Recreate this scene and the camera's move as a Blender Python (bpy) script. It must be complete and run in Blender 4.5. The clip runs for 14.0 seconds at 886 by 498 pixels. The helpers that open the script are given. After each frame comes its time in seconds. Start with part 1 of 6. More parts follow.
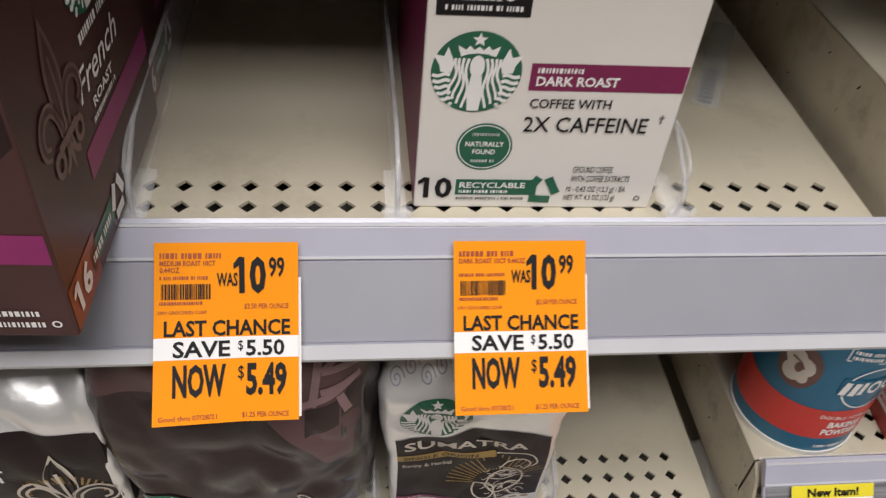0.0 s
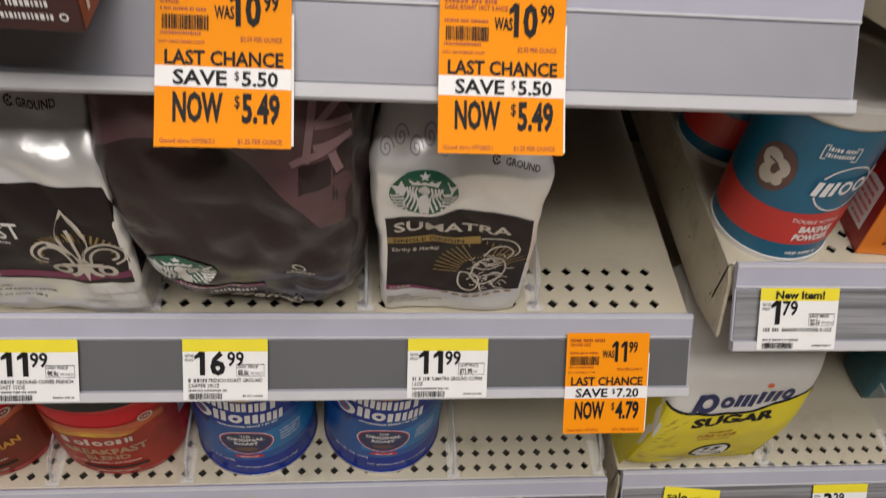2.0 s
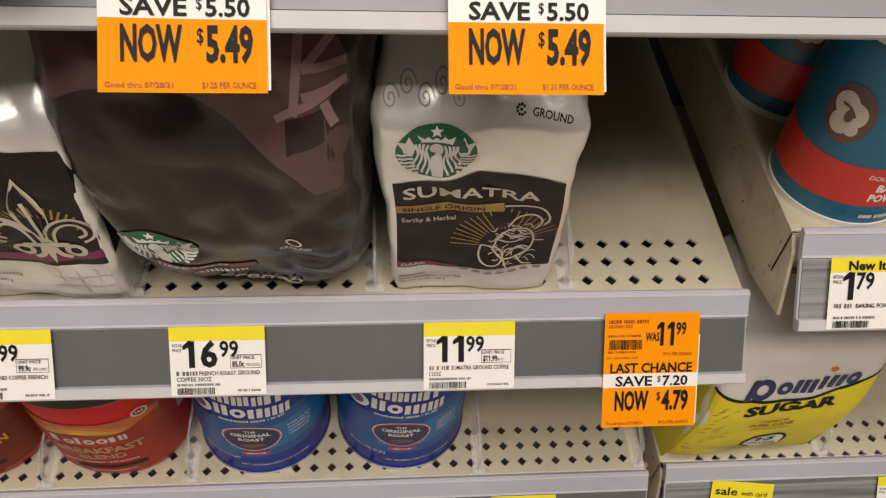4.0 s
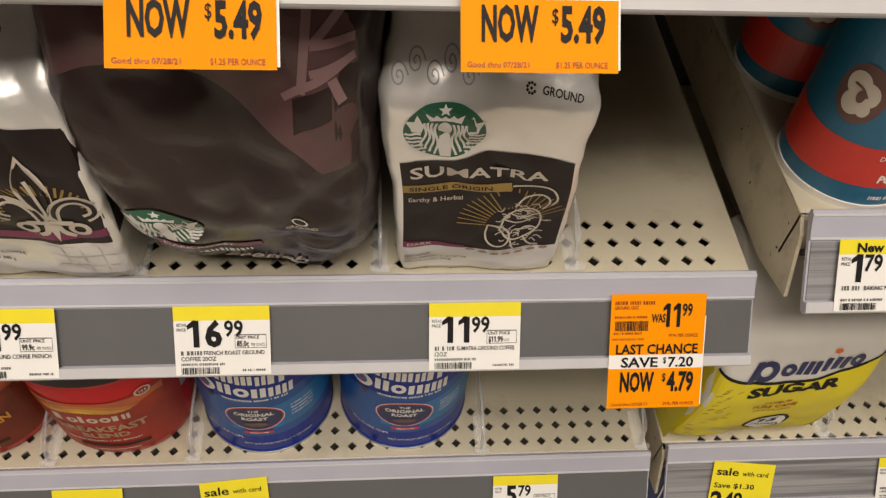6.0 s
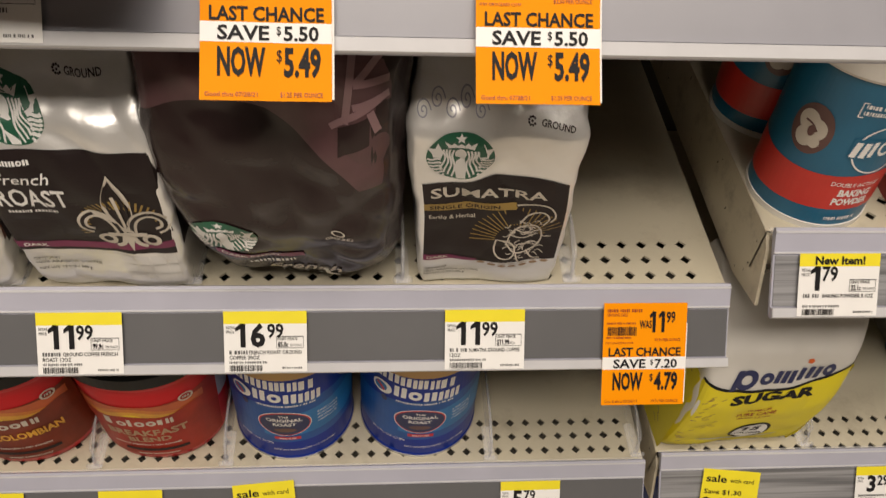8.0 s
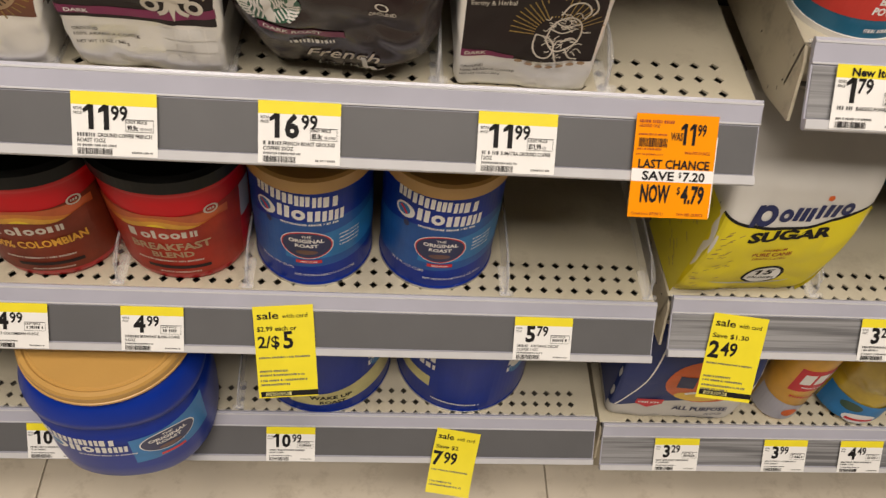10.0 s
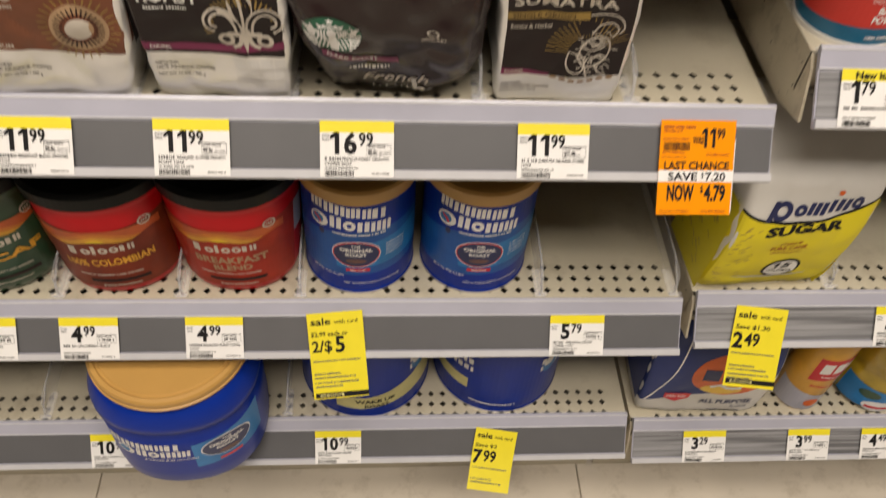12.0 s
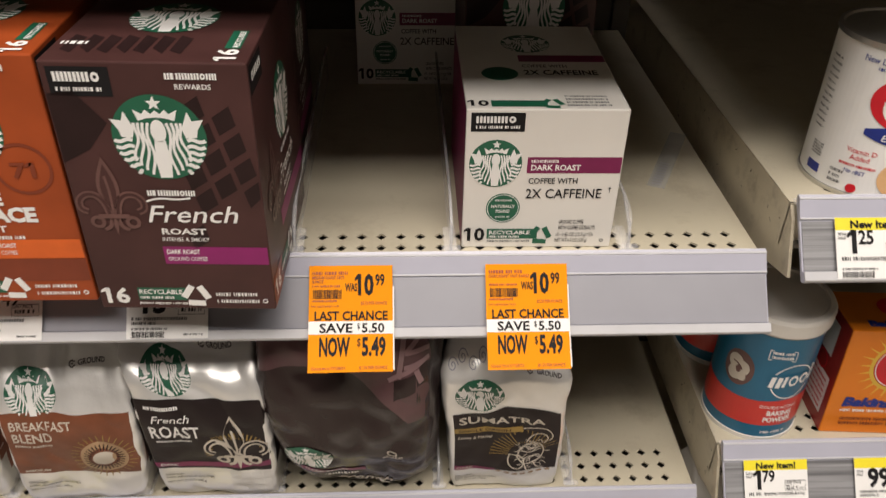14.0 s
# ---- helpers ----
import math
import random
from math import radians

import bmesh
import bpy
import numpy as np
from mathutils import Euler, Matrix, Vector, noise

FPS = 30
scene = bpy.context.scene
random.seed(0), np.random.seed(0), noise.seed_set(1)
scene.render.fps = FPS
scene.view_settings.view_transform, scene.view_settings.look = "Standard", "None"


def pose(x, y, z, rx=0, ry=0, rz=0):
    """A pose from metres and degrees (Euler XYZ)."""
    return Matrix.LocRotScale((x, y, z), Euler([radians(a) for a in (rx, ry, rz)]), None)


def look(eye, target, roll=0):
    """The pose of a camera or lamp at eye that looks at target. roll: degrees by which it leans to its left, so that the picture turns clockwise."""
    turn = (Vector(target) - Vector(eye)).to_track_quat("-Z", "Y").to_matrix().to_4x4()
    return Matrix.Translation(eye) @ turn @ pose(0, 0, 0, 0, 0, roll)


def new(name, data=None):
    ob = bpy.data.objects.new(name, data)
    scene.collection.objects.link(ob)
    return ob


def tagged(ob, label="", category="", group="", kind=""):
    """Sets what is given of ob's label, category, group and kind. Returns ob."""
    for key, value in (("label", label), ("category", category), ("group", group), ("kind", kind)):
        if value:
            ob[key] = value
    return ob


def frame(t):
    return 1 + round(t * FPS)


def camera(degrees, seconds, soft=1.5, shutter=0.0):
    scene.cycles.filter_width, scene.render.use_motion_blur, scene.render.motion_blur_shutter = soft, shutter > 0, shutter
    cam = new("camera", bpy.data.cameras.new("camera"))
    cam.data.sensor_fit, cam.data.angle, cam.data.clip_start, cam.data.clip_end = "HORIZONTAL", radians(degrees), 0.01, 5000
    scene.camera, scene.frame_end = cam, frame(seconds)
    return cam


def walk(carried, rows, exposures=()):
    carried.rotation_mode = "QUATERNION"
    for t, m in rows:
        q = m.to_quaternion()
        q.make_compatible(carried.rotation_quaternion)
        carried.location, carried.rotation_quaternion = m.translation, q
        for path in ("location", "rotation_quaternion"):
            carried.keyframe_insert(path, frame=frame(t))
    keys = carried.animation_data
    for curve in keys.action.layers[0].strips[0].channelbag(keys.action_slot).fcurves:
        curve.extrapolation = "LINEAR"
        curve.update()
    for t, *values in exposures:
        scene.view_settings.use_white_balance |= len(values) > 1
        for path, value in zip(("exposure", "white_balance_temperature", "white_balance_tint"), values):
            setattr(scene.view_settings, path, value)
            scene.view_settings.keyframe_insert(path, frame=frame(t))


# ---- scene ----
cam = camera(57.0, 14.0, soft=1.3, shutter=0.5)
PATH = [
    (0, (-0.029, -0.215, 1.055), (0.215, 1.237, -0.299), 6.1),
    (0.5, (-0.021, -0.242, 1.068), (0.217, 1.243, -0.251), 6.2),
    (1, (-0.019, -0.254, 1.068), (0.215, 1.228, -0.254), 6.3),
    (1.5, (-0.021, -0.264, 1.044), (0.218, 1.136, -0.364), 7.4),
    (2, (-0.022, -0.279, 1.02), (0.204, 1.044, -0.463), 7.8),
    (2.5, (-0.019, -0.27, 0.993), (0.202, 1.032, -0.509), 7.5),
    (2.7, (-0.015, -0.264, 0.983), (0.197, 1.036, -0.521), 7.1),
    (4.8, (-0.012, -0.233, 0.965), (0.145, 1.041, -0.569), 4.6),
    (5, (-0.012, -0.23, 0.962), (0.144, 1.018, -0.592), 4.9),
    (5.5, (-0.017, -0.237, 0.964), (0.161, 0.999, -0.598), 6.1),
    (6, (-0.016, -0.242, 0.97), (0.154, 1.014, -0.577), 5.5),
    (6.5, (-0.016, -0.239, 0.963), (0.148, 1.034, -0.571), 5.0),
    (7, (-0.025, -0.247, 0.975), (0.131, 1.051, -0.539), 4.6),
    (7.5, (-0.028, -0.273, 0.991), (0.129, 1.065, -0.487), 4.6),
    (8, (-0.027, -0.3, 1.005), (0.131, 1.054, -0.459), 4.8),
    (8.5, (-0.016, -0.319, 1.004), (0.152, 1.0, -0.49), 6.1),
    (9, (-0.023, -0.341, 0.99), (0.151, 0.913, -0.558), 8.2),
    (9.2, (-0.027, -0.349, 0.979), (0.147, 0.888, -0.583), 8.6),
    (11.3, (-0.08, -0.379, 0.946), (0.09, 0.848, -0.625), 7.1),
    (11.5, (-0.081, -0.392, 0.957), (0.084, 0.844, -0.607), 6.7),
    (12, (-0.078, -0.401, 0.982), (0.076, 0.871, -0.554), 5.4),
    (12.5, (-0.069, -0.402, 1.067), (0.091, 0.968, -0.381), 5.0),
    (13, (-0.055, -0.412, 1.125), (0.109, 1.11, -0.162), 3.6),
    (13.5, (-0.048, -0.425, 1.147), (0.082, 1.202, -0.009), 1.9),
    (14, (-0.038, -0.398, 1.143), (0.058, 1.247, 0.01), 1.4),
]
EXPOSURES = [(0.0, -0.42, 6150, 12), (1.2, -0.5, 6200, 12), (2.5, -0.56, 6500, 12), (5.0, -0.38, 7150, 12), (7.5, -0.44, 7150, 12), (9.0, -0.32, 7050, 12), (12.0, -0.26, 7100, 12), (14.0, -0.3, 6750, 12)]
walk(cam, [(t, look(eye, target, roll)) for t, eye, target, roll in PATH], EXPOSURES)

# ---- light: store ceiling panels over the aisle ----
world = bpy.data.worlds.new("store_air")
world.use_nodes = True
world.node_tree.nodes["Background"].inputs[0].default_value = (1.0, 0.97, 0.92, 1)
world.node_tree.nodes["Background"].inputs[1].default_value = 0.0
scene.world = world
CEIL = 3.0
PANEL_POWER = 24.0
PANELS = [(-1.3, -0.72, 0.55), (0.0, -0.72, 1.35), (1.3, -0.72, 0.4), (-0.5, -1.38, 1.6), (0.6, -1.38, 1.2)]
for px, py, share in PANELS:
    lamp = bpy.data.lights.new("ceiling_panel_light", "AREA")
    lamp.shape, lamp.size, lamp.size_y, lamp.energy = "RECTANGLE", 1.2, 0.5, PANEL_POWER * share
    lamp.color = (1.0, 0.945, 0.885)
    ob = new("ceiling_panel_light", lamp)
    ob.matrix_world = look((px, py, CEIL - 0.03), (px, py, 0))


# ---- materials ----
def mat(name, color, rough=0.5, metal=0.0, vary=0.12, scale=60.0, bump=0.0, bump_scale=300.0, coat=0.0, spec=0.5, dirt=0.0, dirt_scale=9.0, dirt_color=(0.12, 0.09, 0.06)):
    m = bpy.data.materials.new(name)
    m.use_nodes = True
    nt = m.node_tree
    b = nt.nodes["Principled BSDF"]
    b.inputs["Roughness"].default_value = rough
    b.inputs["Metallic"].default_value = metal
    b.inputs["Coat Weight"].default_value = coat
    b.inputs["Specular IOR Level"].default_value = spec
    b.inputs["Coat Roughness"].default_value = 0.12
    tc = nt.nodes.new("ShaderNodeTexCoord")
    n1 = nt.nodes.new("ShaderNodeTexNoise")
    n1.inputs["Scale"].default_value, n1.inputs["Detail"].default_value = scale, 5
    nt.links.new(tc.outputs["Object"], n1.inputs["Vector"])
    r = nt.nodes.new("ShaderNodeValToRGB")
    r.color_ramp.elements[0].position, r.color_ramp.elements[1].position = 0.3, 0.7
    r.color_ramp.elements[0].color = (*[c * (1 - vary) for c in color], 1)
    r.color_ramp.elements[1].color = (*[min(1, c * (1 + vary * 0.6)) for c in color], 1)
    nt.links.new(n1.outputs["Fac"], r.inputs["Fac"])
    out = r.outputs["Color"]
    if dirt:
        n2 = nt.nodes.new("ShaderNodeTexNoise")
        n2.inputs["Scale"].default_value, n2.inputs["Detail"].default_value, n2.inputs["Roughness"].default_value = dirt_scale, 8, 0.7
        nt.links.new(tc.outputs["Object"], n2.inputs["Vector"])
        r2 = nt.nodes.new("ShaderNodeValToRGB")
        r2.color_ramp.elements[0].position, r2.color_ramp.elements[1].position = 0.52, 0.74
        r2.color_ramp.elements[0].color, r2.color_ramp.elements[1].color = (0, 0, 0, 1), (dirt, dirt, dirt, 1)
        nt.links.new(n2.outputs["Fac"], r2.inputs["Fac"])
        mix = nt.nodes.new("ShaderNodeMixRGB")
        nt.links.new(r2.outputs["Color"], mix.inputs["Fac"])
        nt.links.new(out, mix.inputs["Color1"])
        mix.inputs["Color2"].default_value = (*dirt_color, 1)
        out = mix.outputs["Color"]
    nt.links.new(out, b.inputs["Base Color"])
    if bump:
        n3 = nt.nodes.new("ShaderNodeTexNoise")
        n3.inputs["Scale"].default_value, n3.inputs["Detail"].default_value = bump_scale, 4
        nt.links.new(tc.outputs["Object"], n3.inputs["Vector"])
        bp = nt.nodes.new("ShaderNodeBump")
        bp.inputs["Strength"].default_value, bp.inputs["Distance"].default_value = bump, 0.002
        nt.links.new(n3.outputs["Fac"], bp.inputs["Height"])
        nt.links.new(bp.outputs["Normal"], b.inputs["Normal"])
    return m


def clear_plastic(name, tint=(0.95, 0.95, 0.97), rough=0.08):
    m = bpy.data.materials.new(name)
    m.use_nodes = True
    b = m.node_tree.nodes["Principled BSDF"]
    b.inputs["Base Color"].default_value = (*tint, 1)
    b.inputs["Roughness"].default_value = rough
    b.inputs["Alpha"].default_value = 0.17
    b.inputs["IOR"].default_value = 1.5
    return m


CREAM = mat("cream_enamel", (0.54, 0.49, 0.375), 0.42, vary=0.06, scale=14, bump=0.05, bump_scale=500, dirt=0.5, dirt_scale=14, dirt_color=(0.20, 0.155, 0.095))
CREAM_SIDE = mat("cream_enamel_scuffed", (0.56, 0.50, 0.38), 0.45, vary=0.08, scale=18, bump=0.06, dirt=0.5, dirt_scale=40, dirt_color=(0.10, 0.07, 0.04))
# Undersides are unseen; dark grey stands in for shade under the shelves.
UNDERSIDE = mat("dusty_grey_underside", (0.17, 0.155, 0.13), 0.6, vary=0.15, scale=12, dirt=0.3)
# Back panels and posts: deep-shelf shade painted in as a near-black colour.
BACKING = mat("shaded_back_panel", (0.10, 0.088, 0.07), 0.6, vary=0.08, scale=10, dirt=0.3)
RAIL = mat("lavender_grey_plastic", (0.43, 0.43, 0.505), 0.3, vary=0.05, scale=30, coat=0.3)
LIP = mat("pale_grey_plastic_lip", (0.55, 0.55, 0.57), 0.3, vary=0.05)
INSERT_DARK = mat("dark_grey_paper_insert", (0.115, 0.115, 0.12), 0.45, vary=0.06, scale=25, coat=0.35)
# Top rail insert: ceiling reflection painted in as a paler grey.
INSERT_LIGHT = mat("silver_grey_paper_insert", (0.31, 0.31, 0.345), 0.4, vary=0.05, scale=25, coat=0.4)
CLEAR = clear_plastic("clear_acrylic")


def streaked(name, dark, light):
    m = mat(name, dark, 0.4, coat=0.3)
    nt = m.node_tree
    b = nt.nodes["Principled BSDF"]
    tc = nt.nodes.new("ShaderNodeTexCoord")
    mp = nt.nodes.new("ShaderNodeMapping")
    mp.inputs["Scale"].default_value = (3, 160, 160)
    n = nt.nodes.new("ShaderNodeTexNoise")
    n.inputs["Scale"].default_value, n.inputs["Detail"].default_value = 1.6, 3
    r = nt.nodes.new("ShaderNodeValToRGB")
    r.color_ramp.elements[0].position, r.color_ramp.elements[1].position = 0.42, 0.6
    r.color_ramp.elements[0].color, r.color_ramp.elements[1].color = (*dark, 1), (*light, 1)
    nt.links.new(tc.outputs["Object"], mp.inputs["Vector"])
    nt.links.new(mp.outputs["Vector"], n.inputs["Vector"])
    nt.links.new(n.outputs["Fac"], r.inputs["Fac"])
    nt.links.new(r.outputs["Color"], b.inputs["Base Color"])
    return m


def tape(name, color, alpha):
    m = mat(name, color, 0.3)
    m.node_tree.nodes["Principled BSDF"].inputs["Alpha"].default_value = alpha
    return m


TAPE = tape("clear_printed_tape", (0.75, 0.75, 0.72), 0.42)
RODS = tape("clear_rod_edge", (0.62, 0.62, 0.64), 0.32)
CLIP = tape("clear_moulded_clip", (0.8, 0.8, 0.83), 0.14)
INSERT_STREAK = streaked("brushed_grey_insert", (0.13, 0.13, 0.135), (0.30, 0.30, 0.31))
TILE = mat("beige_vinyl_tile", (0.60, 0.54, 0.45), 0.35, vary=0.1, scale=7, bump=0.04, dirt=0.6, dirt_scale=30, dirt_color=(0.33, 0.28, 0.21))
GROUT = mat("tile_joint", (0.40, 0.35, 0.28), 0.8)
# Unseen walls, coloured dark to cut light bounced into the shelves.
WALL = mat("store_wall_paint", (0.10, 0.09, 0.08), 0.7, scale=5, bump=0.05)
CEILING = mat("ceiling_tile_white", (0.45, 0.44, 0.42), 0.8, scale=30, bump=0.2)

WHITE = mat("white_paper", (0.84, 0.83, 0.81), 0.55, vary=0.03)
INK = mat("black_ink", (0.012, 0.011, 0.012), 0.6, vary=0.1, spec=0.2)
GREYINK = mat("grey_ink", (0.13, 0.13, 0.13), 0.6, spec=0.2)
YELLOW = mat("yellow_paper", (0.83, 0.70, 0.03), 0.5, vary=0.04)
ORANGE = mat("orange_paper", (0.92, 0.30, 0.002), 0.65, vary=0.03, scale=12, spec=0.15)
ORANGE_INK = mat("rust_ink", (0.33, 0.05, 0.006), 0.5)
GREEN = mat("deep_green_ink", (0.012, 0.115, 0.062), 0.4)
MAGENTA = mat("magenta_ink", (0.26, 0.012, 0.13), 0.4)
PLUM = mat("plum_ink", (0.20, 0.010, 0.075), 0.4)
BROWNBOX = mat("dark_brown_carton", (0.068, 0.028, 0.026), 0.42, vary=0.25, scale=22, spec=0.3)
BROWN_LIGHT = mat("cocoa_ink", (0.14, 0.066, 0.058), 0.35, vary=0.2)
BROWN_DARK = mat("espresso_ink", (0.024, 0.011, 0.011), 0.5, vary=0.2, spec=0.25)
ORANGEBOX = mat("burnt_orange_carton", (0.36, 0.066, 0.016), 0.4, vary=0.2, scale=25, spec=0.35)
ORANGE_LT = mat("bright_orange_ink", (0.72, 0.13, 0.02), 0.35)
RUSTDARK = mat("rust_brown_ink", (0.22, 0.04, 0.015), 0.35)
CARTON = mat("off_white_carton", (0.77, 0.74, 0.69), 0.42, vary=0.04, scale=20, coat=0.08)
SILVER = mat("silver_foil_film", (0.86, 0.85, 0.83), 0.30, metal=0.45, vary=0.10, scale=22, bump=0.7, bump_scale=48)
ESPRESSO = mat("espresso_film", (0.020, 0.013, 0.013), 0.45, vary=0.2, scale=40, bump=0.2, bump_scale=80, spec=0.25)
DARKFILM = mat("dark_brown_film", (0.027, 0.0150, 0.0150), 0.25, vary=0.3, scale=18, bump=0.9, bump_scale=24, spec=0.4)
FILM_PURPLE = mat("mauve_film", (0.115, 0.058, 0.062), 0.26, vary=0.25, scale=30, bump=0.8, bump_scale=24, spec=0.4)
COCOA = mat("cocoa_label_film", (0.20, 0.068, 0.034), 0.35, vary=0.2, bump=0.2, bump_scale=70, spec=0.35)
GOLD = mat("gold_ink", (0.34, 0.22, 0.055), 0.35, vary=0.15)
CREAMINK = mat("cream_ink", (0.62, 0.56, 0.48), 0.45)
TANINK = mat("tan_ink", (0.42, 0.27, 0.15), 0.45)
REDCAN = mat("red_plastic_canister", (0.60, 0.006, 0.013), 0.36, vary=0.1, scale=30, spec=0.3)
BLACKLID = mat("black_plastic_lid", (0.005, 0.006, 0.006), 0.4, spec=0.15)
REDLABEL = mat("dark_red_label", (0.40, 0.028, 0.012), 0.4, vary=0.35, scale=30, spec=0.25)
BROWNLABEL = mat("red_brown_label", (0.21, 0.030, 0.011), 0.4, vary=0.35, scale=30, spec=0.25)
SUNSET = mat("sunset_yellow_ink", (0.75, 0.37, 0.03), 0.4, vary=0.2)
SUNSET_MID = mat("sunset_amber_ink", (0.66, 0.20, 0.02), 0.4, vary=0.2)
SUNBRIGHT = mat("sun_yellow_ink", (0.85, 0.60, 0.02), 0.4, vary=0.05)
SUNSET_O = mat("sunset_orange_ink", (0.55, 0.10, 0.02), 0.4, vary=0.2)
GREENCAN = mat("dark_green_canister", (0.010, 0.055, 0.022), 0.28, coat=0.3)
BLUECAN = mat("royal_blue_canister", (0.003, 0.030, 0.30), 0.32, vary=0.12, scale=30, spec=0.2)
SKYBLUE = mat("sky_blue_ink", (0.018, 0.20, 0.50), 0.34, vary=0.2, scale=40, spec=0.3)
MIDBLUE = mat("mid_blue_ink", (0.008, 0.095, 0.36), 0.34, vary=0.2, scale=40, spec=0.3)
NAVY = mat("navy_ink", (0.010, 0.018, 0.09), 0.35)
TANLID = mat("tan_plastic_lid", (0.53, 0.30, 0.085), 0.38, vary=0.05, scale=25, bump=0.05)
PALEGOLD = mat("pale_yellow_ink", (0.62, 0.57, 0.25), 0.4)
TIN = mat("tin_rim", (0.62, 0.61, 0.58), 0.28, metal=0.9, vary=0.08)
TEAL = mat("teal_blue_label", (0.008, 0.13, 0.24), 0.35, vary=0.08, scale=30, coat=0.1)
REDLBL = mat("red_label_band", (0.60, 0.035, 0.025), 0.35, vary=0.06)
WHITELID = mat("white_plastic_lid", (0.74, 0.71, 0.66), 0.42, vary=0.03, bump=0.04)
SUGARYEL = mat("yellow_paper_bag", (0.74, 0.62, 0.018), 0.5, vary=0.06, scale=18, bump=0.25, bump_scale=40)
SUGARWHITE = mat("white_paper_bag", (0.68, 0.66, 0.62), 0.5, vary=0.05, scale=14, bump=0.25, bump_scale=40)
SODA = mat("orange_soda_carton", (0.80, 0.22, 0.012), 0.4, vary=0.12, scale=14, coat=0.1)
SODAYEL = mat("yellow_burst_ink", (0.85, 0.55, 0.08), 0.4)
SODARED = mat("crimson_carton_side", (0.33, 0.025, 0.02), 0.4)
ROYAL = mat("royal_blue_ink", (0.012, 0.03, 0.24), 0.4)
CANRED = mat("bright_red_ink", (0.62, 0.012, 0.025), 0.35)
PEACH = mat("peach_drink_ink", (0.75, 0.45, 0.22), 0.4)
OILGOLD = mat("golden_oil_bottle", (0.45, 0.31, 0.03), 0.12, vary=0.3, scale=40, coat=0.5)
SPRAYYEL = mat("yellow_spray_can", (0.75, 0.38, 0.03), 0.3, coat=0.3)
FLOURBLUE = mat("navy_blue_paper", (0.014, 0.034, 0.17), 0.5, vary=0.1, scale=20, bump=0.2, bump_scale=40)
TEALPACK = mat("teal_packet", (0.01, 0.10, 0.13), 0.35, vary=0.2)


# ---- builders ----
def mk(name, verts, faces, material, parent=None, label="", smooth=False):
    me = bpy.data.meshes.new(name)
    me.from_pydata([tuple(v) for v in verts], [], faces)
    me.update()
    if smooth:
        me.shade_smooth()
    me.materials.append(material)
    ob = new(name, me)
    if parent is not None:
        ob.parent = parent
    if label:
        tagged(ob, label)
    return ob


def part(name, bm, material, parent, label="", smooth=False):
    me = bpy.data.meshes.new(name)
    bm.to_mesh(me)
    bm.free()
    if smooth:
        me.shade_smooth()
    me.materials.append(material)
    ob = new(name, me)
    ob.parent = parent
    if label:
        tagged(ob, label)
    return ob


def thing(name, m, label, category, group=""):
    ob = new(name)
    ob.empty_display_size = 0.02
    ob.matrix_basis = m
    return tagged(ob, label, category, group)


def box_bm(x0, x1, y0, y1, z0, z1, bevel=0.0, seg=2):
    bm = bmesh.new()
    bmesh.ops.create_cube(bm, size=1.0, matrix=Matrix.Translation(((x0 + x1) / 2, (y0 + y1) / 2, (z0 + z1) / 2)) @ Matrix.Diagonal((x1 - x0, y1 - y0, z1 - z0, 1)))
    if bevel:
        bmesh.ops.bevel(bm, geom=bm.edges[:] + bm.verts[:], offset=bevel, segments=seg, affect="EDGES", profile=0.5)
    return bm


def extrude_x(profile, x0, x1):
    """A closed (y, z) outline drawn out along x."""
    n = len(profile)
    verts = [(x0, y, z) for y, z in profile] + [(x1, y, z) for y, z in profile]
    faces = [(i, (i + 1) % n, n + (i + 1) % n, n + i) for i in range(n)] + [tuple(range(n))[::-1], tuple(range(n, 2 * n))]
    return verts, faces


def lathe(profile, seg=64, squash=None):
    """(r, z) profile turned round z; squash(angle, r) may alter the radius."""
    verts, faces = [], []
    for r, z in profile:
        for k in range(seg):
            a = 2 * math.pi * k / seg
            rr = squash(a, r) if squash else r
            verts.append((rr * math.sin(a), -rr * math.cos(a), z))
    for j in range(len(profile) - 1):
        for k in range(seg):
            faces.append((j * seg + k, j * seg + (k + 1) % seg, (j + 1) * seg + (k + 1) % seg, (j + 1) * seg + k))
    faces.append(tuple(range(seg))[::-1])
    faces.append(tuple((len(profile) - 1) * seg + k for k in range(seg)))
    return verts, faces


GLYPHS = {}


def stem_of_one(text, bold):
    """Right edge and width of each figure one's stem in a line of figures."""
    out = []
    for i, c in enumerate(text):
        if c == "1":
            ends = []
            for body in ("1", text[:i + 1]):
                cu = bpy.data.curves.new("word", "FONT")
                cu.body, cu.offset = body, 0.006 + 0.9 * bold
                ob = bpy.data.objects.new("word", cu)
                me = bpy.data.meshes.new_from_object(ob)
                xs = [v.co.x for v in me.vertices]
                ends.append((max(xs), max(xs) - min(xs)))
                bpy.data.objects.remove(ob)
                bpy.data.curves.remove(cu)
                bpy.data.meshes.remove(me)
            out.append((ends[1][0], ends[0][1]))
    return out


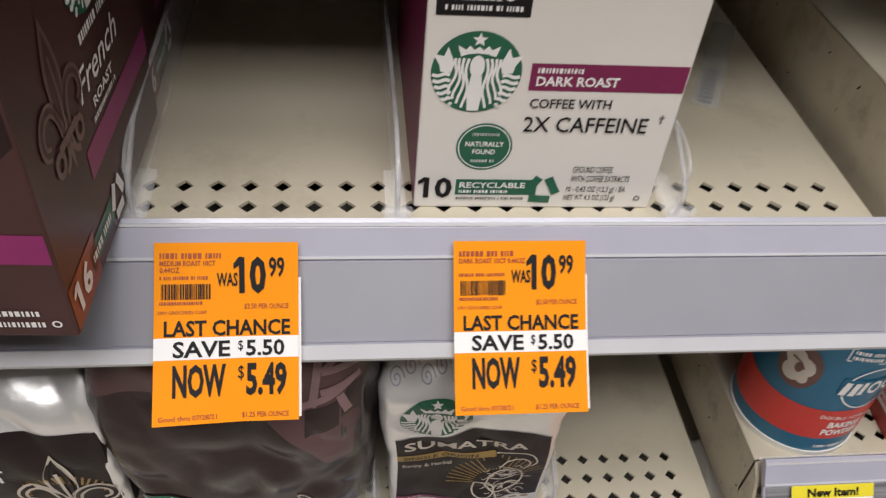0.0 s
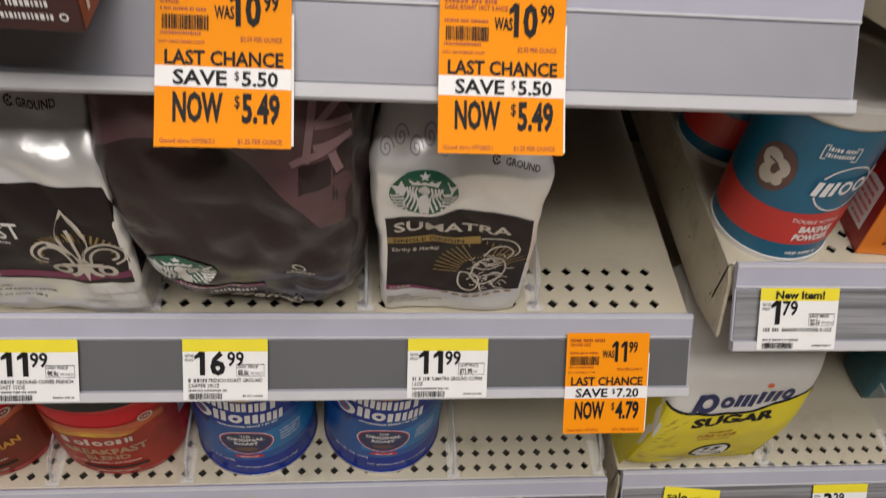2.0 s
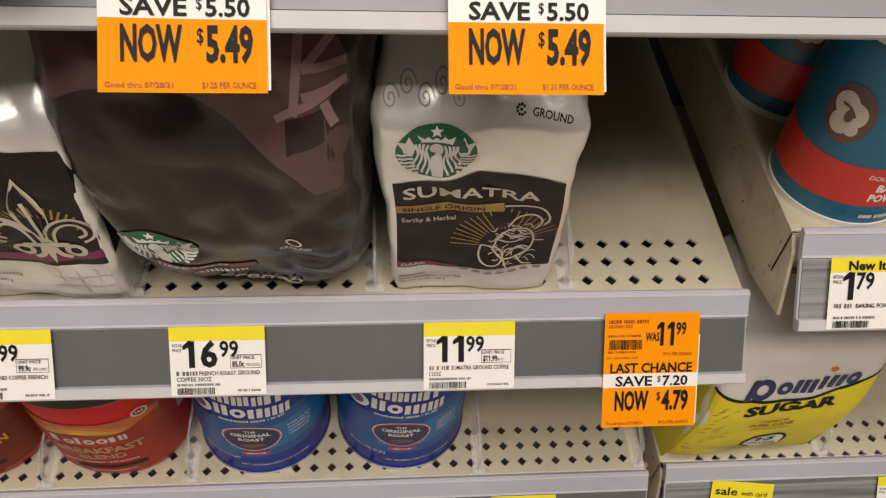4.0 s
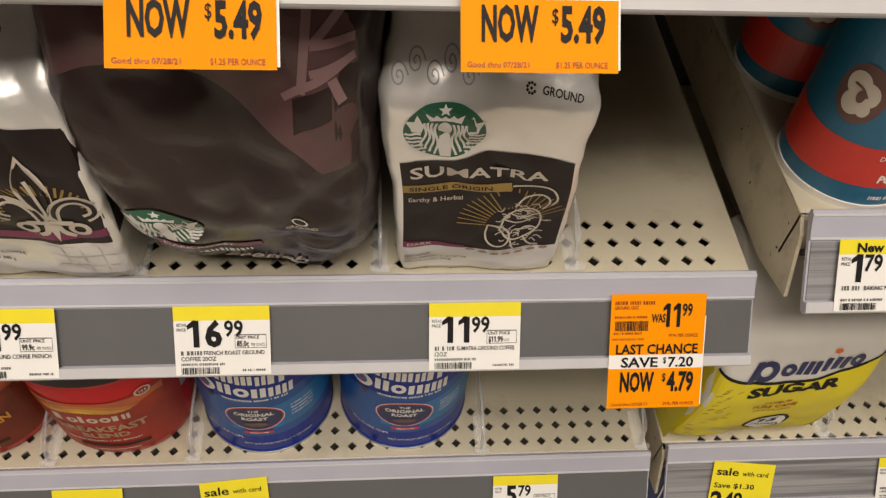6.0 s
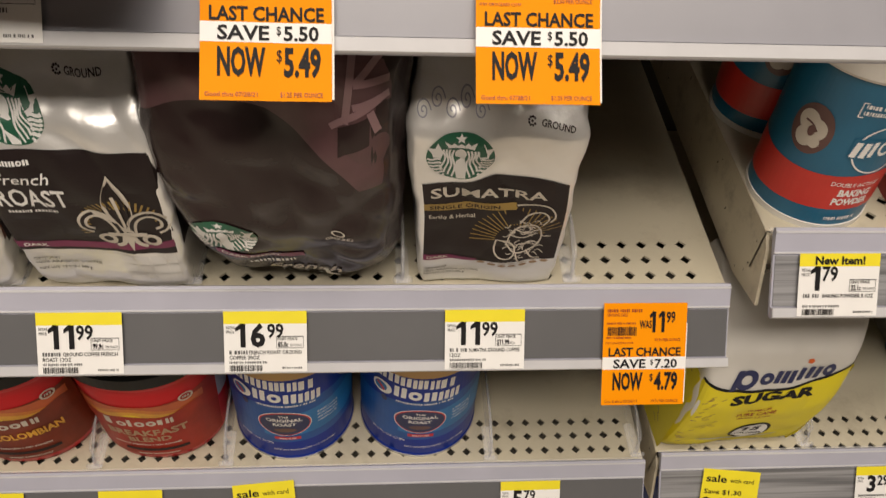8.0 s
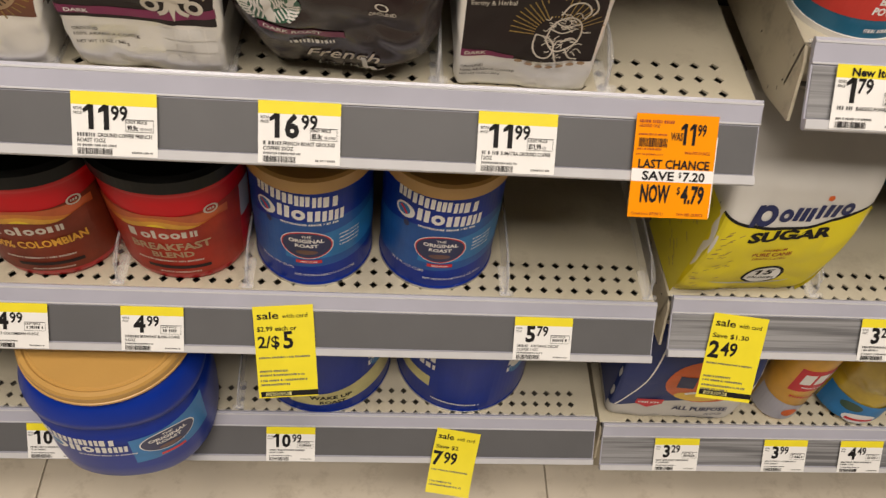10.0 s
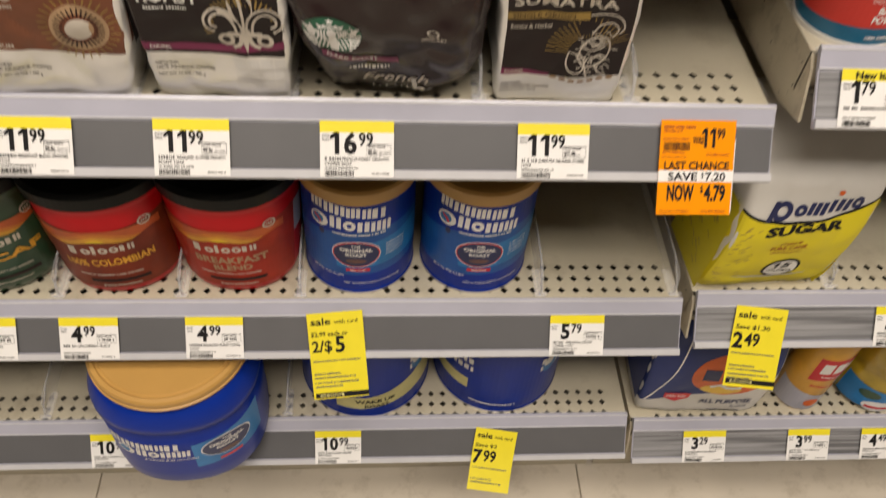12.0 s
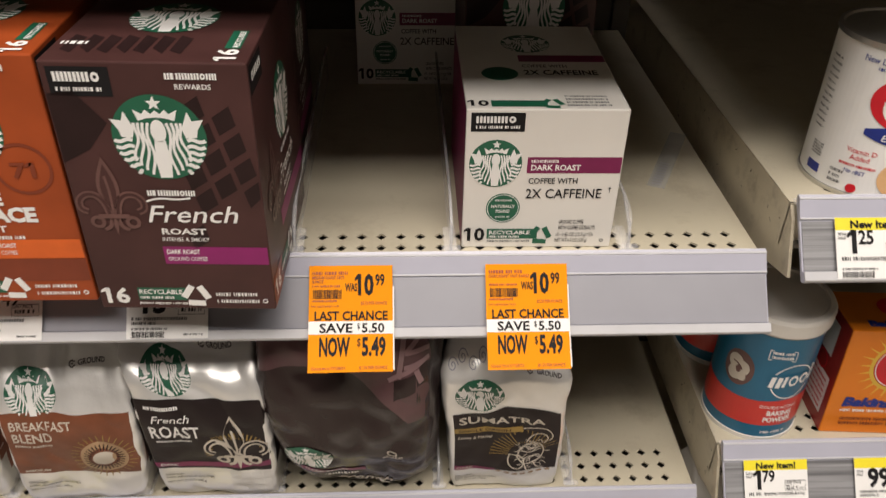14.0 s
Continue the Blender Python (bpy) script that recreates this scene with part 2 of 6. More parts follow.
def glyphs(text, bold=0.0):
    """Vertices and faces of a word in the built-in font, its capitals one unit high, starting at x = 0."""
    key = (text, bold)
    if key not in GLYPHS:
        cu = bpy.data.curves.new("word", "FONT")
        cu.body, cu.offset, cu.resolution_u = text, 0.006 + 0.9 * bold, 2
        ob = bpy.data.objects.new("word", cu)
        me = bpy.data.meshes.new_from_object(ob)
        pts = [(v.co.x, v.co.y) for v in me.vertices]
        polys = [tuple(p.vertices) for p in me.polygons]
        bpy.data.objects.remove(ob)
        bpy.data.curves.remove(cu)
        bpy.data.meshes.remove(me)
        x0, x1 = min(p[0] for p in pts), max(p[0] for p in pts)
        if "1" in text and set(text) <= set("0123456789./$"):
            bar = stem_of_one(text, bold)
            for right, wide in bar:
                b = len(pts)
                pts += [(right - 0.5 * wide, 0.73), (right - wide, 0.73), (right - wide - 0.17, 0.59), (right - wide - 0.17, 0.47), (right - 0.5 * wide, 0.585)]
                polys.append((b, b + 1, b + 2, b + 3, b + 4))
        k = 1 / 0.73
        GLYPHS[key] = ([((x - x0) * k, y * k) for x, y in pts], polys, (x1 - x0) * k)
    return GLYPHS[key]


class Print:
    """Printed shapes laid on a surface by its map (u, v, lift) -> place; one mesh for each colour and name."""

    def __init__(self, fmap, step=0.006):
        self.fmap, self.step, self.layers, self.piece, self.count = fmap, step, {}, None, 0

    def add(self, name, material, pts, faces, lift):
        verts, fs = self.layers.setdefault((name, material.name, self.piece), ([], []))
        base = len(verts)
        verts += [self.fmap(u, v, lift) for u, v in pts]
        fs += [tuple(base + i for i in f) for f in faces]

    def single(self, f, *args, **more):
        """One printed shape as a part of its own."""
        if self.piece is None:
            self.count += 1
            self.piece = self.count
            f(*args, **more)
            self.piece = None
        else:
            f(*args, **more)

    def joined(self, f, *args, **more):
        """Shapes that make up one mark stay one part."""
        self.single(f, *args, **more)

    def rect(self, name, *args, **more):
        self.single(self._rect, name, *args, **more)

    def disc(self, name, *args, **more):
        self.single(self._disc, name, *args, **more)

    def text(self, name, *args, **more):
        self.single(self._text, "lettering", *args, **more)

    def emblem(self, *args, **more):
        self.joined(self._emblem, *args, **more)

    def fleur(self, *args, **more):
        self.joined(self._fleur, *args, **more)

    def bars(self, name, *args, **more):
        self.joined(self._bars, "small_print", *args, **more)

    def barcode(self, *args, **more):
        self.joined(self._barcode, *args, **more)

    def _rect(self, name, material, u0, v0, u1, v1, lift=0.0002, top=None, bottom=None):
        nu, nv = max(1, int(abs(u1 - u0) / self.step)), max(1, int(abs(v1 - v0) / self.step))
        pts, faces = [], []
        for j in range(nv + 1):
            for i in range(nu + 1):
                u = u0 + (u1 - u0) * i / nu
                a = bottom(u) if bottom else v0
                b = top(u) if top else v1
                pts.append((u, a + (b - a) * j / nv))
        for j in range(nv):
            for i in range(nu):
                k = j * (nu + 1) + i
                faces.append((k, k + 1, k + nu + 2, k + nu + 1))
        self.add(name, material, pts, faces, lift)

    def _disc(self, name, material, u, v, r, lift=0.0003, ry=None, seg=40, inner=0.0):
        ry = ry or r
        rings = [inner + (1 - inner) * k / 4 for k in range(5)]
        pts, faces = [], []
        for q in rings:
            for k in range(seg):
                a = 2 * math.pi * k / seg
                pts.append((u + q * r * math.cos(a), v + q * ry * math.sin(a)))
        for j in range(4):
            for k in range(seg):
                faces.append((j * seg + k, j * seg + (k + 1) % seg, (j + 1) * seg + (k + 1) % seg, (j + 1) * seg + k))
        self.add(name, material, pts, faces, lift)

    def poly(self, name, material, pts, lift=0.0003):
        self.add(name, material, pts, [tuple(range(len(pts)))], lift)

    def stroke(self, name, material, pts, w, lift=0.0004, taper=False):
        if len(pts) > 2:
            for _ in range(2):
                q = [pts[0]]
                for (ax, ay), (bx, by) in zip(pts, pts[1:]):
                    q += [(0.75 * ax + 0.25 * bx, 0.75 * ay + 0.25 * by), (0.25 * ax + 0.75 * bx, 0.25 * ay + 0.75 * by)]
                pts = q + [pts[-1]]
        left, right, n = [], [], len(pts)
        for i, (u, v) in enumerate(pts):
            a, b = pts[max(0, i - 1)], pts[min(n - 1, i + 1)]
            d = math.hypot(b[0] - a[0], b[1] - a[1]) or 1
            nx, ny = -(b[1] - a[1]) / d, (b[0] - a[0]) / d
            h = w / 2 * (math.sin(math.pi * (i + 0.3) / (n - 0.4)) if taper else 1)
            left.append((u + nx * h, v + ny * h))
            right.append((u - nx * h, v - ny * h))
        faces = [(i, i + 1, n + i + 1, n + i) for i in range(n - 1)]
        self.add(name, material, left + right, faces, lift)

    def _text(self, name, material, s, u, v, h, w=None, lift=0.0005, bold=0.0, align="l", turn=0.0, slant=0.0):
        pts, faces, width = glyphs(s, bold)
        kx = (w / width) if w else h
        off = {"l": 0, "c": -width / 2, "r": -width}[align]
        c, d = math.cos(radians(turn)), math.sin(radians(turn))
        out = []
        for x, y in pts:
            a, b = (x + off) * kx + slant * y * h, y * h
            out.append((u + a * c - b * d, v + a * d + b * c))
        self.add(name, material, out, faces, lift)

    def _bars(self, name, material, u, v, w, h, n=3, lift=0.0005, seed=1):
        """Unreadable small print: a row of plain bars."""
        rnd = random.Random(seed)
        x = u
        while x < u + w * 0.98:
            b = min(rnd.choice((0.28, 0.45, 0.62)) * h, u + w - x)
            self.rect(name, material, x, v, x + b, v + h, lift)
            x += b + (0.26 if rnd.random() < 0.84 else 0.75) * h

    def _barcode(self, name, material, u, v, w, h, lift=0.0005, seed=2):
        rnd = random.Random(seed)
        x = u
        while x < u + w:
            b = rnd.choice((0.4, 0.4, 0.8, 1.2)) * w / 40
            self.rect(name, material, x, v, x + b, v + h, lift)
            x += b + rnd.choice((0.4, 0.8)) * w / 40

    def marks(self, name, material, u, v, h, cells, slope=0.0, slant=0.0, lift=0.0006, thick=0.30):
        """A brand word's place taken by plain bars and rings, one part each: (kind, width, height share)."""
        x = u
        for kind, w, q in cells:
            y, hh, t = v + slope * (x - u), h * q, thick * w
            if kind == "o":
                self.disc(name, material, x + 0.44 * w + slant * hh / 2, y + hh / 2, 0.44 * w, lift, ry=hh / 2, seg=28, inner=1 - 2.0 * thick)
            else:
                t = {1: 0.60 * w, 2: 0.35 * w, 3: 0.235 * w}[kind]
                for k in range(kind):
                    a = x + (0.0 if kind == 1 else k * (0.86 * w - t) / (kind - 1))
                    quad = [(a, y), (a + t, y), (a + t + slant * hh, y + hh), (a + slant * hh, y + hh)]
                    self.single(self.poly, name, material, quad, lift)
            x += w

    def _emblem(self, u, v, r, lift=0.0003, ry=None):
        """A green roundel with a white star, a pointed band, waving white locks and striped fins."""
        k = (ry or r) / r
        self.disc("roundel", GREEN, u, v, r, lift, ry)
        up, over = lift + 0.00015, lift + 0.0003

        def P(a, b):
            return (u + a * r, v + b * r * k)

        def white(pts):
            self.poly("white_print", WHITE, [P(a, b) for a, b in pts], up)

        def lock(side, q, s):
            return (side * (0.19 + 0.085 * q + 0.045 * math.sin(7.5 * s + 0.5 * q) + 0.10 * s * (0.4 + 0.25 * q)), 0.36 - s * (1.24 - 0.11 * q))
        white([(((0.17 if i % 2 == 0 else 0.075) * math.cos(math.pi / 2 + i * math.pi / 5)), 0.80 + (0.17 if i % 2 == 0 else 0.075) * math.sin(math.pi / 2 + i * math.pi / 5)) for i in range(10)])
        white([(-0.38, 0.40), (-0.46, 0.66), (-0.28, 0.56), (-0.20, 0.66), (-0.1, 0.56), (0, 0.64), (0.1, 0.56), (0.20, 0.66), (0.28, 0.56), (0.46, 0.66), (0.38, 0.40), (0.2, 0.46), (0, 0.48), (-0.2, 0.46)])
        self.disc("white_print", WHITE, u, v + 0.16 * r * k, 0.165 * r, up, 0.27 * r * k, seg=20)
        for side in (-1, 1):
            for q in range(4):
                self.stroke("white_print", WHITE, [P(*lock(side, q, i / 14)) for i in range(15)], 0.062 * r, over)
            white([(side * 0.50, 0.22), (side * 0.66, 0.62), (side * 0.74, 0.40), (side * 0.98, 0.44), (side * 0.83, 0.18), (side * 0.80, 0.02), (side * 0.56, 0.0)])
            for q in range(6):
                b0 = -0.06 - 0.15 * q
                a0, a1 = 0.58 - 0.015 * q, math.sqrt(max(0.02, 1 - b0 * b0)) * 0.97
                if a1 > a0 + 0.03:
                    self.stroke("white_print", WHITE, [P(side * (a0 + (a1 - a0) * i / 5), b0 + 0.035 * math.sin(1.3 * i)) for i in range(6)], 0.085 * r, up)
        white([(-0.12, -0.06), (0.12, -0.06), (0.17, -0.55), (0.13, -0.96), (-0.13, -0.96), (-0.17, -0.55)])

    def _fleur(self, name, material, dark, u, v, s, lift=0.0005):
        def P(a, b):
            return (u + a * s, v + b * s)
        petal = [P(0.24 * math.sin(math.pi * i / 10) * (1 - 0.25 * i / 10), -0.25 + 1.25 * i / 10) for i in range(11)]
        other = [(2 * u - a, b) for a, b in petal[::-1]]
        self.poly(name, material, petal + other, lift)
        self.poly(name + "_dark", dark, [(u + (a - u) * 0.68, v + (b - v) * 0.84 + 0.02 * s) for a, b in petal + other], lift + 0.0001)
        self.stroke(name, material, [P(0, -0.2), P(0.02, 0.2), P(-0.02, 0.6)], 0.05 * s, lift + 0.0002)
        for side in (-1, 1):
            curl = [P(side * a, b) for a, b in ((0.08, -0.26), (0.12, 0.0), (0.26, 0.18), (0.46, 0.20), (0.62, 0.06), (0.62, -0.14), (0.48, -0.20))]
            self.stroke(name, material, curl, 0.15 * s, lift)
            self.stroke(name + "_dark", dark, curl, 0.06 * s, lift + 0.0001)
            self.disc(name, material, *P(side * 0.34, -0.44), 0.15 * s, lift, seg=16, inner=0.5)
            self.stroke(name, material, [P(side * 0.06, -0.34), P(side * 0.10, -0.55), P(side * 0.24, -0.62)], 0.08 * s, lift)
        self.stroke(name, material, [P(-0.3, -0.3), P(0.3, -0.3)], 0.1 * s, lift + 0.0002)
        self.poly(name, material, [P(-0.08, -0.35), P(0.08, -0.35), P(0, -0.75)], lift)

    def put(self, parent, labels=None):
        for (name, mname, _), (verts, faces) in self.layers.items():
            ob = mk(name, verts, faces, bpy.data.materials[mname], parent, (labels or {}).get(name, ""))
            if name in ("small_print", "barcode", "gold_burst", "scuff", "brown_pattern"):
                tagged(ob, kind="stuff")


def flat(o, ux, vx):
    o, ux, vx = Vector(o), Vector(ux).normalized(), Vector(vx).normalized()
    n = ux.cross(vx)
    return lambda u, v, h: o + ux * u + vx * v + n * h


def round_map(r, turn=0.0, taper=None):
    """On a can that stands on z = 0; u is the arc from its front."""
    def f(u, v, h):
        rr = (taper(v) if taper else r)
        a = u / r + radians(turn)
        return Vector(((rr + h) * math.sin(a), -(rr + h) * math.cos(a), v))
    return f


# ---- the aisle: floor, walls, ceiling ----
def tagged_structure(ob, label, category):
    return tagged(ob, label, category, kind="structure")


tagged_structure(mk("floor", *extrude_x([(-2.6, -0.02), (0.6, -0.02), (0.6, -0.004), (-2.6, -0.004)], -3.0, 3.2), GROUT), "dark joints between the vinyl floor tiles", "floor")
FLOOR = bpy.data.objects["floor"]
tile_mesh = None
for i in range(-3, 4):
    for j in range(-4, 1):
        x0, y0 = 0.176 - 0.598 + i * 0.598, -0.10 + j * 0.598
        if tile_mesh is None:
            bm = box_bm(0.001, 0.597, 0.001, 0.597, -0.004, 0.0, 0.0006, 1)
            t = part("tile", bm, TILE, FLOOR)
            tile_mesh = t.data
        else:
            t = new("tile", tile_mesh)
            t.parent = FLOOR
        t.location = (x0, y0, 0)
tagged_structure(mk("ceiling", *extrude_x([(-2.6, CEIL), (0.6, CEIL), (0.6, CEIL + 0.05), (-2.6, CEIL + 0.05)], -3.0, 3.2), CEILING), "white ceiling over the store aisle", "ceiling")
tagged_structure(mk("wall_south", *extrude_x([(-2.65, 0), (-2.6, 0), (-2.6, CEIL), (-2.65, CEIL)], -3.0, 3.2), WALL), "plain painted wall across the aisle", "wall")
tagged_structure(mk("wall_north", *extrude_x([(0.6, 0), (0.65, 0), (0.65, CEIL), (0.6, CEIL)], -3.0, 3.2), WALL), "plain painted wall behind the shelving", "wall")
for nm, x0 in (("wall_west", -3.05), ("wall_east", 3.2)):
    tagged_structure(mk(nm, *extrude_x([(-2.6, 0), (0.6, 0), (0.6, CEIL), (-2.6, CEIL)], x0, x0 + 0.05), WALL), "plain painted wall closing the aisle", "wall")

# ---- shelving ----
S1, S2, S3, S4 = 0.85, 0.627, 0.407, 0.198
R1, R2, R3, R4 = 0.889, 0.676, 0.418, 0.185
LEFT0, LEFT1, RIGHT0, RIGHT1 = -1.02, 0.189, 0.1975, 1.40
BACK = 0.43
TILTED = (-0.64, -0.77)
NORMAL = (-0.77, 0.64)


def on_rail(S, s, h=0.0):
    """(y, z) at s metres down the sloping rail of the shelf S, h off its face."""
    return (0.005 + TILTED[0] * s + NORMAL[0] * h, S - 0.004 + TILTED[1] * s + NORMAL[1] * h)


def deck_mesh(x0, x1, rows, first_y, p=0.0128, last=0.02):
    """A shelf top of thin sheet with rows of diamond holes near its front edge, z = 0 at the top."""
    hd = 0.0036
    ya, yb = first_y - p / 2, first_y - p / 2 + rows * p
    n = int((x1 - x0 - 0.03) / p)
    xs = x1 - last + p / 2 - n * p
    verts, faces = [], []

    def quad(a, b, c, d):
        k = len(verts)
        verts.extend(((a, c, 0), (b, c, 0), (b, d, 0), (a, d, 0)))
        faces.append((k, k + 1, k + 2, k + 3))
    quad(x0, x1, 0.017, ya)
    quad(x0, x1, yb, BACK)
    quad(x0, xs, ya, yb)
    quad(xs + n * p, x1, ya, yb)
    for r in range(rows):
        for i in range(n):
            cx, cy = xs + (i + 0.5) * p, ya + (r + 0.5) * p
            q, k = p / 2, len(verts)
            verts.extend([(cx - q, cy - q, 0), (cx + q, cy - q, 0), (cx + q, cy + q, 0), (cx - q, cy + q, 0)])
            dia = [(cx, cy - hd), (cx + hd, cy), (cx, cy + hd), (cx - hd, cy)]
            verts.extend([(a, b, 0) for a, b in dia] + [(a, b, -0.0014) for a, b in dia])
            faces.extend([(k, k + 1, k + 4), (k + 1, k + 5, k + 4), (k + 1, k + 2, k + 5), (k + 2, k + 6, k + 5), (k + 2, k + 3, k + 6), (k + 3, k + 7, k + 6), (k + 3, k, k + 7), (k, k + 4, k + 7)])
            faces.extend([(k + 4 + e, k + 4 + (e + 1) % 4, k + 8 + (e + 1) % 4, k + 8 + e) for e in range(4)])
    return verts, faces


def shelf(S, x0, x1, rows, first_y, insert, label, pitch=0.0128, last=0.02):
    ob = thing("gondola_shelf", pose(0, 0, S), label, "shelf", "shelves of the gondola")
    mk("deck", *deck_mesh(x0, x1, rows, first_y, pitch, last), CREAM, ob)
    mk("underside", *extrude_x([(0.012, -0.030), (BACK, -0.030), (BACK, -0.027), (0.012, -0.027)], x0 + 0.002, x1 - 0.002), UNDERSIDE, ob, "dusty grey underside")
    mk("front_flange", *extrude_x([(0.0165, 0.0), (0.018, 0.0), (0.018, -0.030), (0.0165, -0.030)], x0, x1), CREAM, ob)
    for xa in (x0, x1 - 0.002):
        mk("end_plate", *extrude_x([(-0.004, -0.041), (0.030, -0.050), (BACK, -0.050), (BACK, -0.0008), (0.017, -0.0008), (0.010, -0.008)], xa, xa + 0.002), CREAM_SIDE, ob, "scuffed cream steel end plate")

    def Y(s, h=0.0):
        y, z = on_rail(0.0, s, h)
        return (y, z)
    a, b = x0 + 0.001, x1 - 0.001
    rail = mk("price_rail", *extrude_x([Y(-0.0145, 0.0), Y(-0.0145, 0.0022), Y(-0.011, 0.0028), Y(-0.0005, 0.0018), Y(0.0012, 0.0008), Y(0.0315, 0.0008), Y(0.0325, 0.003), Y(0.0375, 0.003), Y(0.0385, 0.0015), Y(0.0375, -0.0015), Y(-0.011, -0.0015)], a, b), RAIL, ob, "pale lavender-grey plastic price rail")
    mk("insert", *extrude_x([Y(0.0016, 0.0009), Y(0.0016, 0.0016), Y(0.0312, 0.0016), Y(0.0312, 0.0009)], a + 0.001, b - 0.001), insert, rail, "grey card insert")
    mk("bottom_lip", *extrude_x([Y(0.0318, 0.0031), Y(0.0318, 0.0042), Y(0.0372, 0.0042), Y(0.0380, 0.0031)], a, b), LIP, rail)
    # Ribs of the rail; its highlight lines are put into their paler colour.
    for s0, s1, h in ((-0.0128, -0.0112, 0.0026), (-0.0006, 0.0008, 0.0016)):
        mk("rib", *extrude_x([Y(s0, h), Y(s0 + 0.0003, h + 0.0008), Y(s1 - 0.0003, h + 0.0008), Y(s1, h)], a, b), LIP, rail)
    lipv = mk("clear_lip", *extrude_x([(0.0125, 0.0008), (0.0135, 0.0050), (0.0146, 0.0050), (0.0150, 0.0034), (0.0178, 0.0030), (0.0178, 0.0020), (0.0152, 0.0020), (0.0146, 0.0008)], a, b + 0.001), CLEAR, rail, "clear ribbed plastic lip")
    lipv.visible_shadow = False
    return ob


def scuffs(ob, marks):
    """Dark knocks in the enamel of a shelf's open end."""
    p = Print(lambda u, v, h: Vector((RIGHT0 - h, u, v)), 0.02)
    for y, z, dy, dz, w in marks:
        p.stroke("scuff", INK, [(y, z), (y + dy * 0.5, z + dz * 0.4), (y + dy, z + dz)], w, 0.0003, taper=True)
    p.put(ob, {"scuff": "dark knocks in the enamel"})


def upright(x, label):
    ob = thing("gondola_upright", pose(x, BACK + 0.012, 0), label, "upright", "uprights of the gondola")
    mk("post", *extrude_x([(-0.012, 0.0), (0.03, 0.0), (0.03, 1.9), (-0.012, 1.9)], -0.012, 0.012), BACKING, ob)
    return ob


for x0, x1 in ((LEFT0, LEFT1), (RIGHT0, RIGHT1)):
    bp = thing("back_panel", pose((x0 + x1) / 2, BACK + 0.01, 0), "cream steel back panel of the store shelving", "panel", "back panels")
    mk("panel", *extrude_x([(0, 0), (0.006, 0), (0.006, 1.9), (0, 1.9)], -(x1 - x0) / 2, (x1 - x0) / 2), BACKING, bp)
    kp = thing("kick_plate", pose((x0 + x1) / 2, 0.05, 0), "cream steel kick plate under the bottom shelf", "kick plate", "kick plates")
    mk("plate", *extrude_x([(0, 0), (0.003, 0), (0.003, 0.155 if x0 < 0 else 0.142), (0, 0.155 if x0 < 0 else 0.142)], -(x1 - x0) / 2, (x1 - x0) / 2), CREAM, kp)
for x in (LEFT0 - 0.004, 0.1932, RIGHT1 + 0.004):
    upright(x, "slotted steel upright between the shelving bays")

# Last shelf is unseen, its height set to shade the pod boxes.
for S, rows, fy, pitch, last, ins, lab in ((S1, 2, 0.0295, 0.01255, 0.0155, INSERT_LIGHT, "cream perforated steel shelf holding coffee pod boxes"),
                                           (S2, 3, 0.0270, 0.0131, 0.020, INSERT_DARK, "cream perforated steel shelf holding bags of ground coffee"),
                                           (S3, 3, 0.0280, 0.0129, 0.0155, INSERT_DARK, "cream perforated steel shelf holding coffee canisters and cans"),
                                           (S4, 3, 0.0185, 0.0125, 0.0240, INSERT_DARK, "bottom cream perforated shelf with large blue coffee cans"),
                                           (1.092, 2, 0.0285, 0.0128, 0.02, INSERT_DARK, "upper cream steel shelf over the coffee pod boxes")):
    shelf(S, LEFT0, LEFT1, rows, fy, ins, lab, pitch, last)
# Last shelf here is unseen too, added for shade over the milk.
for S, rows, fy, lab in ((R1, 2, 0.033, "cream perforated shelf with cans of evaporated milk and brushed grey rail"),
                         (R2, 2, 0.031, "cream perforated shelf with baking powder and soda, scuffed end plate"),
                         (R3, 3, 0.0195, "cream perforated shelf with a yellow bag of sugar, brushed grey rail"),
                         (R4, 3, 0.0195, "bottom cream shelf with flour and cooking oil, brushed grey rail"),
                         (1.105, 2, 0.0285, "upper cream steel shelf over the milk cans")):
    end = shelf(S, RIGHT0, RIGHT1, rows, fy, INSERT_STREAK, lab)
    rnd = random.Random(int(S * 1000))
    scuffs(end, [(0.02 + 0.3 * rnd.random() ** 1.6, -0.046 + 0.040 * rnd.random(), rnd.uniform(-0.004, 0.004), rnd.uniform(-0.003, 0.003), rnd.uniform(0.0004, 0.0012)) for _ in range(16)])


